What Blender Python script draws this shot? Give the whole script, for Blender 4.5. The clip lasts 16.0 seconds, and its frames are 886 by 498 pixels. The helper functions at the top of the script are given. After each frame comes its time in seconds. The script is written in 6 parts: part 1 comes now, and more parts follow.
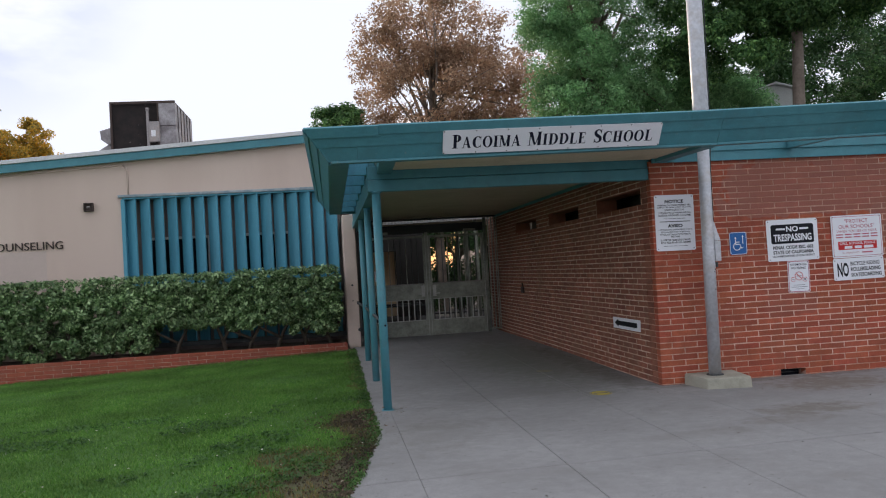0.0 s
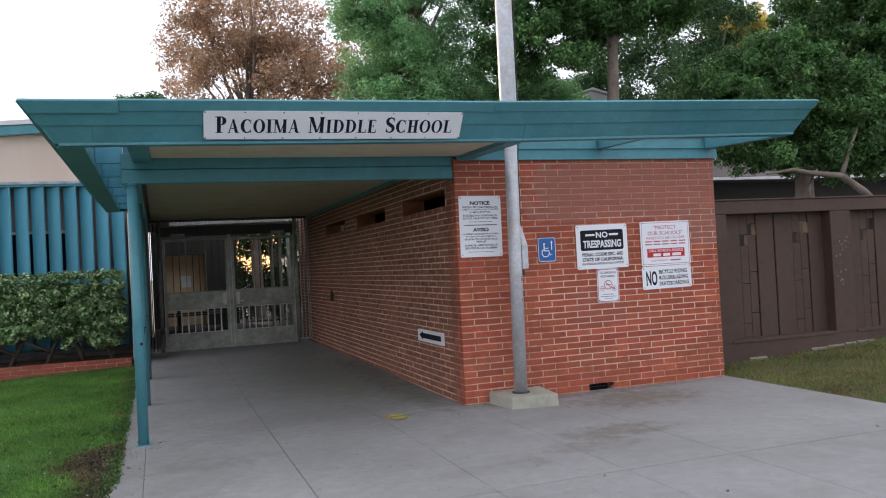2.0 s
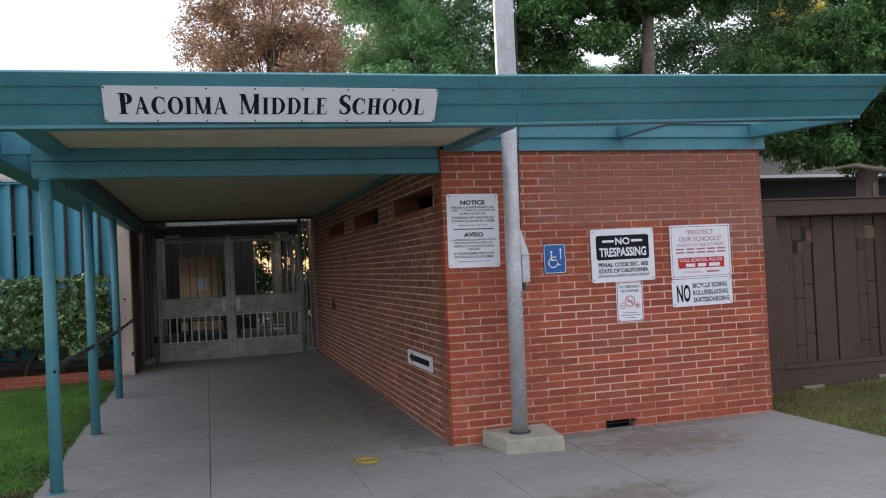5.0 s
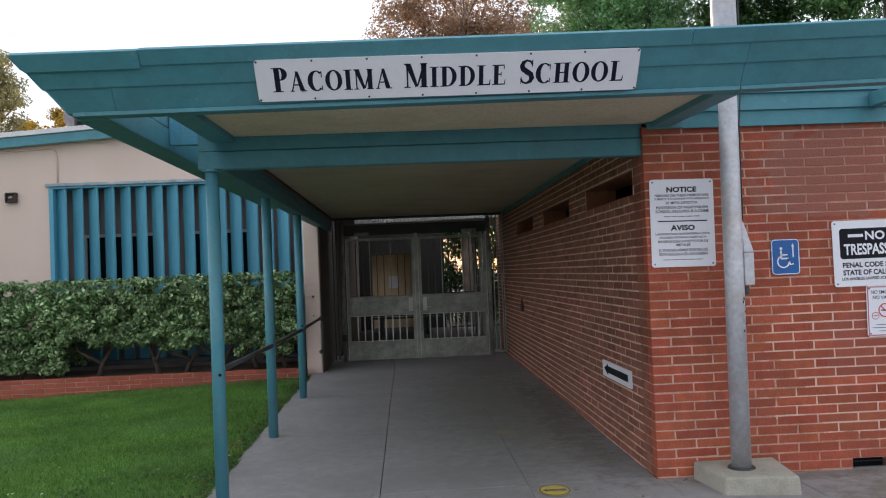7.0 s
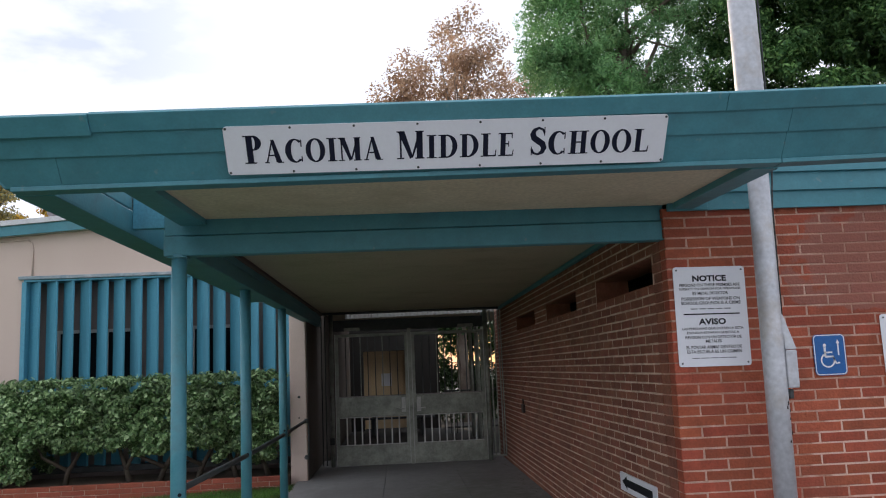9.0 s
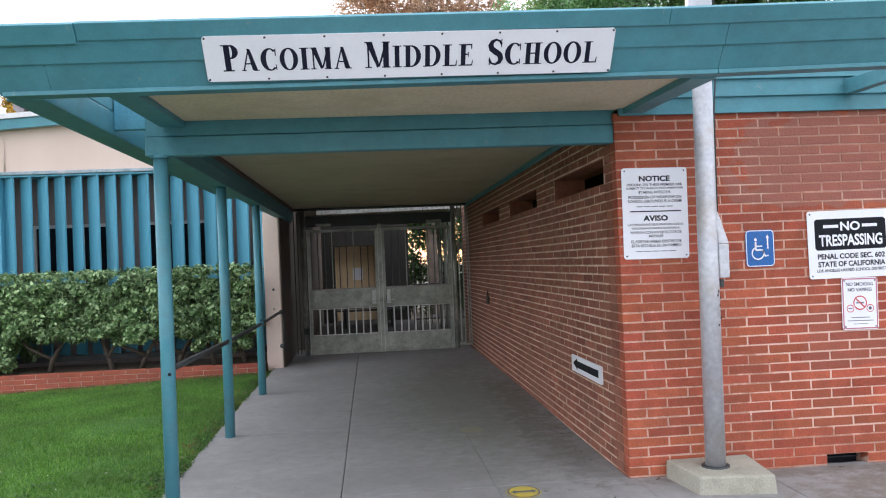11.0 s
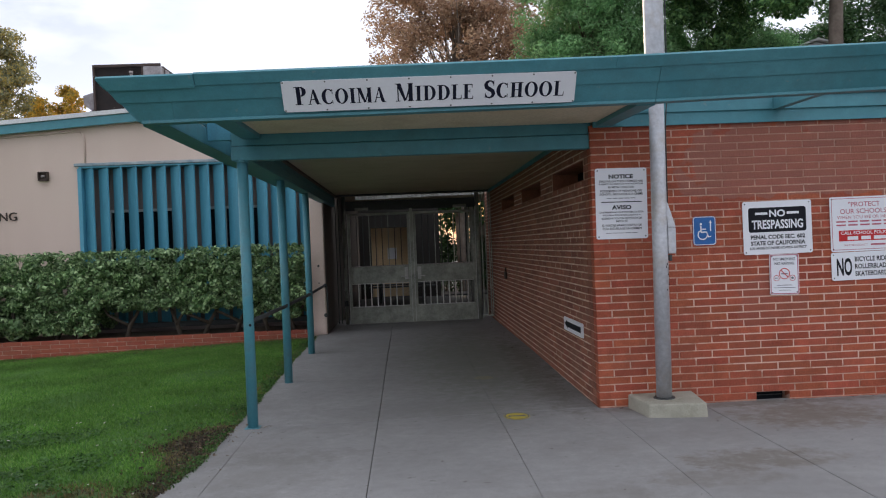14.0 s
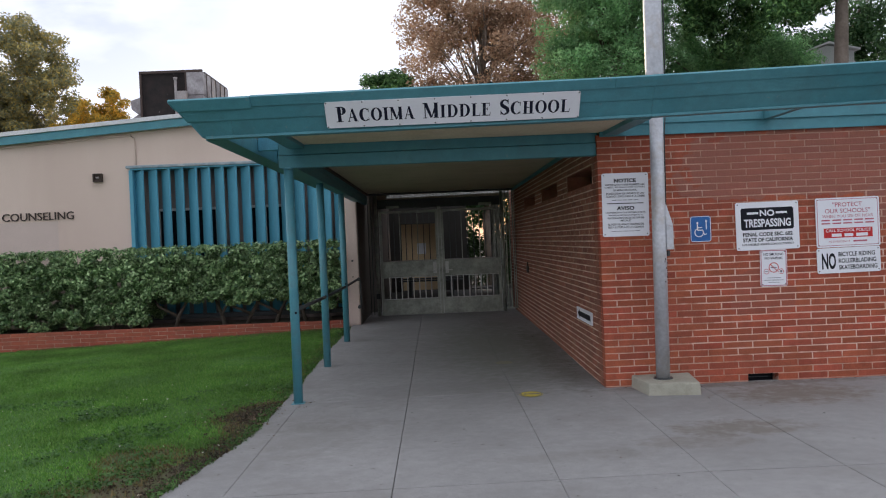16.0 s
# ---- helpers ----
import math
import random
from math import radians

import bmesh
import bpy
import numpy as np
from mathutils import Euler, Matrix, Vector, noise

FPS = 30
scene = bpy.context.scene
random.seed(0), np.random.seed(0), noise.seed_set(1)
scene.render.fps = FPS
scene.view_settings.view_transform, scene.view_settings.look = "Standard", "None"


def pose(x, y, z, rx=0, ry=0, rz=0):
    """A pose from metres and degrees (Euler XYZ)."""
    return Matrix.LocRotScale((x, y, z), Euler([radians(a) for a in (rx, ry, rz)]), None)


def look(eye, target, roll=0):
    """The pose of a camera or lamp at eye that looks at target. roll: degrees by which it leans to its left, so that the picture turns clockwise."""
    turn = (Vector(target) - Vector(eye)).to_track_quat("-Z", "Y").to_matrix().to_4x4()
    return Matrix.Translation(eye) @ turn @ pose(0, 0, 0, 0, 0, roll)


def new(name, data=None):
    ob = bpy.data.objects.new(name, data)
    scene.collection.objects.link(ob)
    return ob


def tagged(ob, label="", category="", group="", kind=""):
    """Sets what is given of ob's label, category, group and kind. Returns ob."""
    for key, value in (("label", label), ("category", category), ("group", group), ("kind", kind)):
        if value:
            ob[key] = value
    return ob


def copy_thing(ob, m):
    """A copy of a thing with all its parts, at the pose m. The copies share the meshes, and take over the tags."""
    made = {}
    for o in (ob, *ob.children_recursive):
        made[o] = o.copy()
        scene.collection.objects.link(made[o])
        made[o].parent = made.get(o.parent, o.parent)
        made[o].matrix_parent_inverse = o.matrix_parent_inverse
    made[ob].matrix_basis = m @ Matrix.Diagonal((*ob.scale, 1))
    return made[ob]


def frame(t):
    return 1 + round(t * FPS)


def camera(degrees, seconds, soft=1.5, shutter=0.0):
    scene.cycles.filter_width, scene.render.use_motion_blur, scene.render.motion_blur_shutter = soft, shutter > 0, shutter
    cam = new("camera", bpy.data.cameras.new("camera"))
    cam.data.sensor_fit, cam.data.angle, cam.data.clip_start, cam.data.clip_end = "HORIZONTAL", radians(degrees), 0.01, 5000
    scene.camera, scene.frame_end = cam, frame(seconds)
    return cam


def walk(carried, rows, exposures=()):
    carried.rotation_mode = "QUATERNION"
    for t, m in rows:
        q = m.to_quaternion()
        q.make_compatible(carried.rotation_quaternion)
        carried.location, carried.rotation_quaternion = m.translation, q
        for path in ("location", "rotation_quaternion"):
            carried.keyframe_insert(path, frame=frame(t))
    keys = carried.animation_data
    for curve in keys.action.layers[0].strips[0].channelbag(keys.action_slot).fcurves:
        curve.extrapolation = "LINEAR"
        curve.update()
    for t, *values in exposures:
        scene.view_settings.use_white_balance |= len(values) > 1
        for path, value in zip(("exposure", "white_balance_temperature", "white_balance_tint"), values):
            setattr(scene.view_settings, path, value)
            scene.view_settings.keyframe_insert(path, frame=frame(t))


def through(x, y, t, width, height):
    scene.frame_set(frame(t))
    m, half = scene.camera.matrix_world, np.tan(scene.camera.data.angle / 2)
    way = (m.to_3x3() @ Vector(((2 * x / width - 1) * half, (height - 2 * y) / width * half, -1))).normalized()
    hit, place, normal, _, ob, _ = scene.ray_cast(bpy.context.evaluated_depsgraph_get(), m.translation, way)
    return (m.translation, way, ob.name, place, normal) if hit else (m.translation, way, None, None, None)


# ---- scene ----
cam = camera(56.8, 16.0, soft=1.1)
PATH = [
    (0, (-0.391, 0.394, 1.487), (-0.117, 2.375, 1.534), -3.3),
    (0.5, (-0.21, 0.677, 1.473), (0.191, 2.636, 1.515), -3.1),
    (1, (-0.077, 0.946, 1.492), (0.44, 2.878, 1.531), -3.0),
    (1.5, (0.113, 1.158, 1.492), (0.761, 3.05, 1.523), -3.1),
    (2, (0.333, 1.382, 1.494), (0.994, 3.27, 1.528), -3.0),
    (2.5, (0.502, 1.604, 1.498), (1.161, 3.492, 1.534), -2.9),
    (3, (0.709, 1.823, 1.509), (1.37, 3.71, 1.552), -3.0),
    (3.2, (0.813, 1.883, 1.502), (1.473, 3.77, 1.546), -3.0),
    (5.3, (1.386, 2.696, 1.576), (1.878, 4.634, 1.615), -2.5),
    (5.5, (1.434, 2.775, 1.573), (1.842, 4.732, 1.617), -2.4),
    (6, (1.497, 3.019, 1.568), (1.637, 5.014, 1.616), -2.3),
    (6.5, (1.499, 3.236, 1.578), (1.605, 5.232, 1.629), -2.3),
    (7, (1.533, 3.465, 1.569), (1.624, 5.463, 1.625), -2.3),
    (7.5, (1.602, 3.709, 1.58), (1.688, 5.706, 1.641), -2.3),
    (8, (1.592, 3.939, 1.585), (1.671, 5.933, 1.726), -2.4),
    (8.5, (1.529, 4.1, 1.6), (1.621, 6.08, 1.864), -2.4),
    (9, (1.54, 4.17, 1.598), (1.655, 6.146, 1.885), -2.4),
    (9.5, (1.55, 4.207, 1.595), (1.701, 6.186, 1.84), -2.5),
    (10, (1.537, 4.157, 1.588), (1.709, 6.149, 1.647), -2.5),
    (10.2, (1.54, 4.116, 1.593), (1.719, 6.108, 1.634), -2.4),
    (12.3, (1.554, 2.848, 1.543), (1.725, 4.841, 1.56), -2.4),
    (12.5, (1.557, 2.727, 1.562), (1.728, 4.72, 1.565), -2.4),
    (13, (1.589, 2.476, 1.583), (1.727, 4.471, 1.586), -2.3),
    (13.5, (1.567, 2.258, 1.551), (1.685, 4.255, 1.546), -2.3),
    (14, (1.594, 2.004, 1.55), (1.684, 4.002, 1.539), -2.3),
    (14.5, (1.648, 1.747, 1.535), (1.712, 3.746, 1.521), -2.4),
    (15, (1.642, 1.498, 1.551), (1.682, 3.498, 1.535), -2.3),
    (15.5, (1.551, 1.249, 1.541), (1.569, 3.249, 1.522), -2.3),
    (16, (1.625, 1.065, 1.573), (1.642, 3.065, 1.552), -2.4),
]
walk(cam, [(t, look(eye, target, roll)) for t, eye, target, roll in PATH], exposures=((0, -0.17), (0.5, -0.1), (1, 0), (1.5, 0.12), (2, 0.27), (2.5, 0.28), (3.2, 0.06), (5.5, 0.16), (6, 0.18), (7, 0.18), (8, 0.16), (8.5, 0.04), (9, 0.02), (9.5, 0.16), (9.7, 0.5), (9.9, 1.06), (10, 1.16), (10.2, 1.2), (12.3, 0.25), (13, 0.02), (14.5, -0.05), (16, -0.05)))

# ---- world, sun, exposure ----
world = bpy.data.worlds.new("evening_sky")
scene.world = world
world.use_nodes = True
wn, wl = world.node_tree.nodes, world.node_tree.links
wn.clear()
w_out = wn.new("ShaderNodeOutputWorld")
w_bg = wn.new("ShaderNodeBackground")
w_bg.inputs["Strength"].default_value = 1.0
w_sky = wn.new("ShaderNodeTexSky")
w_sky.sky_type, w_sky.sun_disc = "NISHITA", False
w_sky.sun_elevation, w_sky.sun_rotation = radians(9), radians(-22)
w_gain = wn.new("ShaderNodeMix")
w_gain.data_type, w_gain.blend_type = "RGBA", "MULTIPLY"
w_gain.inputs[0].default_value = 1.0
w_gain.inputs[7].default_value = (0.13, 0.13, 0.13, 1)
w_co = wn.new("ShaderNodeTexCoord")
w_map = wn.new("ShaderNodeMapping")
w_map.inputs["Scale"].default_value = (1.2, 1.2, 3.0)
w_noise = wn.new("ShaderNodeTexNoise")
w_noise.inputs["Scale"].default_value, w_noise.inputs["Detail"].default_value = 1.6, 7.0
w_ramp = wn.new("ShaderNodeValToRGB")
w_ramp.color_ramp.elements[0].position, w_ramp.color_ramp.elements[0].color = 0.30, (0.8, 0.8, 0.8, 1)
w_ramp.color_ramp.elements[1].position, w_ramp.color_ramp.elements[1].color = 0.50, (1, 1, 1, 1)
w_mix = wn.new("ShaderNodeMix")
w_mix.data_type = "RGBA"
w_mix.inputs[7].default_value = (1.09, 1.13, 1.27, 1)
wl.new(w_co.outputs["Generated"], w_map.inputs["Vector"])
wl.new(w_map.outputs["Vector"], w_noise.inputs["Vector"])
wl.new(w_noise.outputs["Fac"], w_ramp.inputs["Fac"])
wl.new(w_sky.outputs["Color"], w_gain.inputs[6])
w_dot = wn.new("ShaderNodeVectorMath")
w_dot.operation = "DOT_PRODUCT"
w_dot.inputs[1].default_value = (-0.385, 0.845, 0.371)
wl.new(w_co.outputs["Generated"], w_dot.inputs[0])
w_gap = wn.new("ShaderNodeMapRange")
w_gap.inputs[1].default_value, w_gap.inputs[2].default_value = 0.972, 0.997
w_gap.inputs[3].default_value, w_gap.inputs[4].default_value = 0.0, 0.6
wl.new(w_dot.outputs["Value"], w_gap.inputs[0])
w_n2 = wn.new("ShaderNodeTexNoise")
w_n2.inputs["Scale"].default_value, w_n2.inputs["Detail"].default_value = 9.0, 6.0
wl.new(w_map.outputs["Vector"], w_n2.inputs["Vector"])
w_rag = wn.new("ShaderNodeMapRange")
w_rag.inputs[1].default_value, w_rag.inputs[2].default_value = 0.38, 0.62
wl.new(w_n2.outputs["Fac"], w_rag.inputs[0])
w_cut = wn.new("ShaderNodeMath")
w_cut.operation = "MULTIPLY"
wl.new(w_gap.outputs[0], w_cut.inputs[0])
wl.new(w_rag.outputs[0], w_cut.inputs[1])
wl.new(w_ramp.outputs["Color"], w_mix.inputs[0])
wl.new(w_gain.outputs[2], w_mix.inputs[6])
w_blue = wn.new("ShaderNodeMix")
w_blue.data_type = "RGBA"
w_blue.inputs[7].default_value = (0.56, 0.65, 0.95, 1)
wl.new(w_cut.outputs[0], w_blue.inputs[0])
wl.new(w_mix.outputs[2], w_blue.inputs[6])
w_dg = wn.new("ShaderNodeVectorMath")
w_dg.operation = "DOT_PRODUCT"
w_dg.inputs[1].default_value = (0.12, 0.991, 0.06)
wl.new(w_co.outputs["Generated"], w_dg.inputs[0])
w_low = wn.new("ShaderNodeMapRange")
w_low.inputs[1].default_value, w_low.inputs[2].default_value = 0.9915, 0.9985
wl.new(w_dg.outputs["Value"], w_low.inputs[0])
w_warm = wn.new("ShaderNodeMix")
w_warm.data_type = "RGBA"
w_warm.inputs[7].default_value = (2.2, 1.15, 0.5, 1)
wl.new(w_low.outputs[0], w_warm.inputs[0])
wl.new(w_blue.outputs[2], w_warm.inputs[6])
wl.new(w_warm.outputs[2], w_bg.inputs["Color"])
wl.new(w_bg.outputs["Background"], w_out.inputs["Surface"])
sun = new("sun", bpy.data.lights.new("sun", "SUN"))
sun.data.energy, sun.data.angle, sun.data.color = 2.4, radians(0.6), (1.0, 0.78, 0.55)
sun.matrix_world = look((0, 0, 30), (8.0, -20.0, 26.6))


# ---- materials ----
def surf(name, c1, c2, rough=0.7, big=1.2, fine=45.0, bump=0.15, metal=0.0, vary="", amount=0.25, streak=False, dirt=None, dirt_scale=0.7, spec=0.4, patches=(), grain=0.14, mid=0.0, specks=None):
    """A painted or mineral surface: two colours mixed by broad noise, fine grain, and a bump; vary: object or island."""
    m = bpy.data.materials.new(name)
    m.use_nodes = True
    n, l = m.node_tree.nodes, m.node_tree.links
    b = n["Principled BSDF"]
    b.inputs["Metallic"].default_value = metal
    b.inputs["Specular IOR Level"].default_value = spec
    geo = n.new("ShaderNodeNewGeometry")
    src = geo.outputs["Position"]
    if streak:
        mp = n.new("ShaderNodeMapping")
        mp.inputs["Scale"].default_value = (1.0, 1.0, 0.12)
        l.new(src, mp.inputs["Vector"])
        src = mp.outputs["Vector"]
    n1 = n.new("ShaderNodeTexNoise")
    n1.inputs["Scale"].default_value, n1.inputs["Detail"].default_value, n1.inputs["Roughness"].default_value = big, 5.0, 0.6
    l.new(src, n1.inputs["Vector"])
    n2 = n.new("ShaderNodeTexNoise")
    n2.inputs["Scale"].default_value, n2.inputs["Detail"].default_value = fine, 3.0
    l.new(geo.outputs["Position"], n2.inputs["Vector"])
    r1 = n.new("ShaderNodeMapRange")
    r1.inputs[1].default_value, r1.inputs[2].default_value = 0.32, 0.68
    l.new(n1.outputs["Fac"], r1.inputs[0])
    mx = n.new("ShaderNodeMix")
    mx.data_type = "RGBA"
    mx.inputs[6].default_value, mx.inputs[7].default_value = (*c1, 1), (*c2, 1)
    l.new(r1.outputs[0], mx.inputs[0])
    hs = n.new("ShaderNodeHueSaturation")
    l.new(mx.outputs[2], hs.inputs["Color"])
    ad = n.new("ShaderNodeMapRange")
    ad.inputs[1].default_value, ad.inputs[2].default_value = 0.25, 0.75
    ad.inputs[3].default_value, ad.inputs[4].default_value = 1 - grain, 1 + grain
    l.new(n2.outputs["Fac"], ad.inputs[0])
    value = ad.outputs[0]
    if mid:
        nm = n.new("ShaderNodeTexNoise")
        nm.inputs["Scale"].default_value, nm.inputs["Detail"].default_value, nm.inputs["Roughness"].default_value = 9.0, 7.0, 0.7
        l.new(geo.outputs["Position"], nm.inputs["Vector"])
        rm = n.new("ShaderNodeMapRange")
        rm.inputs[1].default_value, rm.inputs[2].default_value = 0.3, 0.7
        rm.inputs[3].default_value, rm.inputs[4].default_value = 1 - mid, 1 + mid
        l.new(nm.outputs["Fac"], rm.inputs[0])
        mm = n.new("ShaderNodeMath")
        mm.operation = "MULTIPLY"
        l.new(value, mm.inputs[0])
        l.new(rm.outputs[0], mm.inputs[1])
        value = mm.outputs[0]
    if vary:
        if vary == "object":
            rv = n.new("ShaderNodeObjectInfo").outputs["Random"]
        else:
            rv = geo.outputs["Random Per Island"]
        rr = n.new("ShaderNodeMapRange")
        rr.inputs[3].default_value, rr.inputs[4].default_value = 1 - amount, 1 + amount
        l.new(rv, rr.inputs[0])
        k7 = n.new("ShaderNodeMath")
        k7.operation = "MULTIPLY"
        k7.inputs[1].default_value = 7.31
        l.new(rv, k7.inputs[0])
        fr = n.new("ShaderNodeMath")
        fr.operation = "FRACT"
        l.new(k7.outputs[0], fr.inputs[0])
        hr = n.new("ShaderNodeMapRange")
        hr.inputs[3].default_value, hr.inputs[4].default_value = 0.5 - amount * 0.025, 0.5 + amount * 0.025
        l.new(fr.outputs[0], hr.inputs[0])
        l.new(hr.outputs[0], hs.inputs["Hue"])
        mul = n.new("ShaderNodeMath")
        mul.operation = "MULTIPLY"
        l.new(value, mul.inputs[0])
        l.new(rr.outputs[0], mul.inputs[1])
        value = mul.outputs[0]
    l.new(value, hs.inputs["Value"])
    col = hs.outputs["Color"]
    if dirt:
        n3 = n.new("ShaderNodeTexNoise")
        n3.inputs["Scale"].default_value, n3.inputs["Detail"].default_value, n3.inputs["Roughness"].default_value = dirt_scale, 8.0, 0.7
        l.new(src, n3.inputs["Vector"])
        r3 = n.new("ShaderNodeMapRange")
        r3.inputs[1].default_value, r3.inputs[2].default_value, r3.inputs[4].default_value = 0.5, 0.72, 0.7
        l.new(n3.outputs["Fac"], r3.inputs[0])
        m3 = n.new("ShaderNodeMix")
        m3.data_type = "RGBA"
        m3.inputs[7].default_value = (*dirt, 1)
        l.new(r3.outputs[0], m3.inputs[0])
        l.new(col, m3.inputs[6])
        col = m3.outputs[2]
    if specks:
        n5 = n.new("ShaderNodeTexNoise")
        n5.inputs["Scale"].default_value, n5.inputs["Detail"].default_value = 17.0, 2.0
        l.new(geo.outputs["Position"], n5.inputs["Vector"])
        r5 = n.new("ShaderNodeMapRange")
        r5.inputs[1].default_value, r5.inputs[2].default_value, r5.inputs[4].default_value = 0.70, 0.76, 0.75
        l.new(n5.outputs["Fac"], r5.inputs[0])
        m5 = n.new("ShaderNodeMix")
        m5.data_type = "RGBA"
        m5.inputs[7].default_value = (*specks, 1)
        l.new(r5.outputs[0], m5.inputs[0])
        l.new(col, m5.inputs[6])
        col = m5.outputs[2]
    # repainted or stained areas: (x, z or y, half width, half height, axis, colour, strength), with ragged edges
    for pa, pc, ha, hc, axis, tint, force in patches:
        sp = n.new("ShaderNodeSeparateXYZ")
        l.new(geo.outputs["Position"], sp.inputs[0])
        n4 = n.new("ShaderNodeTexNoise")
        n4.inputs["Scale"].default_value, n4.inputs["Detail"].default_value, n4.inputs["Roughness"].default_value = (3.5, 6.0, 0.5) if axis == 2 else (7.0, 9.0, 0.78)
        l.new(geo.outputs["Position"], n4.inputs["Vector"])
        terms = []
        for out, mid, half in ((sp.outputs[0], pa, ha), (sp.outputs[axis], pc, hc)):
            sub = n.new("ShaderNodeMath")
            sub.operation = "SUBTRACT"
            sub.inputs[1].default_value = mid
            l.new(out, sub.inputs[0])
            dv = n.new("ShaderNodeMath")
            dv.operation = "DIVIDE"
            dv.inputs[1].default_value = half
            l.new(sub.outputs[0], dv.inputs[0])
            pw = n.new("ShaderNodeMath")
            pw.operation = "POWER"
            ab = n.new("ShaderNodeMath")
            ab.operation = "ABSOLUTE"
            l.new(dv.outputs[0], ab.inputs[0])
            l.new(ab.outputs[0], pw.inputs[0])
            pw.inputs[1].default_value = 4.0 if axis == 2 else 2.0
            terms.append(pw.outputs[0])
        sm = n.new("ShaderNodeMath")
        l.new(terms[0], sm.inputs[0])
        l.new(terms[1], sm.inputs[1])
        wob = n.new("ShaderNodeMapRange")
        wob.inputs[1].default_value, wob.inputs[2].default_value = 0.3, 0.7
        wob.inputs[3].default_value, wob.inputs[4].default_value = (-0.7, 0.7) if axis == 2 else (-1.0, 1.1)
        l.new(n4.outputs["Fac"], wob.inputs[0])
        s2 = n.new("ShaderNodeMath")
        l.new(sm.outputs[0], s2.inputs[0])
        l.new(wob.outputs[0], s2.inputs[1])
        r4 = n.new("ShaderNodeMapRange")
        r4.inputs[1].default_value, r4.inputs[2].default_value = (0.95, 0.8) if axis == 2 else (1.1, 0.1)
        r4.inputs[4].default_value = force
        l.new(s2.outputs[0], r4.inputs[0])
        m4 = n.new("ShaderNodeMix")
        m4.data_type = "RGBA"
        m4.inputs[7].default_value = (*tint, 1)
        l.new(r4.outputs[0], m4.inputs[0])
        l.new(col, m4.inputs[6])
        col = m4.outputs[2]
    l.new(col, b.inputs["Base Color"])
    rg = n.new("ShaderNodeMapRange")
    rg.inputs[3].default_value, rg.inputs[4].default_value = max(0.05, rough - 0.1), min(1.0, rough + 0.1)
    l.new(n1.outputs["Fac"], rg.inputs[0])
    l.new(rg.outputs[0], b.inputs["Roughness"])
    if bump:
        bp = n.new("ShaderNodeBump")
        bp.inputs["Strength"].default_value, bp.inputs["Distance"].default_value = bump, 0.01
        l.new(n2.outputs["Fac"], bp.inputs["Height"])
        l.new(bp.outputs["Normal"], b.inputs["Normal"])
    return m


def leaf(name, c1, c2, c3, rough=0.5, through=0.35, vary=0.35):
    """Leaves: a colour for each leaf out of three, some light passing through."""
    m = bpy.data.materials.new(name)
    m.use_nodes = True
    n, l = m.node_tree.nodes, m.node_tree.links
    b = n["Principled BSDF"]
    geo = n.new("ShaderNodeNewGeometry")
    rp = n.new("ShaderNodeValToRGB")
    e = rp.color_ramp.elements
    e[0].color, e[1].color = (*c1, 1), (*c3, 1)
    mid = e.new(0.5)
    mid.color = (*c2, 1)
    l.new(geo.outputs["Random Per Island"], rp.inputs["Fac"])
    nz = n.new("ShaderNodeTexNoise")
    nz.inputs["Scale"].default_value, nz.inputs["Detail"].default_value = 1.1, 3.0
    l.new(geo.outputs["Position"], nz.inputs["Vector"])
    mr = n.new("ShaderNodeMapRange")
    mr.inputs[1].default_value, mr.inputs[2].default_value = 0.3, 0.7
    mr.inputs[3].default_value, mr.inputs[4].default_value = 1 - vary, 1 + vary
    l.new(nz.outputs["Fac"], mr.inputs[0])
    hs = n.new("ShaderNodeHueSaturation")
    l.new(rp.outputs["Color"], hs.inputs["Color"])
    l.new(mr.outputs[0], hs.inputs["Value"])
    l.new(hs.outputs["Color"], b.inputs["Base Color"])
    b.inputs["Roughness"].default_value = rough
    b.inputs["Specular IOR Level"].default_value = 0.35
    tr = n.new("ShaderNodeBsdfTranslucent")
    l.new(hs.outputs["Color"], tr.inputs["Color"])
    ms = n.new("ShaderNodeMixShader")
    ms.inputs[0].default_value = through
    l.new(b.outputs[0], ms.inputs[1])
    l.new(tr.outputs[0], ms.inputs[2])
    l.new(ms.outputs[0], n["Material Output"].inputs["Surface"])
    return m


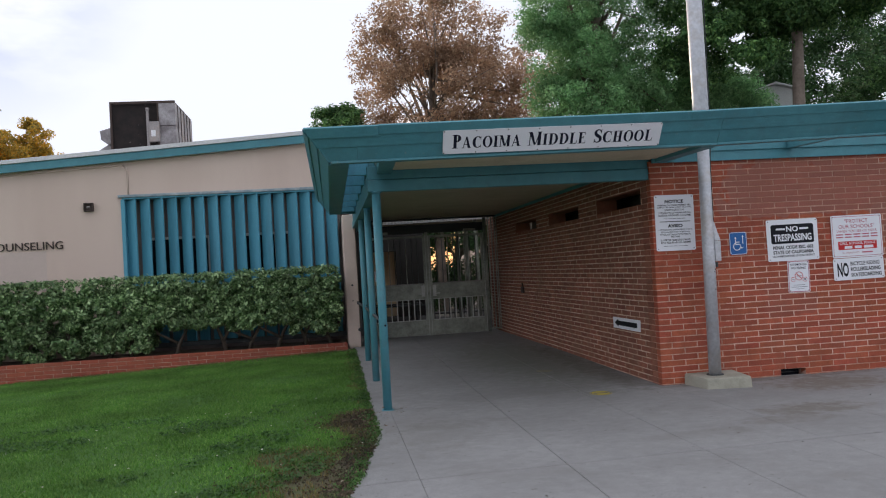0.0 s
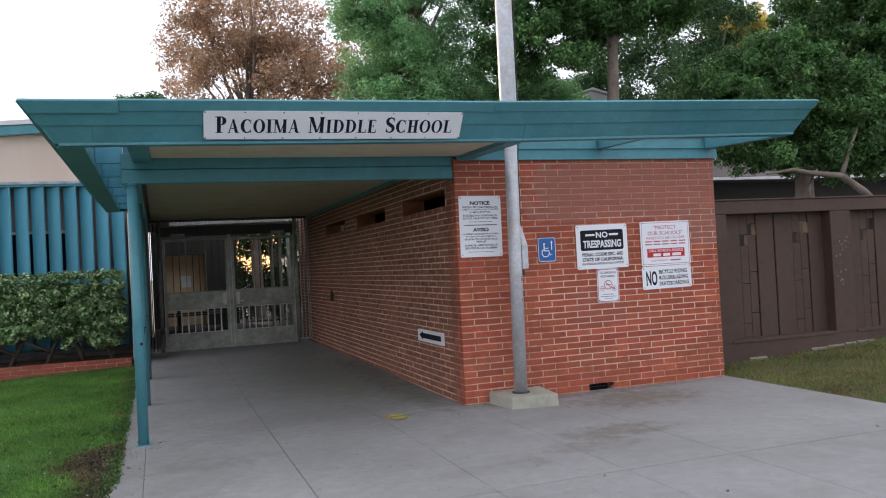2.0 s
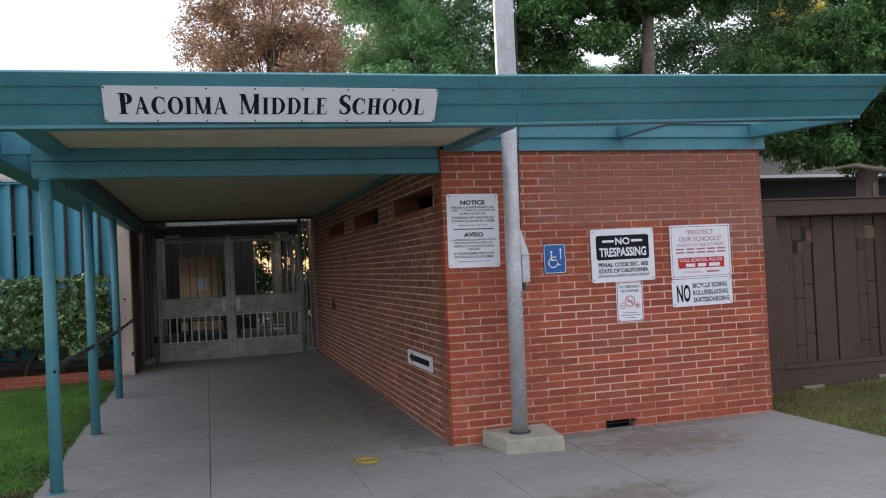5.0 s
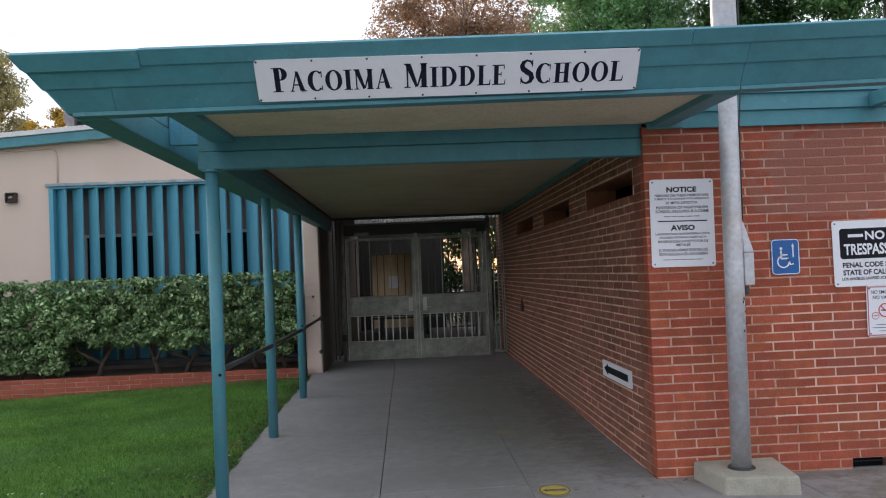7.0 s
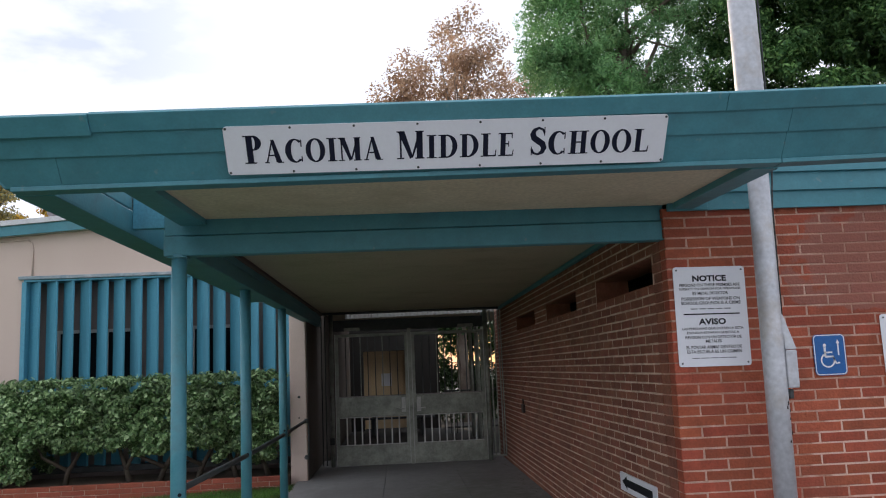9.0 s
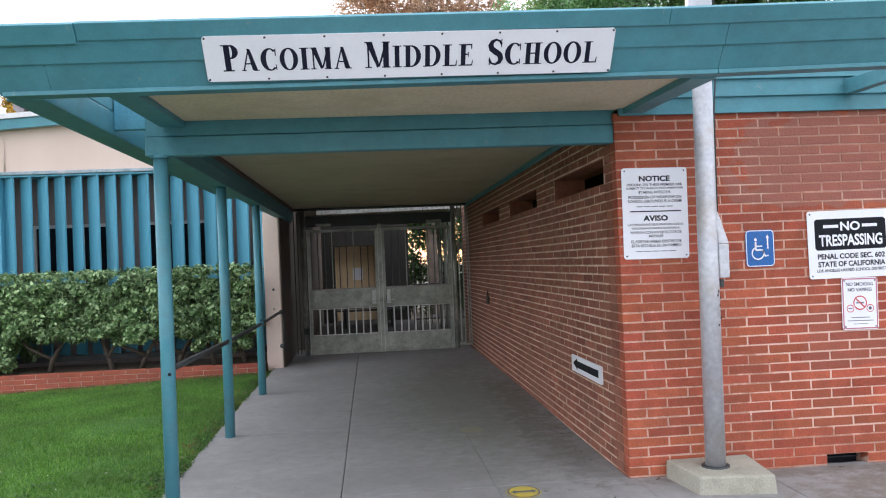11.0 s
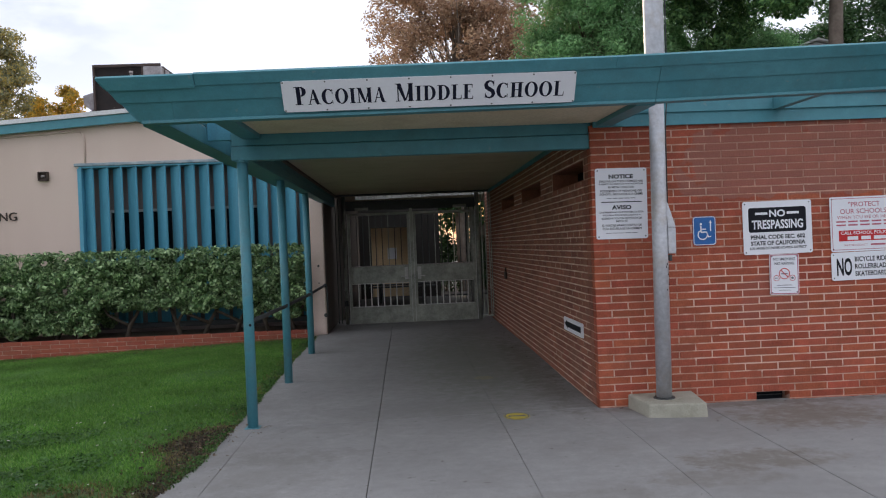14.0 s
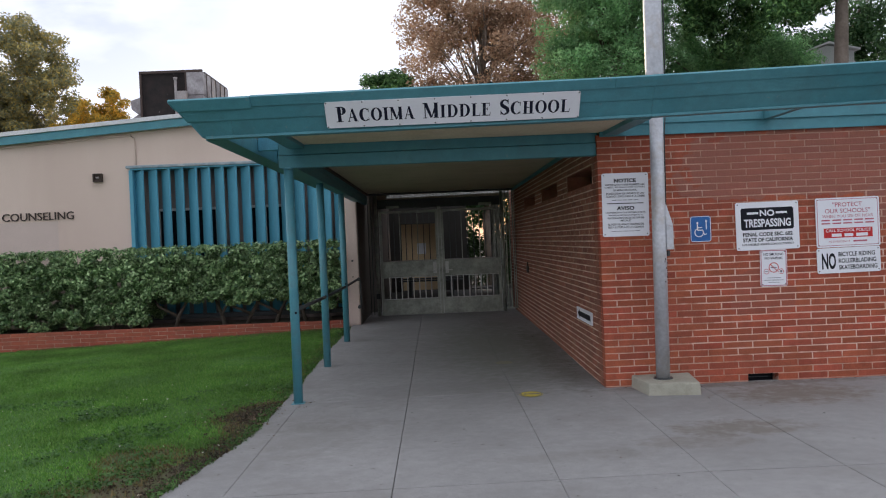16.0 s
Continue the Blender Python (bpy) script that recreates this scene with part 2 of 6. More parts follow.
# cover paint on the front brickwork, and grime on the paving
MAUVE = (0.285, 0.122, 0.094)
COVER = ((5.45, 2.22, 1.35, 0.36, 2, MAUVE, 0.68), (4.95, 0.92, 0.36, 0.22, 2, (0.27, 0.085, 0.06), 0.55), (6.3, 1.75, 0.3, 0.22, 2, MAUVE, 0.7))
SCRUBBED = ((5.30, 0.85, 1.15, 0.60, 2, (0.72, 0.50, 0.405), 0.8),)
GRIME = ((3.95, 7.5, 0.62, 0.30, 1, (0.135, 0.108, 0.080), 0.6), (3.5, 7.15, 0.5, 0.22, 1, (0.17, 0.15, 0.13), 0.5), (4.95, 8.75, 0.75, 0.55, 1, (0.15, 0.115, 0.085), 0.7), (4.75, 9.30, 1.7, 0.13, 1, (0.14, 0.115, 0.09), 0.6), (2.45, 13.0, 1.0, 3.6, 1, (0.185, 0.195, 0.165), 0.7), (3.05, 12.0, 0.28, 3.2, 1, (0.15, 0.14, 0.12), 0.55), (2.6, 6.9, 0.7, 0.16, 1, (0.18, 0.17, 0.155), 0.4), (1.7, 9.9, 1.5, 0.35, 1, (0.20, 0.195, 0.19), 0.4), (0.45, 7.9, 0.6, 0.9, 1, (0.19, 0.18, 0.165), 0.4), (0.75, 8.3, 0.7, 0.25, 1, (0.17, 0.16, 0.15), 0.4))
M_TEAL = surf("teal_paint", (0.060, 0.224, 0.272), (0.084, 0.262, 0.308), 0.5, 1.6, 70, 0.08, dirt=(0.066, 0.175, 0.205), dirt_scale=2.6, grain=0.06, mid=0.10, specks=(0.15, 0.26, 0.28))
M_BLUE = surf("blue_louvre_paint", (0.068, 0.275, 0.38), (0.095, 0.325, 0.44), 0.5, 2.5, 60, 0.1, streak=True, dirt=(0.05, 0.13, 0.17), dirt_scale=2.0)
M_POST = surf("post_paint", (0.066, 0.245, 0.305), (0.098, 0.29, 0.345), 0.45, 5, 60, 0.12, dirt=(0.085, 0.16, 0.18), dirt_scale=5, grain=0.06)
M_SOFFIT = surf("soffit_paint", (0.58, 0.50, 0.36), (0.64, 0.56, 0.42), 0.8, 1.3, 40, 0.1, dirt=(0.45, 0.36, 0.24), dirt_scale=1.5)
# soffit cream taken darker and greyer so the passage looks shaded overhead
M_CEILING = surf("shade_grey_ceiling", (0.40, 0.365, 0.265), (0.46, 0.42, 0.315), 0.8, 1.3, 40, 0.1, dirt=(0.30, 0.265, 0.19), dirt_scale=1.5)
M_STUCCO = surf("beige_stucco", (0.62, 0.49, 0.42), (0.69, 0.56, 0.485), 0.9, 0.8, 130, 0.45, dirt=(0.56, 0.44, 0.375), dirt_scale=0.6, streak=True)
M_STUCCO_PATCH = surf("grey_beige_patch_paint", (0.55, 0.45, 0.40), (0.59, 0.48, 0.43), 0.9, 1.5, 130, 0.4)
M_BRICK = surf("red_brick", (0.305, 0.066, 0.033), (0.390, 0.098, 0.052), 0.8, 1.1, 60, 0.6, vary="object", amount=0.2, dirt=(0.27, 0.085, 0.052), dirt_scale=1.4, patches=COVER, mid=0.22)
M_BRICK_J = surf("red_brick_wall", (0.305, 0.066, 0.033), (0.390, 0.098, 0.052), 0.8, 1.1, 60, 0.6, vary="island", amount=0.2, dirt=(0.27, 0.085, 0.052), dirt_scale=1.4, patches=COVER, mid=0.22)
M_BRICK_LOW = surf("low_wall_brick", (0.30, 0.072, 0.042), (0.36, 0.098, 0.058), 0.85, 1.1, 60, 0.6, vary="object", amount=0.12, dirt=(0.25, 0.10, 0.07), dirt_scale=2.0, mid=0.14)
M_MORTAR = surf("mortar", (0.58, 0.38, 0.30), (0.40, 0.19, 0.13), 0.95, 2.6, 90, 0.6, patches=SCRUBBED + ((5.55, 2.24, 1.25, 0.30, 2, (0.33, 0.15, 0.115), 0.45),), mid=0.25)
M_MORTAR_PASS = surf("dusty_mortar", (0.68, 0.52, 0.41), (0.46, 0.30, 0.22), 0.95, 2.6, 90, 0.6, mid=0.25)
# same brick made dustier, and lowered in tone for the dim passage
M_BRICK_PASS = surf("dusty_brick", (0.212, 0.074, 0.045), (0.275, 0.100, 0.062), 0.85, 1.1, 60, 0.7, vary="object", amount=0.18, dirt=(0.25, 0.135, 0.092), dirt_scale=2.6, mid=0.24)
M_BRICK_PASS_J = surf("dusty_darkened_brick_wall", (0.212, 0.074, 0.045), (0.275, 0.100, 0.062), 0.85, 1.1, 60, 0.7, vary="island", amount=0.18, dirt=(0.25, 0.135, 0.092), dirt_scale=2.6, mid=0.24)
# concrete coloured darker than the paving to keep the courtyard dim
M_YARD = surf("dim_yard_concrete", (0.072, 0.069, 0.066), (0.094, 0.091, 0.088), 0.9, 1, 60, 0.2)
# shared dark brown: moulding, pier lining, inner wall, annex roof
M_DARKBROWN = surf("dark_passage_brown", (0.085, 0.068, 0.058), (0.11, 0.09, 0.075), 0.75, 2, 50, 0.3)
M_CONC = surf("concrete_paving", (0.238, 0.232, 0.228), (0.290, 0.283, 0.279), 0.85, 0.8, 140, 0.25, vary="object", amount=0.035, dirt=(0.195, 0.184, 0.174), dirt_scale=0.9, patches=GRIME, grain=0.2, mid=0.11, specks=(0.12, 0.11, 0.10))
M_CONC_IN = surf("concrete_block", (0.42, 0.40, 0.33), (0.34, 0.33, 0.27), 0.9, 4, 90, 0.5, dirt=(0.17, 0.18, 0.11), dirt_scale=3)
M_JOINT = surf("joint_dirt", (0.13, 0.12, 0.105), (0.19, 0.175, 0.15), 0.95, 4, 80, 0.3)
M_SOIL = surf("soil", (0.10, 0.075, 0.05), (0.16, 0.12, 0.085), 0.95, 2, 40, 0.8)
M_GALV = surf("galvanised_steel", (0.45, 0.46, 0.49), (0.56, 0.57, 0.605), 0.5, 4, 30, 0.12, metal=0.35, dirt=(0.40, 0.34, 0.28), dirt_scale=3.5, mid=0.08)
M_GATE = surf("worn_green_grey_steel", (0.235, 0.25, 0.21), (0.36, 0.375, 0.32), 0.42, 3, 40, 0.15, metal=0.15, dirt=(0.54, 0.55, 0.48), dirt_scale=2.4, mid=0.25)
M_SIGNMETAL = surf("dull_bright_steel", (0.50, 0.50, 0.48), (0.60, 0.60, 0.57), 0.45, 8, 60, 0.05, metal=0.3)
M_CHROME = surf("brushed_steel", (0.55, 0.55, 0.54), (0.62, 0.62, 0.61), 0.3, 8, 60, 0.05, metal=0.95)
M_DARKSTEEL = surf("dark_painted_steel", (0.035, 0.04, 0.04), (0.06, 0.065, 0.065), 0.55, 4, 40, 0.15)
M_SIGNWHITE = surf("white_sign_metal", (0.76, 0.77, 0.82), (0.80, 0.81, 0.855), 0.4, 3, 60, 0.02, grain=0.02, mid=0.015)
M_BLACK = surf("black_ink", (0.012, 0.013, 0.018), (0.018, 0.019, 0.024), 0.45, 8, 60, 0.0, spec=0.08)
M_NAVY = surf("dark_navy_ink", (0.012, 0.014, 0.03), (0.018, 0.02, 0.036), 0.45, 8, 60, 0.0, spec=0.08)
M_RED = surf("red_ink", (0.50, 0.035, 0.04), (0.56, 0.05, 0.05), 0.45, 8, 60, 0.0, spec=0.08)
M_PALERED = surf("faded_red_ink", (0.44, 0.12, 0.17), (0.5, 0.16, 0.2), 0.5, 8, 60, 0.0, spec=0.08)
M_GREYINK = surf("faded_grey_ink", (0.11, 0.11, 0.13), (0.15, 0.15, 0.17), 0.5, 8, 60, 0.0, spec=0.08)
M_SIGNBLUE = surf("blue_sign_paint", (0.012, 0.105, 0.34), (0.016, 0.12, 0.37), 0.35, 8, 60, 0.02)
M_BROWN = surf("dark_brown_wall_paint", (0.066, 0.039, 0.029), (0.084, 0.051, 0.039), 0.7, 1.4, 60, 0.3, dirt=(0.095, 0.062, 0.049), dirt_scale=1.5, mid=0.14)
M_YELLOW = surf("worn_yellow_decal", (0.588, 0.448, 0.042), (0.420, 0.350, 0.112), 0.8, 14, 90, 0.1)
M_ROOFWHITE = surf("pale_roof_edge", (0.60, 0.60, 0.61), (0.68, 0.68, 0.69), 0.7, 2, 50, 0.2)
M_ROOF = surf("grey_roofing", (0.36, 0.36, 0.36), (0.42, 0.42, 0.41), 0.9, 1, 30, 0.3)
M_RUSTBOX = surf("dark_rusty_sheet_metal", (0.045, 0.03, 0.025), (0.075, 0.05, 0.042), 0.7, 2, 40, 0.2, dirt=(0.02, 0.016, 0.014), dirt_scale=2)
M_PALEMETAL = surf("weathered_pale_metal", (0.27, 0.245, 0.24), (0.34, 0.31, 0.30), 0.55, 2.5, 40, 0.15, metal=0.2, dirt=(0.36, 0.27, 0.21), dirt_scale=3)
M_BARK = surf("bark", (0.13, 0.10, 0.08), (0.24, 0.20, 0.165), 0.95, 3, 25, 0.8)
M_PALEBARK = surf("pale_bark", (0.33, 0.28, 0.235), (0.22, 0.18, 0.15), 0.9, 3, 20, 0.5)
M_WINFRAME = surf("pale_window_frame", (0.46, 0.45, 0.44), (0.52, 0.51, 0.5), 0.5, 4, 40, 0.05)
# taupe with shade mixed in, for the louvre recess and courtyard building
M_SHADEWALL = surf("shade_taupe_wall", (0.23, 0.19, 0.175), (0.27, 0.225, 0.205), 0.9, 1.5, 80, 0.3)
M_LAWN = surf("lawn_ground", (0.045, 0.125, 0.018), (0.068, 0.165, 0.026), 0.95, 0.9, 60, 0.8, patches=((-0.22, 8.95, 0.32, 0.65, 1, (0.050, 0.036, 0.025), 0.95), (-0.5, 6.7, 0.65, 0.8, 1, (0.10, 0.072, 0.045), 0.85), (-0.16, 7.6, 0.26, 1.2, 1, (0.055, 0.040, 0.028), 0.9), (-0.85, 7.75, 0.5, 0.4, 1, (0.05, 0.05, 0.025), 0.7), (-3.0, 16.25, 4.0, 0.25, 1, (0.10, 0.075, 0.05), 0.8)), mid=0.3)
M_LAWN_DRY = surf("thin_lawn_ground", (0.075, 0.085, 0.03), (0.11, 0.095, 0.05), 0.95, 0.9, 60, 0.8, mid=0.2)
M_LITTER = leaf("dry_leaf_litter", (0.07, 0.05, 0.034), (0.13, 0.09, 0.058), (0.22, 0.16, 0.10), 0.8, 0.1)
# near black that stands in for deep shade on walls and in voids
M_SHADEBLACK = surf("near_black_shade", (0.020, 0.018, 0.015), (0.032, 0.028, 0.024), 0.8, 1.5, 60, 0.2)
# tan with the warm glow of a lit room in it
M_TAN = surf("warm_lit_tan", (0.58, 0.44, 0.27), (0.66, 0.51, 0.33), 0.8, 1.5, 60, 0.2)
M_STEM = surf("dark_stem_bark", (0.06, 0.048, 0.036), (0.10, 0.08, 0.062), 0.95, 3, 25, 0.8)
# leaf green darkened by colour for foliage in deep shade
M_SHADELEAF = leaf("shade_green_leaves", (0.022, 0.05, 0.018), (0.035, 0.075, 0.026), (0.055, 0.10, 0.038), 0.6, 0.25)
M_EVERGREEN = leaf("evergreen_leaves", (0.025, 0.066, 0.025), (0.049, 0.115, 0.039), (0.093, 0.174, 0.064), 0.55, 0.35)
M_EARTH = surf("open_ground", (0.20, 0.19, 0.175), (0.25, 0.24, 0.22), 0.95, 0.4, 20, 0.4)
M_GRASS = leaf("grass_blades", (0.064, 0.165, 0.024), (0.112, 0.255, 0.038), (0.205, 0.335, 0.085), 0.6, 0.3, 0.32)
M_DRYGRASS = leaf("dry_grass_blades", (0.15, 0.115, 0.045), (0.23, 0.165, 0.075), (0.09, 0.13, 0.03), 0.7, 0.2)
M_CLOVER = leaf("clover_leaves", (0.030, 0.090, 0.016), (0.055, 0.140, 0.026), (0.095, 0.185, 0.045), 0.6, 0.2)
M_HEDGE = leaf("hedge_leaves", (0.044, 0.100, 0.035), (0.158, 0.265, 0.105), (0.43, 0.565, 0.29), 0.33, 0.15, 0.25)
M_BROWNLEAF = leaf("russet_leaves", (0.30, 0.188, 0.125), (0.43, 0.285, 0.190), (0.56, 0.405, 0.265), 0.65, 0.55)
M_GREENLEAF = leaf("green_needles", (0.145, 0.305, 0.135), (0.225, 0.425, 0.185), (0.34, 0.55, 0.255), 0.6, 0.5)
M_BRIGHTLEAF = leaf("fresh_green_leaves", (0.070, 0.182, 0.028), (0.112, 0.252, 0.042), (0.168, 0.336, 0.070), 0.55, 0.4)
M_DARKLEAF = leaf("dark_green_leaves", (0.034, 0.092, 0.032), (0.082, 0.188, 0.058), (0.20, 0.355, 0.11), 0.6, 0.35)
# gold with the warm low sun already in the leaf colours
M_GOLDLEAF = leaf("sun_gold_leaves", (0.264, 0.240, 0.072), (0.576, 0.396, 0.072), (0.744, 0.432, 0.060), 0.6, 0.6)
M_YELLOWLEAF = leaf("bright_yellow_leaves", (0.42, 0.38, 0.09), (0.64, 0.53, 0.12), (0.76, 0.62, 0.20), 0.6, 0.6)
# grey-green, its last colour the yellow of sunlit leaves
M_GUMLEAF = leaf("grey_green_leaves", (0.221, 0.247, 0.169), (0.351, 0.338, 0.182), (0.572, 0.442, 0.130), 0.6, 0.55)
M_GLASS = bpy.data.materials.new("dark_window_glass")
M_GLASS.use_nodes = True
_g = M_GLASS.node_tree.nodes["Principled BSDF"]
_g.inputs["Base Color"].default_value, _g.inputs["Roughness"].default_value = (0.012, 0.014, 0.017, 1), 0.08


# ---- building helpers ----
def mesh_of(name, bm, material):
    me = bpy.data.meshes.new(name)
    bm.to_mesh(me)
    bm.free()
    if material:
        me.materials.append(material)
    return me


def part(name, bm, material, parent=None, label=""):
    """Links a bmesh as one mesh object, under a thing or a part where one is given."""
    ob = new(name, mesh_of(name, bm, material))
    if parent:
        ob.parent = parent
    return tagged(ob, label)


def raw(name, verts, faces, material, parent=None, label=""):
    me = bpy.data.meshes.new(name)
    me.from_pydata(verts, [], faces)
    me.materials.append(material)
    ob = new(name, me)
    if parent:
        ob.parent = parent
    return tagged(ob, label)


def thing(name, label, category, group="", kind="", at=(0, 0, 0)):
    ob = new(name)
    ob.empty_display_size = 0.1
    ob.location = at
    return tagged(ob, label, category, group, kind)


def box(x0, x1, y0, y1, z0, z1, bevel=0.004, bm=None):
    bm = bm or bmesh.new()
    m = Matrix.LocRotScale(((x0 + x1) / 2, (y0 + y1) / 2, (z0 + z1) / 2), None, (abs(x1 - x0), abs(y1 - y0), abs(z1 - z0)))
    got = bmesh.ops.create_cube(bm, size=1.0, matrix=m)["verts"]
    if bevel:
        edges = list({e for v in got for e in v.link_edges})
        bmesh.ops.bevel(bm, geom=edges, offset=bevel, segments=1, affect="EDGES", profile=0.5)
    return bm


def tube(points, radii, sides=12, bm=None):
    """A round tube along points, with a radius at each."""
    bm = bm or bmesh.new()
    rings = []
    pts = [Vector(p) for p in points]
    for i, p in enumerate(pts):
        d = (pts[min(i + 1, len(pts) - 1)] - pts[max(i - 1, 0)]).normalized()
        a = d.orthogonal().normalized() if abs(d.z) < 0.9 else Vector((1, 0, 0))
        a = (a - d * a.dot(d)).normalized()
        b = d.cross(a)
        r = radii[i] if isinstance(radii, (list, tuple)) else radii
        rings.append([bm.verts.new(p + (a * math.cos(2 * math.pi * k / sides) + b * math.sin(2 * math.pi * k / sides)) * r) for k in range(sides)])
    for r0, r1 in zip(rings, rings[1:]):
        for k in range(sides):
            f = bm.faces.new((r0[k], r0[(k + 1) % sides], r1[(k + 1) % sides], r1[k]))
            f.smooth = True
    bm.faces.new(list(reversed(rings[0])))
    bm.faces.new(rings[-1])
    bmesh.ops.recalc_face_normals(bm, faces=bm.faces)
    return bm


def prism(profile, y0, y1, bm=None, axis="y"):
    """A profile of (a, z) pairs drawn out along an axis."""
    bm = bm or bmesh.new()
    put = (lambda a, s, z: (a, s, z)) if axis == "y" else (lambda a, s, z: (s, a, z))
    r0 = [bm.verts.new(put(a, y0, z)) for a, z in profile]
    r1 = [bm.verts.new(put(a, y1, z)) for a, z in profile]
    k = len(profile)
    for i in range(k):
        bm.faces.new((r0[i], r0[(i + 1) % k], r1[(i + 1) % k], r1[i]))
    bm.faces.new(list(reversed(r0)))
    bm.faces.new(r1)
    bmesh.ops.recalc_face_normals(bm, faces=bm.faces)
    return bm


def hexa(corners, bevel=0.0, bm=None):
    """A block out of eight corners: four below, four above, in the same turn."""
    bm = bm or bmesh.new()
    v = [bm.verts.new(c) for c in corners]
    for f in ((3, 2, 1, 0), (4, 5, 6, 7), (0, 1, 5, 4), (1, 2, 6, 5), (2, 3, 7, 6), (3, 0, 4, 7)):
        bm.faces.new([v[i] for i in f])
    bmesh.ops.recalc_face_normals(bm, faces=bm.faces)
    if bevel:
        edges = list({e for w in v for e in w.link_edges})
        bmesh.ops.bevel(bm, geom=edges, offset=bevel, segments=2, affect="EDGES", profile=0.5)
    return bm


def smooth(a, b, x):
    t = min(1.0, max(0.0, (x - a) / (b - a)))
    return t * t * (3 - 2 * t)


def gz(x, y):
    """Height of the paving and lawns."""
    cross = -0.035 * min(1.0, max(0.0, (3.3 - x) / 3.15)) * (1 - smooth(10, 14, y))
    along = 0.03 * smooth(9.6, 14.0, y)
    left = -0.030 * min(9.0, max(0.0, -x))
    right = 0.042 * min(4.0, max(0.0, x - 7.1)) * smooth(8.0, 10.0, y)
    return cross + along + left + right


def edge_x(y):
    """The lawn's edge along the paving."""
    d = max(0.0, 8.2 - y)
    return -0.03 - 0.11 * d - 0.02 * d * d + 0.018 * noise.noise((0.0, y * 2.3, 0.0))


def leaves(n, centres, radii, size, seed, flat=0.0, shape=0.5):
    """n leaves strewn through clumps: each a kite of two triangles, in random attitudes."""
    rng = np.random.default_rng(seed)
    c, r = np.array(centres, float), np.array(radii, float)
    if r.ndim == 1:
        r = np.repeat(r[:, None], 3, axis=1)
    wt = r.prod(axis=1) ** (2 / 3)
    pick = rng.choice(len(c), n, p=wt / wt.sum())
    d = rng.normal(size=(n, 3))
    d /= np.linalg.norm(d, axis=1)[:, None]
    rad = rng.random(n) ** 0.45
    p = c[pick] + d * rad[:, None] * r[pick]
    nrm = d * 0.7 + rng.normal(size=(n, 3)) * 0.6 + np.array((0, 0, 0.35 + flat))
    nrm /= np.linalg.norm(nrm, axis=1)[:, None]
    a = np.cross(nrm, rng.normal(size=(n, 3)))
    a /= np.linalg.norm(a, axis=1)[:, None]
    b = np.cross(nrm, a)
    s = size * (0.6 + 0.8 * rng.random(n))[:, None]
    v = np.empty((n, 4, 3))
    v[:, 0], v[:, 2] = p - a * s, p + a * s
    fold = nrm * s * 0.2
    v[:, 1], v[:, 3] = p + b * s * shape + fold, p - b * s * shape + fold
    f = np.arange(n * 4).reshape(n, 4)
    return v.reshape(-1, 3), f


def leaf_mesh(name, v, f, material, parent=None, label=""):
    me = bpy.data.meshes.new(name)
    n = len(f)
    me.vertices.add(len(v))
    me.vertices.foreach_set("co", np.asarray(v, np.float32).ravel())
    k = f.shape[1]
    me.loops.add(n * k)
    me.loops.foreach_set("vertex_index", np.asarray(f, np.int32).ravel())
    me.polygons.add(n)
    me.polygons.foreach_set("loop_start", np.arange(0, n * k, k, dtype=np.int32))
    me.update(calc_edges=True)
    me.materials.append(material)
    ob = new(name, me)
    if parent:
        ob.parent = parent
    return tagged(ob, label)


# ---- lettering ----
def text_mesh(body, width, height, x, y, align="CENTER", weight=0.0):
    """Built-in font, scaled so that the line is width by height, at x, y of a sign's face (y up); returns vertices and faces."""
    cu = bpy.data.curves.new("line", "FONT")
    cu.body, cu.size, cu.extrude, cu.offset = body, 1.0, 0.0, weight
    cu.resolution_u = 3
    ob = bpy.data.objects.new("line", cu)
    scene.collection.objects.link(ob)
    dg = bpy.context.evaluated_depsgraph_get()
    me = bpy.data.meshes.new_from_object(ob.evaluated_get(dg))
    co = np.array([v.co[:] for v in me.vertices])
    faces = [tuple(p.vertices) for p in me.polygons]
    bpy.data.objects.remove(ob)
    bpy.data.curves.remove(cu)
    bpy.data.meshes.remove(me)
    lo, hi = co.min(axis=0), co.max(axis=0)
    co = (co - lo) / np.where(hi - lo > 1e-6, hi - lo, 1)
    x0 = x - width / 2 if align == "CENTER" else x
    return [(x0 + c[0] * width, y - height / 2 + c[1] * height, 0.0) for c in co], faces


def flat(name, shapes, material, parent, up, label=""):
    """One mesh of flat shapes, lying up above the face of its sign."""
    verts, faces = [], []
    for v, f in shapes:
        k = len(verts)
        verts += [(a, b, up) for a, b, _ in v]
        faces += [tuple(i + k for i in q) for q in f]
    return raw(name, verts, faces, material, parent, label)


def each(name, shapes, material, parent, up):
    """Every line or block of print as a part of its own."""
    for s in shapes:
        flat(name, [s], material, parent, up)


def bar(x0, x1, y0, y1):
    return [(x0, y0, 0), (x1, y0, 0), (x1, y1, 0), (x0, y1, 0)], [(0, 1, 2, 3)]


def quad(*p):
    return [(a, b, 0) for a, b in p], [tuple(range(len(p)))]


def ring(cx, cy, ax, ay, bx, by, a0=0.0, a1=360.0, shift=0.0, n=28):
    """Between two ellipses, from one angle to another."""
    v, f = [], []
    for i in range(n + 1):
        t = radians(a0 + (a1 - a0) * i / n)
        v += [(cx + ax * math.cos(t), cy + ay * math.sin(t), 0), (cx + shift + bx * math.cos(t), cy + by * math.sin(t), 0)]
    for i in range(n):
        f.append((2 * i, 2 * i + 2, 2 * i + 3, 2 * i + 1))
    return v, f


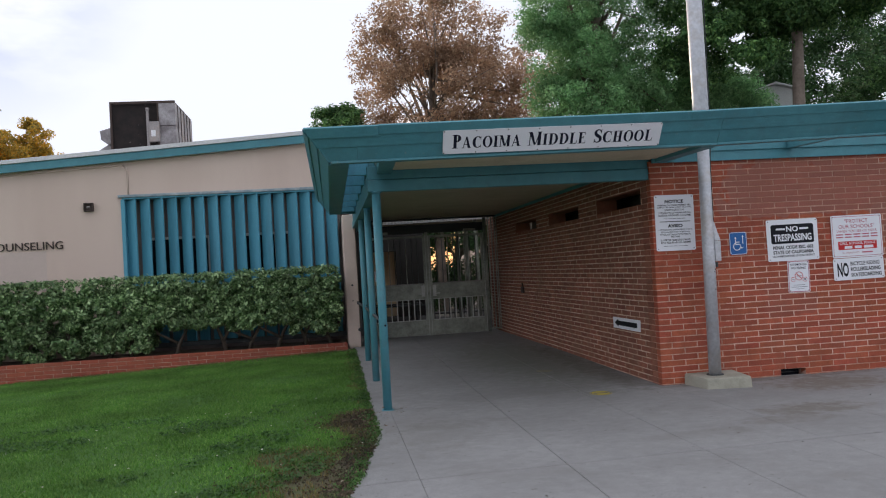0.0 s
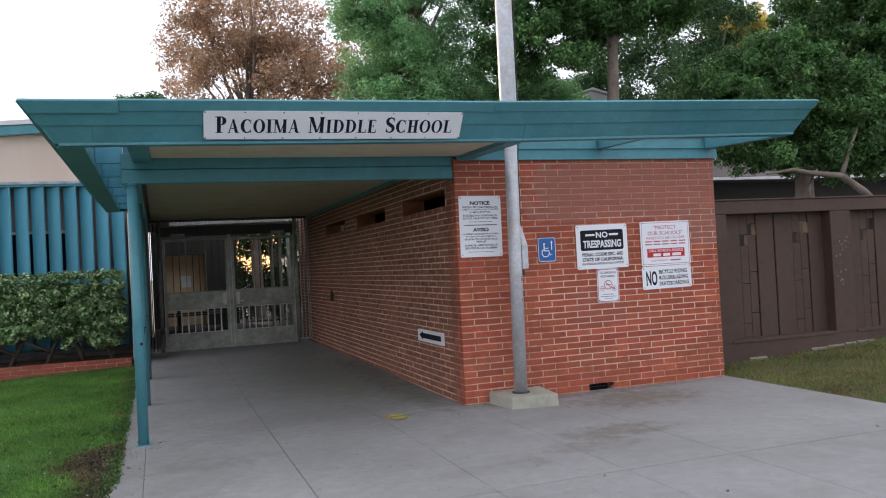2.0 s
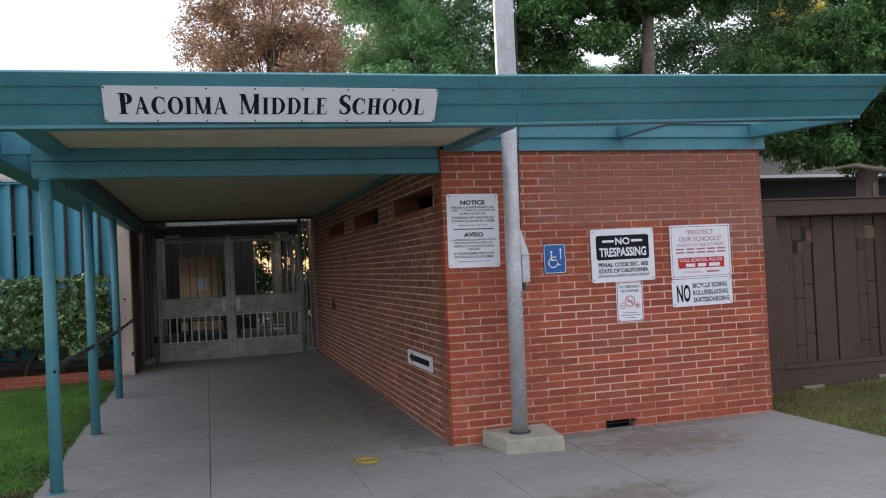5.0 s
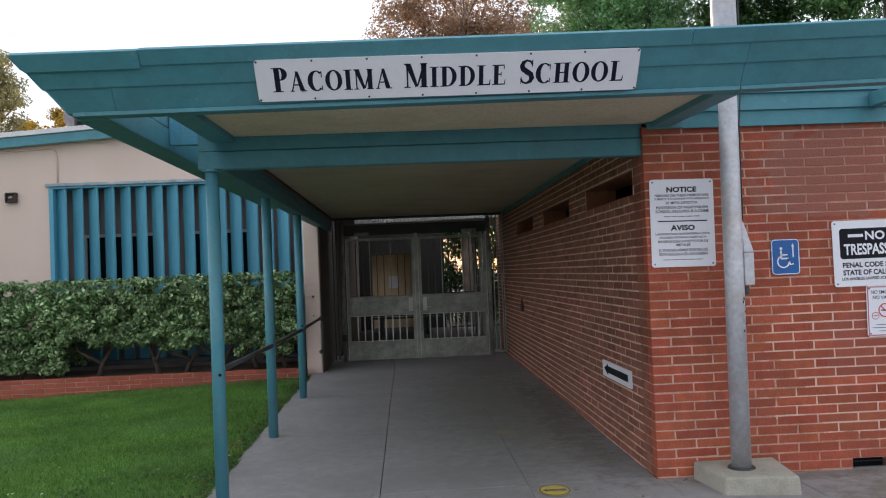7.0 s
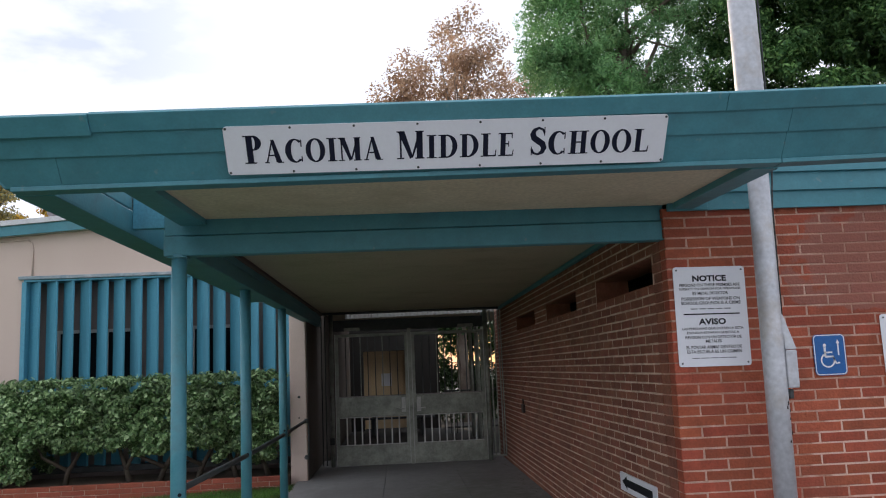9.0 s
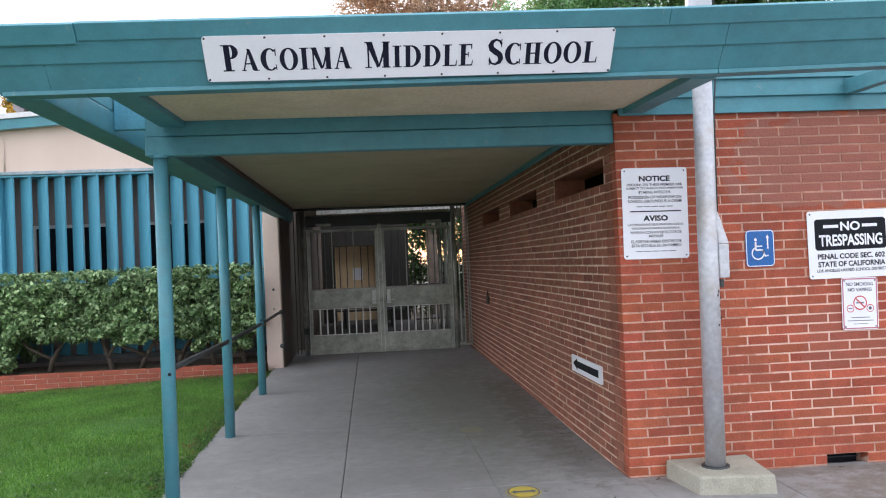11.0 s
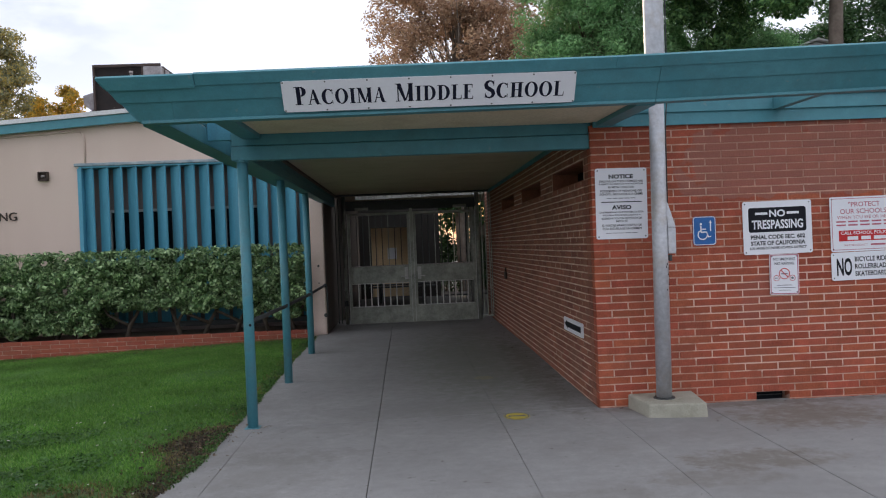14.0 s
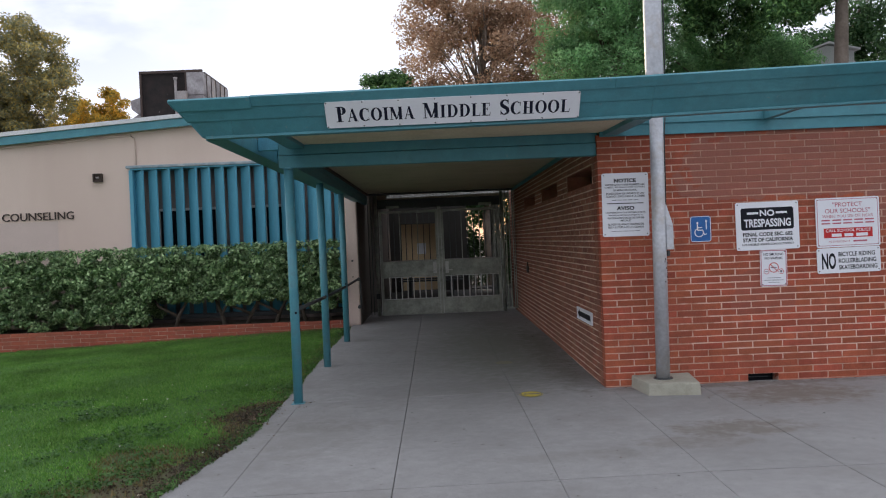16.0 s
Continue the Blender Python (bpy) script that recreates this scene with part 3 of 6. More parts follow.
def stroke(points, widths):
    """A bent band of changing width."""
    v, f = [], []
    for i, (p, w) in enumerate(zip(points, widths)):
        a, b = Vector(points[max(i - 1, 0)]), Vector(points[min(i + 1, len(points) - 1)])
        d = (b - a).normalized()
        v += [(p[0] - d.y * w / 2, p[1] + d.x * w / 2, 0), (p[0] + d.y * w / 2, p[1] - d.x * w / 2, 0)]
    for i in range(len(points) - 1):
        f.append((2 * i, 2 * i + 1, 2 * i + 3, 2 * i + 2))
    return v, f


def disc(cx, cy, r, n=20):
    return [(cx + r * math.cos(2 * math.pi * i / n), cy + r * math.sin(2 * math.pi * i / n), 0) for i in range(n)], [tuple(range(n))]


# relative widths of the roman capitals
ROMAN = {"P": 0.66, "A": 0.82, "C": 0.80, "O": 0.86, "I": 0.40, "M": 1.02, "D": 0.84, "L": 0.68, "E": 0.70, "S": 0.60, "H": 0.88}


def roman(ch, x, y, w, h):
    """A serifed roman capital in the box x, y, w, h."""
    T, t, s = 0.205 * h, 0.060 * h, 0.045 * h
    foot = lambda c, b, wide: bar(c - wide / 2, c + wide / 2, b, b + s)
    stem = lambda c, k=T: [bar(c - k / 2, c + k / 2, y + s * 0.5, y + h - s * 0.5), foot(c, y, k * 1.9), foot(c, y + h - s, k * 1.9)]
    X = x + w
    if ch == "I":
        return stem(x + w / 2)
    if ch == "L":
        return stem(x + T) + [bar(x + T, X, y, y + t), quad((X - t, y), (X, y), (X + 0.02 * h, y + 0.28 * h), (X - 0.01 * h, y + 0.28 * h))]
    if ch == "E":
        return stem(x + T) + [bar(x + T, X - 0.03 * h, y, y + t), bar(x + T, X - 0.06 * h, y + h - t, y + h), bar(x + T, X - 0.2 * h, y + 0.5 * h, y + 0.5 * h + t),
                              bar(X - 0.23 * h, X - 0.195 * h, y + 0.41 * h, y + 0.65 * h), quad((X - 0.08 * h, y), (X - 0.03 * h, y), (X, y + 0.27 * h), (X - 0.03 * h, y + 0.27 * h)),
                              bar(X - 0.1 * h, X - 0.06 * h, y + 0.76 * h, y + h)]
    if ch == "H":
        return stem(x + T) + stem(X - T) + [bar(x + T, X - T, y + 0.48 * h, y + 0.48 * h + t)]
    if ch == "P":
        return stem(x + T) + [ring(x + T + 0.12 * h, y + 0.735 * h, w - T - 0.12 * h, 0.265 * h, w - T - 0.12 * h - T, 0.21 * h, -90, 90),
                              bar(x + T, x + T + 0.12 * h, y + h - t, y + h), bar(x + T, x + T + 0.12 * h, y + 0.47 * h, y + 0.47 * h + t)]
    if ch == "D":
        k = w - T - 0.14 * h
        return stem(x + T) + [ring(x + T + 0.14 * h, y + h / 2, k, h / 2, k - T, h / 2 - t, -90, 90),
                              bar(x + T, x + T + 0.14 * h, y, y + t), bar(x + T, x + T + 0.14 * h, y + h - t, y + h)]
    if ch == "O":
        return [ring(x + w / 2, y + h / 2, w / 2, h / 2 + 0.015 * h, w / 2 - T, h / 2 - t * 0.8)]
    if ch == "C":
        return [ring(x + w * 0.54, y + h / 2, w * 0.54, h / 2 + 0.015 * h, w * 0.54 - T, h / 2 - t * 0.8, 48, 312, 0.03 * h),
                bar(X - 0.10 * h, X - 0.055 * h, y + 0.66 * h, y + 0.97 * h), bar(X - 0.10 * h, X - 0.055 * h, y + 0.03 * h, y + 0.26 * h)]
    if ch == "A":
        m = x + w * 0.5
        return [quad((x + 0.08 * w, y + s), (x + 0.08 * w + t, y + s), (m + 0.01 * h, y + h), (m - 0.05 * h, y + h)),
                quad((X - 0.12 * w - T, y + s), (X - 0.10 * w, y + s), (m + 0.04 * h, y + h), (m - 0.09 * h, y + h)),
                bar(x + 0.27 * w, x + 0.68 * w, y + 0.30 * h, y + 0.30 * h + t), foot(x + 0.12 * w, y, 0.26 * w), foot(X - 0.16 * w, y, 0.34 * w)]
    if ch == "M":
        m = x + w * 0.5
        return [bar(x + 0.10 * w, x + 0.10 * w + t, y, y + h), bar(X - 0.08 * w - T, X - 0.08 * w, y, y + h), foot(x + 0.12 * w, y, 0.25 * w), foot(X - 0.08 * w - T / 2, y, 0.33 * w),
                quad((x + 0.04 * w, y + h), (x + 0.04 * w + T * 1.1, y + h), (m + 0.06 * h, y + 0.08 * h), (m - 0.04 * h, y + 0.0 * h)),
                quad((X - 0.10 * w - T * 0.5, y + h), (X - 0.08 * w, y + h), (m + 0.06 * h, y + 0.05 * h), (m - 0.0 * h, y + 0.03 * h)), foot(x + 0.1 * w, y + h - s, 0.2 * w), foot(X - 0.08 * w - T / 2, y + h - s, 0.3 * w)]
    p = [(0.88, 0.80), (0.74, 0.93), (0.50, 0.975), (0.26, 0.90), (0.16, 0.76), (0.24, 0.62), (0.50, 0.51), (0.77, 0.40), (0.86, 0.25), (0.76, 0.10), (0.50, 0.025), (0.24, 0.07), (0.10, 0.22)]
    k = [0.4, 0.4, 0.45, 0.75, 1.0, 1.1, 1.15, 1.1, 1.0, 0.75, 0.45, 0.4, 0.4]
    return [stroke([(x + a * w, y + b * h) for a, b in p], [q * T * 0.95 for q in k]), bar(x + 0.84 * w, x + 0.90 * w, y + 0.70 * h, y + h), bar(x + 0.08 * w, x + 0.14 * w, y, y + 0.31 * h)]


def roman_word(word, x0, x1, y, big, small):
    ws = [ROMAN[c] * (big if i == 0 else small) for i, c in enumerate(word)]
    gap = 0.085 * small
    k = (x1 - x0 - gap * (len(word) - 1)) / sum(ws)
    out, x = [], x0
    for i, (c, w) in enumerate(zip(word, ws)):
        out += roman(c, x, y, w * k, big if i == 0 else small)
        x += w * k + gap
    return out


# ---- ground and paving ----
def sheet(name, xs, ys, zf, material, label, category):
    verts = [(x, y, zf(x, y)) for y in ys for x in xs]
    nx = len(xs)
    faces = [(j * nx + i, j * nx + i + 1, (j + 1) * nx + i + 1, (j + 1) * nx + i) for j in range(len(ys) - 1) for i in range(nx - 1)]
    ob = raw(name, verts, faces, material)
    return tagged(ob, label, category, kind="structure")


sheet("ground", [-400, -60, 60, 400], [-400, -60, 60, 700], lambda x, y: -0.42, M_EARTH, "pale bare open ground reaching the horizon", "ground")


def lawn_grid(name, x_of, y0, y1, ny, nx, label, material):
    verts, faces = [], []
    for j in range(ny + 1):
        y = y0 + (y1 - y0) * j / ny
        a, b = x_of(y)
        for i in range(nx + 1):
            x = a + (b - a) * i / nx
            verts.append((x, y, gz(x, y) + 0.02 * noise.noise((x * 0.9, y * 0.9, 3.0)) * min(1.0, i / 2, (nx - i) / 2) - 0.006))
    for j in range(ny):
        for i in range(nx):
            k = j * (nx + 1) + i
            faces.append((k, k + 1, k + nx + 2, k + nx + 1))
    ob = raw(name, verts, faces, material)
    return tagged(ob, label, "lawn", kind="structure")


lawn_left = lawn_grid("lawn_west", lambda y: (-16.0, edge_x(y)), -8.0, 16.42, 62, 50, "mown green lawn with clover and a dry patch beside the paving", M_LAWN)
lawn_right = lawn_grid("lawn_east", lambda y: (6.58 + 0.04 * noise.noise((y, 0.0, 5.0)), 16.0), -8.0, 10.2, 40, 24, "thin green lawn in front of the brown wall", M_LAWN_DRY)

paving = thing("pavement", "grey concrete paving in large cast slabs with dark joints", "paving", kind="structure")
sheet("pavement_bed", [-3.4, 0.5, 1.5, 2.5, 3.3, 6.58], [-8 + 0.55 * i for i in range(51)], lambda x, y: gz(x, y) - 0.035, M_JOINT, "dark dirt bed showing in the paving joints", "bed")


def slab(x_of, y0, y1, g0=0.0015, g1=0.0015):
    """One cast slab with worn, rounded edges, following the fall of the ground."""
    nx, ny = 4, max(2, round((y1 - y0) / 0.7))
    us = [0.0, 0.006] + [k / nx for k in range(1, nx)] + [0.994, 1.0]
    vs = [0.0, 0.004] + [k / ny for k in range(1, ny)] + [0.996, 1.0]
    verts, faces = [], []
    for b, v in enumerate(vs):
        y = y0 + 0.004 + (y1 - y0 - 0.008) * v
        lo, hi = x_of(y)
        for a, u in enumerate(us):
            x = lo + g0 + (hi - lo - g0 - g1) * u
            rim = a in (0, len(us) - 1) or b in (0, len(vs) - 1)
            verts.append((x, y, gz(x, y) - (0.003 if rim else 0.0)))
    k = len(us)
    for b in range(len(vs) - 1):
        for a in range(k - 1):
            faces.append((b * k + a, b * k + a + 1, (b + 1) * k + a + 1, (b + 1) * k + a))
    base = len(verts)
    loop = [a for a in range(k)] + [b * k + k - 1 for b in range(1, len(vs))] + [(len(vs) - 1) * k + a for a in range(k - 2, -1, -1)] + [b * k for b in range(len(vs) - 2, 0, -1)]
    for i in loop:
        verts.append((verts[i][0], verts[i][1], verts[i][2] - 0.08))
    for i in range(len(loop)):
        j = (i + 1) % len(loop)
        faces.append((loop[j], loop[i], base + i, base + j))
    return raw("slab", verts, faces, M_CONC, paving)


rows_y = [-8.9, -5.85, -2.8, 0.25, 3.3, 6.37, 9.47, 11.78, 14.05, 16.75, 19.4]
GAPS = {1.28: 0.0026, 2.365: 0.0013, 4.235: 0.0026}
for ya, yb in zip(rows_y, rows_y[1:]):
    if yb <= 9.6:
        cols = [None, 0.17, 1.28, 2.365, 3.34, 4.235, 6.58]
    else:
        cols = [None, 1.28, 2.365, 3.30]
    for i in range(len(cols) - 1):
        a, b = cols[i], cols[i + 1]
        if ya > 16.7 and a is None:
            slab(lambda y, b=b: (0.12, b), ya, yb)
        elif a is None:
            slab(lambda y, b=b: (edge_x(y), b), ya, yb, 0.001, GAPS.get(b, 0.001))
        else:
            slab(lambda y, a=a, b=b: (a, b), ya, yb, GAPS.get(a, 0.001), GAPS.get(b, 0.001))


# ---- brick walls ----
BL, BH, BD, JT, JB = 0.305, 0.0677, 0.10, 0.011, 0.0092


def uneven(v, rng):
    """Shifts the corners of a brick's face a little, as chipped and uneven arrises."""
    return [(x + rng.uniform(-0.0018, 0.0018), y, z + rng.uniform(-0.0018, 0.0018)) if y < 0.01 else (x, y, z) for x, y, z in v]


def brick_mesh(name, length, rng, height=BH - JB, depth=BD, material=None):
    """One brick, its face at -y, with worn arrises; its origin at the lower left of the face."""
    c = 0.0035
    v = [(0, c, 0), (length, c, 0), (length, c, height), (0, c, height), (c, 0, c), (length - c, 0, c), (length - c, 0, height - c), (c, 0, height - c),
         (0, depth, 0), (length, depth, 0), (length, depth, height), (0, depth, height)]
    f = [(4, 5, 6, 7), (0, 1, 5, 4), (1, 2, 6, 5), (2, 3, 7, 6), (3, 0, 4, 7), (0, 8, 9, 1), (1, 9, 10, 2), (2, 10, 11, 3), (3, 11, 8, 0)]
    me = bpy.data.meshes.new(name)
    me.from_pydata(uneven(v, rng), [], f)
    me.materials.append(material or M_BRICK)
    return me


def lay_bricks(length, courses, z0, holes, phase=0.0):
    """Where the bricks of a half-bond wall lie: (start, z, length) for each."""
    out = []
    rng = random.Random(7)
    for k in range(courses):
        z = z0 + k * BH
        s = -((k % 2) * BL / 2 + phase)
        while s < length - 0.02:
            a, b = max(0.0, s), min(length, s + BL - JT)
            s += BL
            spans = [(a, b)]
            for h0, h1, k0, k1 in holes:
                if z + BH - JB > k0 + 0.012 and z < k1 - 0.012:
                    nxt = []
                    for p, q in spans:
                        if q <= h0 or p >= h1:
                            nxt.append((p, q))
                        else:
                            if p < h0 - 0.03:
                                nxt.append((p, h0))
                            if q > h1 + 0.03:
                                nxt.append((h1, q))
                    spans = nxt
            out += [(p, z, q - p) for p, q in spans if q - p > 0.02]
    return out


def brick_wall(parent, bricks, put, near, limit=300, piece=M_BRICK, joined=M_BRICK_J):
    """The nearest bricks as pieces of their own, the rest in one mesh."""
    shared = {}
    ranked = sorted(bricks, key=near)
    rng = random.Random(11)
    for s, z, ln in ranked[:limit]:
        key = (round(ln, 3), rng.randrange(6))
        if key not in shared:
            shared[key] = brick_mesh("brick", ln, rng, material=piece)
        ob = new("brick", shared[key])
        ob.matrix_basis = put(s, z) @ pose(0, rng.uniform(-0.0010, 0.0006), rng.uniform(-0.0008, 0.0008), 0, rng.uniform(-0.25, 0.25), rng.uniform(-0.15, 0.15))
        ob.parent = parent
    verts, faces = [], []
    for s, z, ln in ranked[limit:]:
        c, h = 0.0035, BH - JB
        m = put(s, z) @ pose(0, rng.uniform(-0.0010, 0.0004), 0)
        v = [(0, c, 0), (ln, c, 0), (ln, c, h), (0, c, h), (c, 0, c), (ln - c, 0, c), (ln - c, 0, h - c), (c, 0, h - c), (0, BD, 0), (ln, BD, 0), (ln, BD, h), (0, BD, h)]
        f = [(4, 5, 6, 7), (0, 1, 5, 4), (1, 2, 6, 5), (2, 3, 7, 6), (3, 0, 4, 7), (0, 8, 9, 1), (1, 9, 10, 2), (2, 10, 11, 3), (3, 11, 8, 0)]
        k = len(verts)
        verts += [tuple(m @ Vector(p)) for p in uneven(v, rng)]
        faces += [tuple(i + k for i in q) for q in f]
    if verts:
        rest = raw("brickwork", verts, faces, joined, parent)
        tagged(rest, "red brick courses", kind="stuff")


def core(parent, put_box, length, height, holes, material, name="mortar_core"):
    """The wall behind the bricks, with the openings left out; put_box turns (s0, s1, z0, z1) into a block."""
    ss = sorted({0.0, length, *[h for q in holes for h in q[:2]]})
    zs = sorted({-0.25, height, *[h for q in holes for h in q[2:]]})
    bm = bmesh.new()
    for a, b in zip(ss, ss[1:]):
        for c, d in zip(zs, zs[1:]):
            m = ((a + b) / 2, (c + d) / 2)
            if not any(h0 < m[0] < h1 and k0 < m[1] < k1 for h0, h1, k0, k1 in holes):
                put_box(bm, a, b, c, d)
    return part(name, bm, material, parent, "pale recessed mortar")


FRONT_Y, PASS_X = 9.40, 3.30
COURSES = 39

wall_front = thing("wall_front", "red brick front wall with pale mortar joints and a low vent", "wall", kind="structure")
vent_hole = (4.76 - PASS_X, 5.07 - PASS_X, -0.06, 0.078)
core(wall_front, lambda bm, a, b, c, d: box(PASS_X + (0.008 if a == 0 else a), min(PASS_X + b, 6.545), FRONT_Y + 0.0025, FRONT_Y + 0.30, c, d, 0, bm), 3.25, 2.56, [vent_hole], M_MORTAR)
wall_passage = thing("wall_passage", "red brick wall along the covered entrance with slot openings under the roof", "wall", kind="structure")
slots = [(9.71 - FRONT_Y, 11.36 - FRONT_Y, 2.098, 2.305), (12.18 - FRONT_Y, 13.87 - FRONT_Y, 2.098, 2.305), (14.70 - FRONT_Y, 16.40 - FRONT_Y, 2.098, 2.305)]
core(wall_passage, lambda bm, a, b, c, d: box(PASS_X + 0.0012, PASS_X + 0.30, FRONT_Y + 0.3 + a if a == 0 else FRONT_Y + a, FRONT_Y + b, c, d, 0, bm), 9.95, 2.62, slots, M_MORTAR_PASS)
# brick lining of the slots
for a, b, c, d in slots:
    lining = bmesh.new()
    box(PASS_X + 0.006, PASS_X + 0.298, FRONT_Y + a + 0.002, FRONT_Y + b - 0.002, c + 0.001, c + 0.012, 0, lining)
    box(PASS_X + 0.006, PASS_X + 0.298, FRONT_Y + a + 0.002, FRONT_Y + b - 0.002, d - 0.012, d - 0.001, 0, lining)
    box(PASS_X + 0.006, PASS_X + 0.298, FRONT_Y + a + 0.001, FRONT_Y + a + 0.012, c + 0.012, d - 0.012, 0, lining)
    box(PASS_X + 0.006, PASS_X + 0.298, FRONT_Y + b - 0.012, FRONT_Y + b - 0.001, c + 0.012, d - 0.012, 0, lining)
    part("slot_lining", lining, M_BRICK_PASS_J, wall_passage)

# added dark panels behind the slots so the openings stay black
part("slot_dark_backing", box(PASS_X + 0.55, PASS_X + 0.58, 9.72, 17.2, 1.9, 2.655, 0), M_SHADEBLACK, wall_passage)
part("slot_dark_backing", box(PASS_X + 0.301, PASS_X + 0.549, 9.72, 17.2, 1.9, 1.93, 0), M_SHADEBLACK, wall_passage)
part("slot_dark_backing", box(PASS_X + 0.301, PASS_X + 0.549, 9.72, 17.2, 2.625, 2.655, 0), M_SHADEBLACK, wall_passage)

# low vent in the front wall
vent = thing("wall_vent", "dark low crawl-space vent opening at the foot of the brick wall", "vent", at=(4.915, 9.44, 0))
part("lintel", box(-0.154, 0.154, 0.0, 0.05, 0.072, 0.077, 0.001), M_DARKSTEEL, vent)
part("mesh_rail", box(-0.150, 0.150, 0.085, 0.09, 0.02, 0.028, 0.001), M_DARKSTEEL, vent)
# black sheet stands for the unlit void behind the vent
part("backing", box(-0.155, 0.155, 0.11, 0.12, -0.02, 0.078, 0), M_BLACK, vent)

# ---- cladding over the brick, roof, canopy ----
clad = thing("cladding", "teal painted lapped boards above the brick wall", "cladding", kind="structure")
part("board", prism([(9.37, 2.555), (9.385, 2.675), (9.40, 2.675), (9.40, 2.555)], 3.60, 6.60, axis="x"), M_TEAL, clad)
part("board", prism([(9.365, 2.672), (9.383, 2.80), (9.40, 2.80), (9.40, 2.672)], 3.60, 6.60, axis="x"), M_TEAL, clad)
part("board", prism([(9.358, 2.797), (9.376, 2.92), (9.40, 2.92), (9.40, 2.797)], 3.60, 6.60, axis="x"), M_TEAL, clad)
part("board", box(3.33, 3.60, 9.365, 9.398, 2.555, 2.80, 0.004), M_TEAL, clad)
roof_east = thing("roof_east", "flat grey roof strip behind the brick front", "roof", kind="structure")
part("deck", box(3.61, 6.60, 9.405, 11.2, 2.66, 2.86, 0.01), M_ROOF, roof_east)

ceiling = tagged(part("ceiling", box(0.16, 3.30, 9.54, 18.62, 2.60, 2.64, 0), M_CEILING), "cream ceiling of the covered entrance, greyed darker for its shade, with stains", "ceiling", kind="structure")
soffit = tagged(part("soffit", box(0.30, 3.42, 8.27, 9.42, 2.605, 2.635, 0), M_SOFFIT), "cream painted soffit under the canopy front, stained", "soffit", kind="structure")
roof_deck = tagged(part("roof", box(0.16, 3.58, 8.20, 18.66, 2.66, 2.83, 0.01), M_ROOF), "flat grey roof over the entrance passage", "roof", kind="structure")

beam = thing("beam", "teal painted beam of two boards across the entrance", "beam", kind="structure")
part("board", box(0.06, 3.325, 9.43, 9.53, 2.374, 2.502, 0.005), M_TEAL, beam)
part("board", box(0.06, 3.325, 9.445, 9.53, 2.506, 2.655, 0.005), M_TEAL, beam)
side_beam = thing("beam_west", "teal painted beam of two boards over the posts", "beam", kind="structure")
part("board", box(0.08, 0.22, 9.535, 18.3, 2.380, 2.50, 0.005), M_TEAL, side_beam)
part("board", box(0.095, 0.22, 9.535, 18.3, 2.504, 2.655, 0.005), M_TEAL, side_beam)
# moulding darkened by colour for the shade along the ceiling edge
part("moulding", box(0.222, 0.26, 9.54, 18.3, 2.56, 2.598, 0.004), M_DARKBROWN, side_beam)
tagged(part("trim", box(3.25, 3.297, 9.54, 18.3, 2.555, 2.598, 0.005), M_TEAL), "teal painted ledger board along the top of the brick wall", "trim", kind="structure")
tagged(part("trim", box(0.24, 3.29, 18.12, 18.24, 2.565, 2.60, 0.005), M_DARKSTEEL), "dark beam across the passage above the gate", "trim", kind="structure")


def zrise(x):
    return 0.010 * (x - 1.8) + 0.012 * max(0.0, x - 3.545)


def face_y(z):
    """The fascia leans out: its face at a height, before the rise."""
    return 8.034 + (2.7976 - z) * 0.761


fascia = thing("fascia_front", "teal painted fascia of three lapped boards leaning outwards", "fascia", kind="structure")
# bands: bottom, top, how far proud
for z0, z1, out, cuts in ((2.800, 2.874, 0.022, (0.115, 3.20)), (2.700, 2.803, 0.011, (3.545,)), (2.572, 2.703, 0.0, (-0.085, 3.545))):
    stops = [None, *cuts, None]
    for a, b in zip(stops, stops[1:]):
        lip = 0.010 if a is None and z1 > 2.85 else 0.0
        z0, out = z0 - lip, out + lip
        left0 = -0.36 + (z0 - 2.572) * -0.705 if a is None else a + 0.0006
        left1 = -0.36 + (z1 - 2.572) * -0.705 if a is None else a + 0.0006
        right0 = 6.65 + (z0 - 2.572) * 0.45 if b is None else b - 0.0006
        right1 = 6.65 + (z1 - 2.572) * 0.45 if b is None else b - 0.0006
        ln = math.hypot(1, 0.761)
        ny, nz = -1 / ln, -0.761 / ln
        def at(x, z, d):
            return (x, face_y(z) + ny * d, z + zrise(x) + nz * d)
        part("board", hexa([at(left0, z0, out), at(right0, z0, out), at(right0, z0, out - 0.03), at(left0, z0, out - 0.03),
                            at(left1, z1, out), at(right1, z1, out), at(right1, z1, out - 0.03), at(left1, z1, out - 0.03)], 0.003), M_TEAL, fascia)
        z0, out = z0 + lip, out - lip
for xa, xb in ((-0.33, 3.543), (3.547, 6.64)):
    part("bottom_rail", hexa([(x, y, z + zrise(x)) for z in (2.556, 2.580) for x, y in ((xa, 8.19), (xb, 8.19), (xb, 8.29), (xa, 8.29))], 0.003), M_TEAL, fascia)
part("backing", hexa([(-0.27, 8.235, 2.585), (6.57, 8.235, 2.63), (6.57, 8.27, 2.63), (-0.27, 8.27, 2.585),
                      (-0.40, 8.06, 2.82), (6.57, 8.06, 2.88), (6.57, 8.10, 2.88), (-0.40, 8.10, 2.82)]), M_TEAL, fascia)
side_fascia = thing("fascia_west", "teal painted side fascia of lapped boards leaning outwards", "fascia", kind="structure")
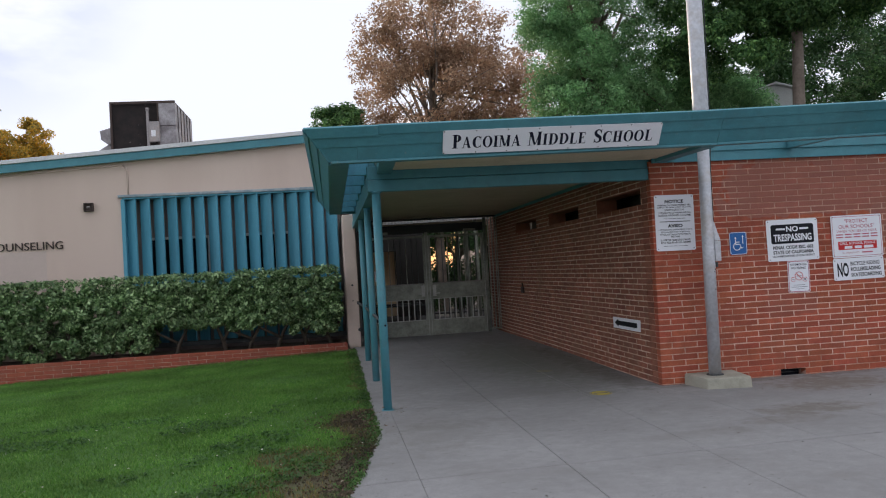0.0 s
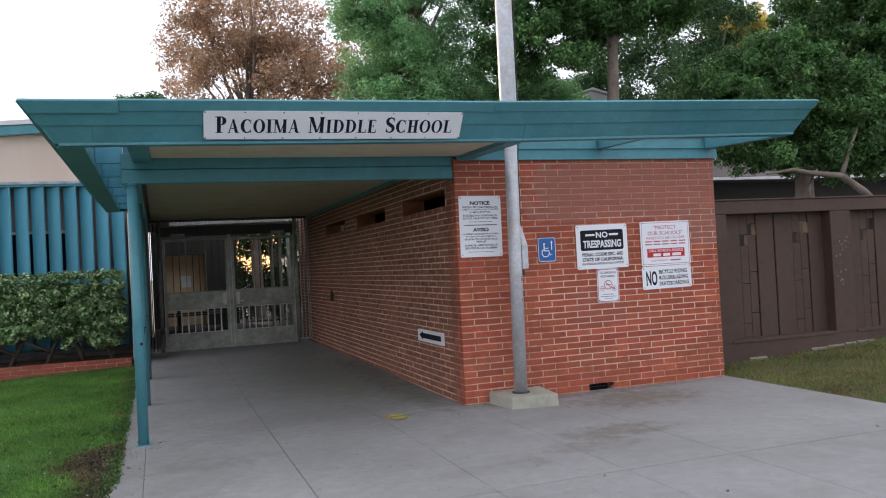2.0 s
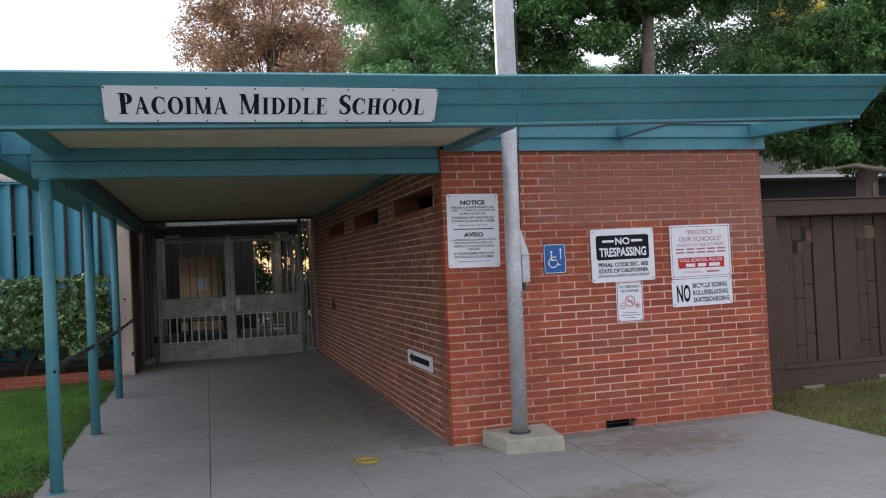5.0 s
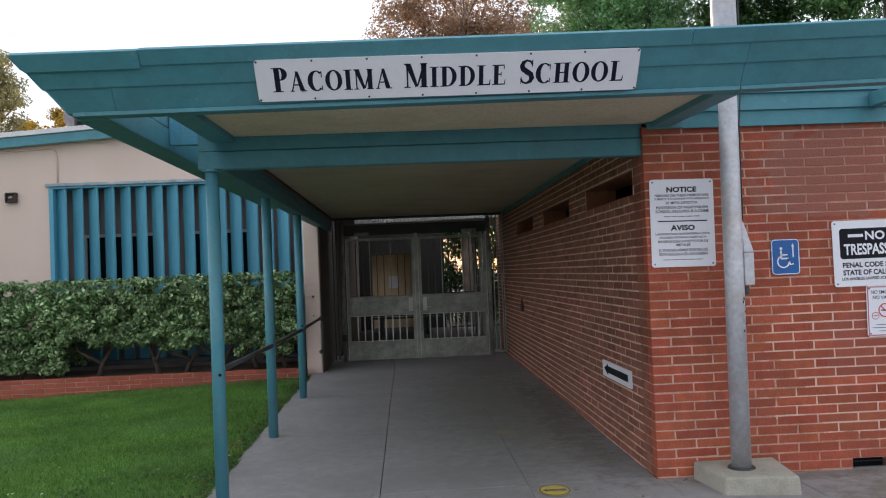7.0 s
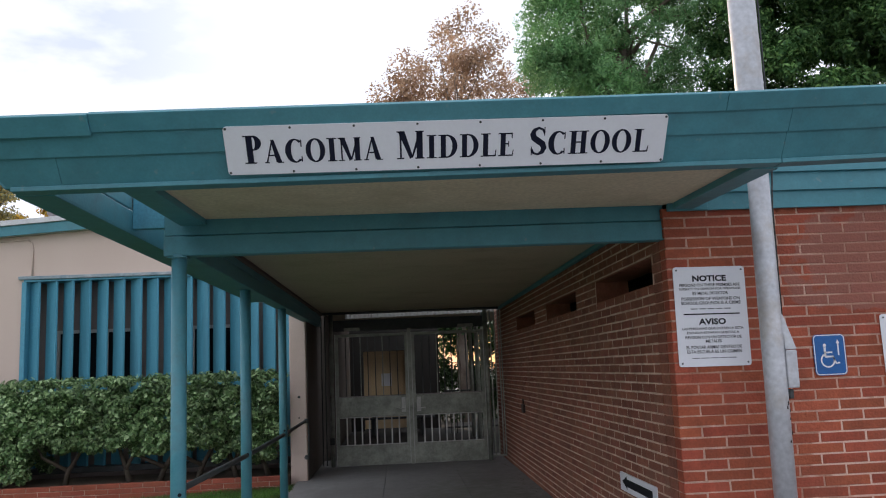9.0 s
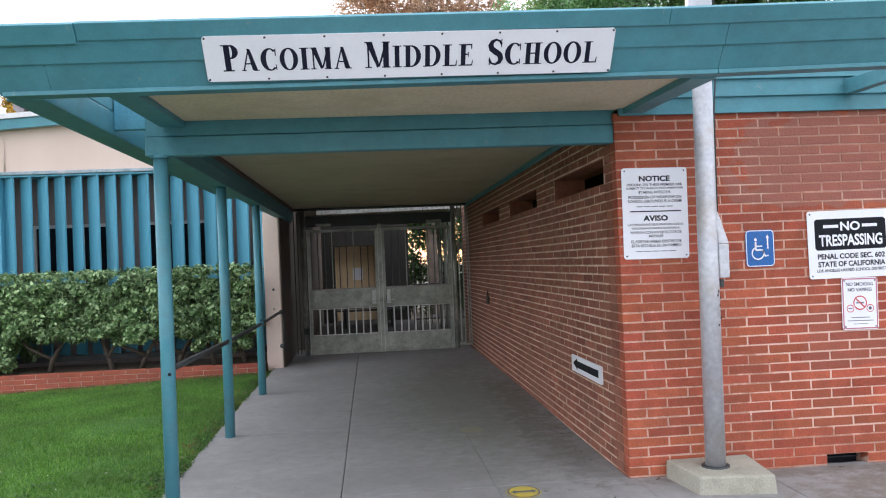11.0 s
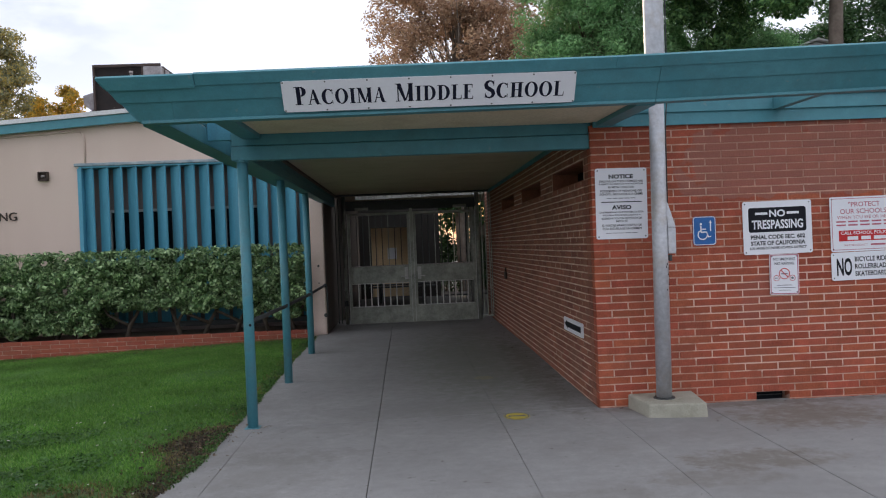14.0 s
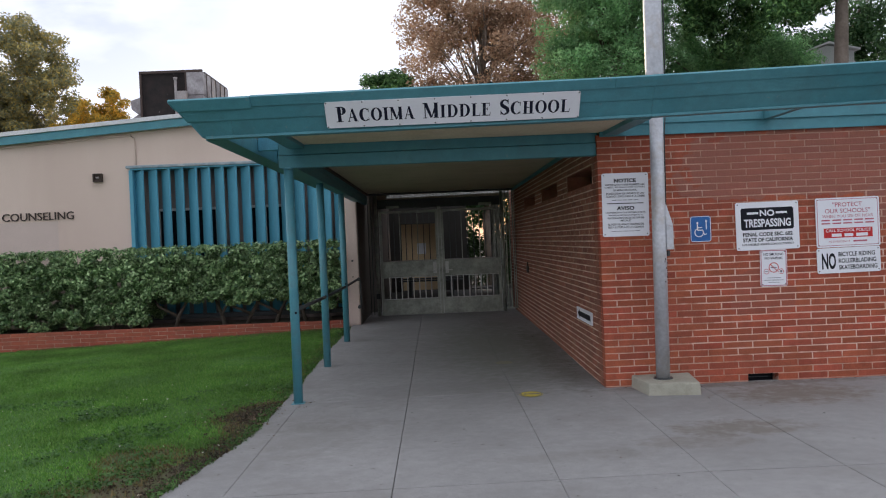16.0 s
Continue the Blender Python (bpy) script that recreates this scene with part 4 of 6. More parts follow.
for z0, z1, out in ((2.800, 2.864, 0.022), (2.700, 2.803, 0.011), (2.572, 2.703, 0.0)):
    def at(z, d, y):
        return (-0.36 - (z - 2.572) * 0.705 - 0.82 * d, y, z - 0.022 - 0.57 * d)
    ya, yb = face_y(z0) - 0.01, face_y(z1) - 0.01
    part("board", hexa([at(z0, out - 0.03, ya + 0.02), at(z0, out, ya), at(z0, out, 14.85), at(z0, out - 0.03, 14.85),
                        at(z1, out - 0.03, yb + 0.02), at(z1, out, yb), at(z1, out, 14.85), at(z1, out - 0.03, 14.85)], 0.003), M_TEAL, side_fascia)
part("bottom_rail", box(-0.355, -0.16, 8.30, 14.85, 2.534, 2.556, 0.003), M_TEAL, side_fascia)
# inner boards take the lighter post blue in place of skylight
part("inner_board", box(-0.192, -0.160, 8.30, 14.85, 2.548, 2.690, 0.004), M_POST, side_fascia, "inner board, brighter blue as skylight")
part("inner_board", box(-0.186, -0.166, 8.25, 14.85, 2.703, 2.85, 0.004), M_POST, side_fascia, "inner board, brighter blue as skylight")
part("end_board", hexa([(-0.36, 14.86, 2.54), (0.10, 14.86, 2.54), (0.10, 14.90, 2.54), (-0.36, 14.90, 2.54), (-0.56, 14.86, 2.83), (0.10, 14.86, 2.83), (0.10, 14.90, 2.83), (-0.56, 14.90, 2.83)]), M_TEAL, side_fascia)
# open framing of the overhang
framing = thing("overhang_framing", "blue-green painted open rafters of the canopy overhang", "rafters", kind="structure")
for k in range(6):
    y = 9.50 + 1.06 * k
    # brighter louvre blue, as if the open sky lit the rafter faces
    part("rafter", box(-0.158, 0.078, y, y + 0.05, 2.57, 2.795, 0.004), M_BLUE, framing)
for x0, x1, x2, x3 in ((0.14, 0.30, 0.17, 0.33), (3.42, 3.57, 3.36, 3.50)):
    part("rafter", hexa([(x0, 8.29, 2.565), (x1, 8.29, 2.565), (x3, 9.42, 2.565), (x2, 9.42, 2.565), (x0, 8.20, 2.72), (x1, 8.20, 2.72), (x3, 9.42, 2.72), (x2, 9.42, 2.72)], 0.004), M_TEAL, framing)
# thin struts from the wall cladding out to the fascia
for xf0, xf1, xb0, xb1, z0, z1, z2, z3 in ((4.86, 4.92, 5.00, 5.08, 2.605, 2.69, 2.665, 2.77), (6.56, 6.645, 6.42, 6.52, 2.635, 2.72, 2.665, 2.79)):
    part("strut", hexa([(xf0, 8.29, z0), (xf1, 8.29, z0), (xb1, 9.36, z2), (xb0, 9.36, z2), (xf0, 8.22, z1), (xf1, 8.22, z1), (xb1, 9.36, z3), (xb0, 9.36, z3)], 0.004), M_TEAL, framing)
# added board closing the roof gap where light leaked onto the beam
part("leak_stop_board", box(0.082, 0.157, 9.54, 18.6, 2.658, 2.83, 0.004), M_TEAL, framing)

# ---- posts and rail ----
post = thing("post", "light blue painted round steel canopy post on the paving edge", "post", "canopy posts")
part("shaft", tube([(0, 0, 0), (0, 0, 2.42)], 0.048, 20), M_POST, post)
part("base_plate", box(-0.065, 0.065, -0.065, 0.065, -0.012, 0.006, 0.002), M_POST, post)
part("cap_plate", box(-0.06, 0.06, -0.06, 0.06, 2.395, 2.403, 0.002), M_POST, post)
for z in (0.93,):
    part("bolt_hole", tube([(0.02, -0.050, z), (0.02, -0.044, z)], 0.012, 10), M_BLACK, post)
ys = (9.47, 11.74, 14.10)
post.matrix_basis = pose(0.15, ys[0], gz(0.15, ys[0]))
for y in ys[1:]:
    copy_thing(post, pose(0.15, y, gz(0.15, y) - 0.01))
rail = thing("handrail", "dark worn steel pipe handrail running from the posts to the pier", "handrail", at=(0.16, 12.5, 0.9))
part("pipe", tube([(0.0, -3.0, 0.02), (0.0, -0.75, 0.0), (0.0, 1.60, 0.0), (-0.05, 4.10, 0.0), (-0.05, 4.24, 0.0)], 0.021, 10), M_DARKSTEEL, rail)
part("bracket_pipe", tube([(-0.04, 4.20, 0.0), (0.0, 4.18, -0.01), (0.0, 4.18, -0.08), (0.0, 4.18, -0.48), (-0.01, 4.20, -0.53), (-0.04, 4.245, -0.53)], 0.014, 10), M_DARKSTEEL, rail)
for z in (0.0, -0.53):
    part("flange", tube([(-0.04, 4.225, z), (-0.04, 4.255, z)], 0.035, 12), M_DARKSTEEL, rail)

# ---- flagpole and its block ----
block = tagged(part("pole_footing", hexa([(3.605, 8.90, -0.03), (4.095, 8.82, -0.03), (4.15, 9.375, -0.03), (3.55, 9.375, -0.03), (3.615, 8.91, 0.115), (4.085, 8.83, 0.122), (4.145, 9.37, 0.128), (3.555, 9.37, 0.125)], 0.014), M_CONC_IN), "chipped mossy concrete footing block against the brick wall", "footing")
pole = thing("flagpole", "tall galvanised steel flagpole rising through the canopy", "flagpole", at=(3.815, 9.13, 0.12))
part("shaft", tube([(0, 0, 0), (0.03, 0, 2.68)], [0.068, 0.066], 24), M_GALV, pole)
part("sleeve", tube([(0.03, 0, 2.66), (0.03, 0, 2.70), (0.035, 0, 4.35), (0.035, 0, 4.40)], [0.068, 0.088, 0.086, 0.066], 24), M_GALV, pole, "wider steel sleeve")
part("upper_shaft", tube([(0.035, 0, 4.38), (0.06, 0, 9.5)], [0.065, 0.045], 20), M_GALV, pole)
part("base_ring", tube([(0, 0, -0.01), (0, 0, 0.012)], [0.10, 0.09], 24), M_DARKSTEEL, pole)
part("rope", tube([(0.090, -0.01, 1.70), (0.100, -0.01, 2.40), (0.128, -0.01, 2.72), (0.138, -0.02, 4.2), (0.12, 0, 9.3)], 0.006, 6), M_DARKSTEEL, pole, "thin dark halyard rope")
cover = part("cleat_cover", hexa([(0.075, -0.045, 1.27), (0.145, -0.045, 1.27), (0.145, 0.045, 1.27), (0.075, 0.045, 1.27), (0.075, -0.045, 1.50), (0.147, -0.045, 1.50), (0.147, 0.045, 1.50), (0.075, 0.045, 1.50)], 0.008), M_GALV, pole, "grey sheet-metal cleat cover")
part("hood", hexa([(0.075, -0.045, 1.502), (0.147, -0.045, 1.502), (0.147, 0.045, 1.502), (0.075, 0.045, 1.502), (0.075, -0.02, 1.72), (0.09, -0.02, 1.72), (0.09, 0.02, 1.72), (0.075, 0.02, 1.72)], 0.004), M_GALV, cover)
for k in range(14):
    a, z = radians(-60 + 9 * (k * 7 % 13)), 0.95 + 0.022 * (k * 5 % 14)
    part("stain", tube([(0.069 * math.cos(a) + 0.012, 0.069 * math.sin(a), z), (0.0695 * math.cos(a) + 0.012, 0.0695 * math.sin(a), z + 0.015 + 0.004 * (k % 4))], [0.005, 0.003], 6), M_RUSTBOX, pole, "small dark rust spot")
part("padlock", box(0.085, 0.115, -0.02, 0.01, 1.205, 1.262, 0.006), M_DARKSTEEL, cover)


# ---- signs ----
def plate(name, w, h, label, m, radius=0.02, thick=0.004, material=None, bolts=((-1, -1), (1, -1), (-1, 1), (1, 1)), inset=0.022):
    """A sign: a rounded metal plate in its own plane (x right, y up, z towards the viewer), with its bolts."""
    sign = thing(name, label, "sign")
    sign.matrix_basis = m
    pts = []
    for cx, cy, a0 in ((w / 2 - radius, h / 2 - radius, 0), (-w / 2 + radius, h / 2 - radius, 90), (-w / 2 + radius, -h / 2 + radius, 180), (w / 2 - radius, -h / 2 + radius, 270)):
        for k in range(6):
            t = radians(a0 + 18 * k)
            pts.append((cx + radius * math.cos(t), cy + radius * math.sin(t)))
    n = len(pts)
    v = [(x, y, -thick) for x, y in pts] + [(x, y, 0.0) for x, y in pts]
    f = [tuple(range(n, 2 * n)), tuple(reversed(range(n)))] + [(i, (i + 1) % n, n + (i + 1) % n, n + i) for i in range(n)]
    raw("plate", v, f, material or M_SIGNWHITE, sign)
    for sx, sy in bolts:
        part("bolt", tube([(sx * (w / 2 - inset), sy * (h / 2 - inset), -0.001), (sx * (w / 2 - inset), sy * (h / 2 - inset), 0.003)], 0.006, 10), M_DARKSTEEL, sign)
    return sign


def on_front(x0, x1, z0, z1, roll=0.0):
    return pose((x0 + x1) / 2, 9.388, (z0 + z1) / 2, 90, 0, 0) @ pose(0, 0, 0, 0, 0, roll)


def outline(w, h, t):
    return [bar(-w / 2, w / 2, h / 2 - t, h / 2), bar(-w / 2, w / 2, -h / 2, -h / 2 + t), bar(-w / 2, -w / 2 + t, -h / 2 + t, h / 2 - t), bar(w / 2 - t, w / 2, -h / 2 + t, h / 2 - t)]


# name of the school on the fascia
SW, SH = 2.176, 0.252
ln = math.hypot(1, 0.761)
up, nrm = Vector((0, -0.761 / ln, 1 / ln)), Vector((0, -1 / ln, -0.761 / ln))
xdir = Vector((1, 0, 0.004)).normalized()
up = (up - xdir * up.dot(xdir)).normalized()
nrm = xdir.cross(up)
centre = Vector((1.819, 8.108, 2.7027)) + nrm * 0.030
m = Matrix((xdir, up, nrm)).transposed().to_4x4()
m.translation = centre
spots = [(a / 3.5, b) for b in (-1, 1) for a in (-3.5, -2.5, -1.5, -0.5, 0.5, 1.5, 2.5, 3.5)]
school = plate("school_sign", SW, SH, "long white metal sign with dark serif lettering bolted to the fascia", m, 0.018, 0.006, bolts=spots, inset=0.012)
px = lambda a: -SW / 2 + (a - 25) / 1520 * SW
base = -SH / 2 + 0.058
for word, a, b in (("PACOIMA", 86, 556), ("MIDDLE", 606, 1010), ("SCHOOL", 1066, 1484)):
    flat("lettering", roman_word(word, px(a), px(b), base, 0.146, 0.122), M_NAVY, school, 0.0015)

# notice in two languages
w, h = 0.475, 0.645
notice = plate("notice_sign", w, h, "white bilingual notice sign with black lettering on the brick", on_front(3.332, 3.807, 1.536, 2.181, -0.6))
lines = [("NOTICE", 0.225, 0.040, 0.246, 0.02), ("PERSONS ON THESE PREMISES ARE", 0.40, 0.019, 0.203, 0), ("SUBJECT TO SEARCH FOR WEAPONS", 0.41, 0.019, 0.176, 0), ("BY METAL DETECTOR", 0.235, 0.019, 0.149, 0),
         ("POSSESSION OF WEAPONS ON", 0.385, 0.021, 0.114, 0), ("SCHOOL GROUNDS IS A CRIME", 0.395, 0.021, 0.086, 0),
         ("AVISO", 0.18, 0.040, -0.035, 0.02), ("LAS PERSONAS QUE ENTREN A ESTA", 0.405, 0.019, -0.081, 0), ("ESCUELA ESTARAN SUJETAS A", 0.345, 0.019, -0.108, 0), ("REVISION CON UN DETECTOR DE", 0.37, 0.019, -0.135, 0),
         ("METALES", 0.105, 0.019, -0.161, 0), ("EL PORTAR ARMAS DENTRO DE", 0.365, 0.021, -0.199, 0), ("ESTA ESCUELA ES UN CRIMEN", 0.36, 0.021, -0.228, 0)]
each("lettering", [text_mesh(t, a, b, 0.0, y, weight=k + 0.02) for t, a, b, y, k in lines], M_BLACK, notice, 0.001)
flat("rule", [bar(-0.185, 0.185, 0.010, 0.018)], M_BLACK, notice, 0.001)
each("small_print", [bar(-0.135 + 0.055 * k, -0.092 + 0.055 * k, 0.045, 0.051) for k in range(5)] + [bar(-0.15 + 0.06 * k, -0.10 + 0.06 * k, -0.271, -0.266) for k in range(5)], M_GREYINK, notice, 0.001)

# accessible route
w, h = 0.214, 0.264
access = plate("accessible_route_sign", w, h, "blue accessible-route sign with a white wheelchair symbol and arrow", on_front(4.220, 4.434, 1.447, 1.711), 0.030, material=M_SIGNBLUE, bolts=())
rim = []
for sx, sy, a0 in ((1, 1, 0), (-1, 1, 90), (-1, -1, 180), (1, -1, 270)):
    rim.append(ring(sx * (w / 2 - 0.030), sy * (h / 2 - 0.030), 0.027, 0.027, 0.021, 0.021, a0, a0 + 90, n=6))
rim += [bar(-w / 2 + 0.03, w / 2 - 0.03, s * (h / 2 - 0.006) - 0.003, s * (h / 2 - 0.006) + 0.003) for s in (-1, 1)] + [bar(s * (w / 2 - 0.006) - 0.003, s * (w / 2 - 0.006) + 0.003, -h / 2 + 0.03, h / 2 - 0.03) for s in (-1, 1)]
flat("border", rim, M_SIGNWHITE, access, 0.001)
flat("symbol", [ring(-0.018, -0.035, 0.048, 0.048, 0.038, 0.038, 115, 390), disc(-0.032, 0.062, 0.011), bar(-0.040, -0.026, -0.012, 0.048), bar(-0.040, 0.016, 0.010, 0.020),
                stroke([(-0.035, -0.012), (0.018, -0.012), (0.036, -0.058), (0.060, -0.052)], [0.013, 0.013, 0.012, 0.010]),
                bar(0.052, 0.062, -0.005, 0.075), quad((0.045, 0.072), (0.069, 0.072), (0.057, 0.098))], M_SIGNWHITE, access, 0.0015)

# no trespassing
w, h = 0.646, 0.488
tres = plate("no_trespassing_sign", w, h, "white and black no trespassing sign on the brick wall", on_front(4.687, 5.333, 1.341, 1.829, 0.3))
panel = [(x, y, 0) for x, y in ((-0.255, 0.185), (-0.270, 0.170), (-0.270, -0.025), (-0.255, -0.040), (0.255, -0.040), (0.270, -0.025), (0.270, 0.170), (0.255, 0.185))]
flat("panel", [(panel, [tuple(reversed(range(8)))])], M_BLACK, tres, 0.001)
each("panel_lettering", [text_mesh("NO", 0.150, 0.066, 0.0, 0.130, weight=0.03), text_mesh("TRESPASSING", 0.480, 0.084, 0.0, 0.030, weight=0.03), bar(-0.205, -0.090, 0.120, 0.142), bar(0.090, 0.205, 0.120, 0.142)], M_SIGNWHITE, tres, 0.002)
each("lettering", [text_mesh("PENAL CODE SEC. 602", 0.510, 0.040, 0.0, -0.085, weight=0.034), text_mesh("STATE OF CALIFORNIA", 0.510, 0.040, 0.0, -0.141, weight=0.034), text_mesh("LOS ANGELES UNIFIED SCHOOL DISTRICT", 0.53, 0.022, 0.0, -0.187, weight=0.028)], M_BLACK, tres, 0.001)

# school police
w, h = 0.654, 0.505
prot = plate("school_watch_sign", w, h, "white school watch sign with red lettering and a red panel", on_front(5.506, 6.160, 1.336, 1.841, 0.2))
flat("border", outline(w - 0.03, h - 0.03, 0.005), M_PALERED, prot, 0.001)
each("title", [text_mesh("\"PROTECT", 0.30, 0.046, 0.0, 0.182, weight=0.008), text_mesh("OUR SCHOOLS\"", 0.46, 0.046, 0.0, 0.118, weight=0.008)], M_PALERED, prot, 0.001)
each("lettering", [text_mesh("WHEN YOU SEE OR HEAR", 0.52, 0.030, 0.0, 0.063), text_mesh("IN EMERGENCY", 0.22, 0.019, -0.09, -0.195)], M_PALERED, prot, 0.001)
each("small_print", [bar(-0.27 + 0.112 * k, -0.18 + 0.112 * k, y, y + 0.014) for k in range(5) for y in (0.016, -0.016)] + [bar(0.05, 0.19, -0.203, -0.187)], M_PALERED, prot, 0.001)
flat("panel", [bar(-0.25, 0.25, -0.157, -0.058)], M_RED, prot, 0.001)
each("panel_lettering", [text_mesh("CALL SCHOOL POLICE", 0.46, 0.030, 0.0, -0.082, weight=0.012), bar(-0.17, -0.07, -0.146, -0.114), bar(-0.04, 0.05, -0.146, -0.114), bar(0.08, 0.20, -0.146, -0.114)], M_SIGNWHITE, prot, 0.002)

# no riding
w, h = 0.652, 0.258
ride = plate("no_riding_sign", w, h, "white no bicycle riding sign with black lettering", on_front(5.504, 6.156, 1.073, 1.331, 0.6))
each("lettering", [text_mesh("NO", 0.145, 0.165, -0.205, -0.005, weight=0.03), text_mesh("BICYCLE RIDING", 0.375, 0.046, -0.105, 0.062, "LEFT", weight=0.024), text_mesh("ROLLERBLADING", 0.385, 0.046, -0.105, -0.005, "LEFT", weight=0.024), text_mesh("SKATEBOARDING", 0.395, 0.046, -0.105, -0.072, "LEFT", weight=0.024)], M_BLACK, ride, 0.001)

# no smoking
w, h = 0.275, 0.376
smoke = plate("no_smoking_sign", w, h, "small white no smoking sign with a red border", on_front(4.920, 5.195, 0.963, 1.339, -0.8))
flat("border", outline(w - 0.012, h - 0.012, 0.008), M_PALERED, smoke, 0.001)
each("lettering", [text_mesh("NO SMOKING", 0.205, 0.026, 0.0, 0.140, weight=0.01), text_mesh("NO VAPING", 0.18, 0.026, 0.0, 0.100, weight=0.02)], M_NAVY, smoke, 0.001)
flat("symbol", [ring(0, 0.005, 0.052, 0.052, 0.044, 0.044), stroke([(-0.033, 0.038), (0.033, -0.028)], [0.008, 0.008]), ring(-0.075, -0.035, 0.028, 0.028, 0.023, 0.023), ring(0.075, -0.035, 0.028, 0.028, 0.023, 0.023)], M_RED, smoke, 0.0015)
each("pictogram", [bar(-0.03, 0.03, 0.0, 0.010), bar(-0.09, -0.06, -0.038, -0.032), disc(0.075, -0.035, 0.012)], M_GREYINK, smoke, 0.001)
each("small_print", [bar(-0.07, 0.07, -0.103, -0.098), bar(-0.10, 0.10, -0.126, -0.121), bar(-0.055, 0.055, -0.149, -0.145)], M_GREYINK, smoke, 0.001)

# arrow on the passage wall
w, h = 0.93, 0.140
arrow = plate("arrow_sign", w, h, "white framed sign with a black arrow on the passage wall", pose(3.288, 10.425, 0.645, 90, 0, -90), 0.006, 0.012, bolts=())
flat("border", outline(w, h, 0.018), M_SIGNWHITE, arrow, 0.004)
flat("symbol", [bar(-0.30, 0.38, -0.030, 0.030), quad((-0.28, 0.052), (-0.42, 0.0), (-0.28, -0.052))], M_BLACK, arrow, 0.001)

# yellow decal on the paving
decal = thing("floor_decal", "worn yellow oval distance decal on the concrete", "decal", at=(2.52, 9.27, gz(2.52, 9.27) + 0.004))
raw("oval", [(0.118 * math.cos(t), 0.15 * math.sin(t), 0.0) for t in [2 * math.pi * k / 32 for k in range(32)]], [tuple(range(32))], M_YELLOW, decal)
flat("print", [bar(-0.055, 0.055, -0.018, 0.018), quad((-0.09, 0.0), (-0.055, 0.04), (-0.055, -0.04)), quad((0.09, 0.0), (0.055, -0.04), (0.055, 0.04)), ring(0, 0, 0.112, 0.143, 0.100, 0.130)], M_GREYINK, decal, 0.002)
worn = thing("floor_decal", "almost worn away distance decal on the passage floor", "decal", at=(2.42, 11.35, gz(2.42, 11.35) + 0.004))
raw("oval", [(0.11 * math.cos(t), 0.13 * math.sin(t), 0.0) for t in [2 * math.pi * k / 28 for k in range(28)]], [tuple(range(28))], surf("faded_decal", (0.27, 0.25, 0.15), (0.24, 0.235, 0.21), 0.85, 20, 90, 0.1), worn)


# ---- beige building with louvres ----
WY = 16.9


def roof_z(x):
    """The low slope of the beige building's roof edge (its underside)."""
    return 3.965 + 0.0655 * (x + 3.0)


wall_west = thing("wall_west", "beige stucco wall of the low building, patched and stained", "wall", kind="structure")


def sloped_wall(x0, x1, z0):
    return hexa([(x0, WY, z0), (x1, WY, z0), (x1, WY + 0.3, z0), (x0, WY + 0.3, z0), (x0, WY, roof_z(x0)), (x1, WY, roof_z(x1)), (x1, WY + 0.3, roof_z(x1)), (x0, WY + 0.3, roof_z(x0))])


part("stucco", sloped_wall(-15.0, -4.19, -0.4), M_STUCCO, wall_west)
part("stucco", sloped_wall(-4.19, 0.20, 3.255), M_STUCCO, wall_west)
part("repainted_patch", box(-6.75, -5.62, WY - 0.003, WY + 0.01, 1.50, 2.245, 0), M_STUCCO_PATCH, wall_west, "greyer repainted patch")
# recess wall carries the shadow behind the fins in its colour
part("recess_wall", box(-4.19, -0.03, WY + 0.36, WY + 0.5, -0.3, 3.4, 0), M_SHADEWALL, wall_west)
part("stucco_side", box(-15.0, -14.7, WY + 0.3, 28, -0.4, 3.1, 0), M_STUCCO, wall_west)
part("stucco_back", box(-15.0, 0.2, 28, 28.3, -0.4, 3.1, 0), M_STUCCO, wall_west)

pier = thing("pier", "pale beige stucco end pier beside the passage", "pier", kind="structure")
part("stucco", box(-0.028, 0.208, 15.9, 18.42, -0.1, 2.598, 0.012), M_STUCCO, pier)
# thin dark brown sheet over the passage side of the pier
part("inner_lining", box(0.210, 0.224, 15.93, 18.4, 0.05, 2.56, 0), M_DARKBROWN, pier, "dark brown inner face")
for z, y in ((1.27, 15.898), (0.98, 15.898)):
    part("stain", tube([(0.10, 15.902, z), (0.10, 15.894, z)], 0.020 if z > 1.2 else 0.012, 9), M_DARKSTEEL, pier, "dark chipped spot")
part("inner_wall", box(-0.03, 0.20, 18.42, 28.0, -0.1, 3.4, 0), M_DARKBROWN, pier)

roof_west = thing("roof_west", "low sloping roof with a teal fascia and a pale top edge", "roof", kind="structure")


def roof_strip(name, y0, y1, lo, hi, x0, x1, material):
    return part(name, hexa([(x0, y0, roof_z(x0) + lo), (x1, y0, roof_z(x1) + lo), (x1, y1, roof_z(x1) + lo), (x0, y1, roof_z(x0) + lo),
                            (x0, y0, roof_z(x0) + hi), (x1, y0, roof_z(x1) + hi), (x1, y1, roof_z(x1) + hi), (x0, y1, roof_z(x0) + hi)], 0.004), material, roof_west)


roof_strip("fascia_board", WY - 0.16, WY - 0.12, -0.005, 0.15, -15.3, 0.55, M_TEAL)
roof_strip("edge_flashing", WY - 0.19, WY - 0.05, 0.155, 0.235, -15.3, 0.55, M_ROOFWHITE)
roof_strip("eave", WY - 0.115, 28.5, 0.005, 0.15, -15.3, 0.5, M_ROOFWHITE)

header = thing("louvre_header", "weathered pale blue metal flashing over the louvres", "flashing", kind="structure")
part("flashing", box(-4.26, -0.03, WY - 0.06, WY + 0.1, 3.20, 3.252, 0.006), surf("peeling_pale_paint", (0.16, 0.25, 0.30), (0.40, 0.43, 0.45), 0.7, 5, 30, 0.3), header)
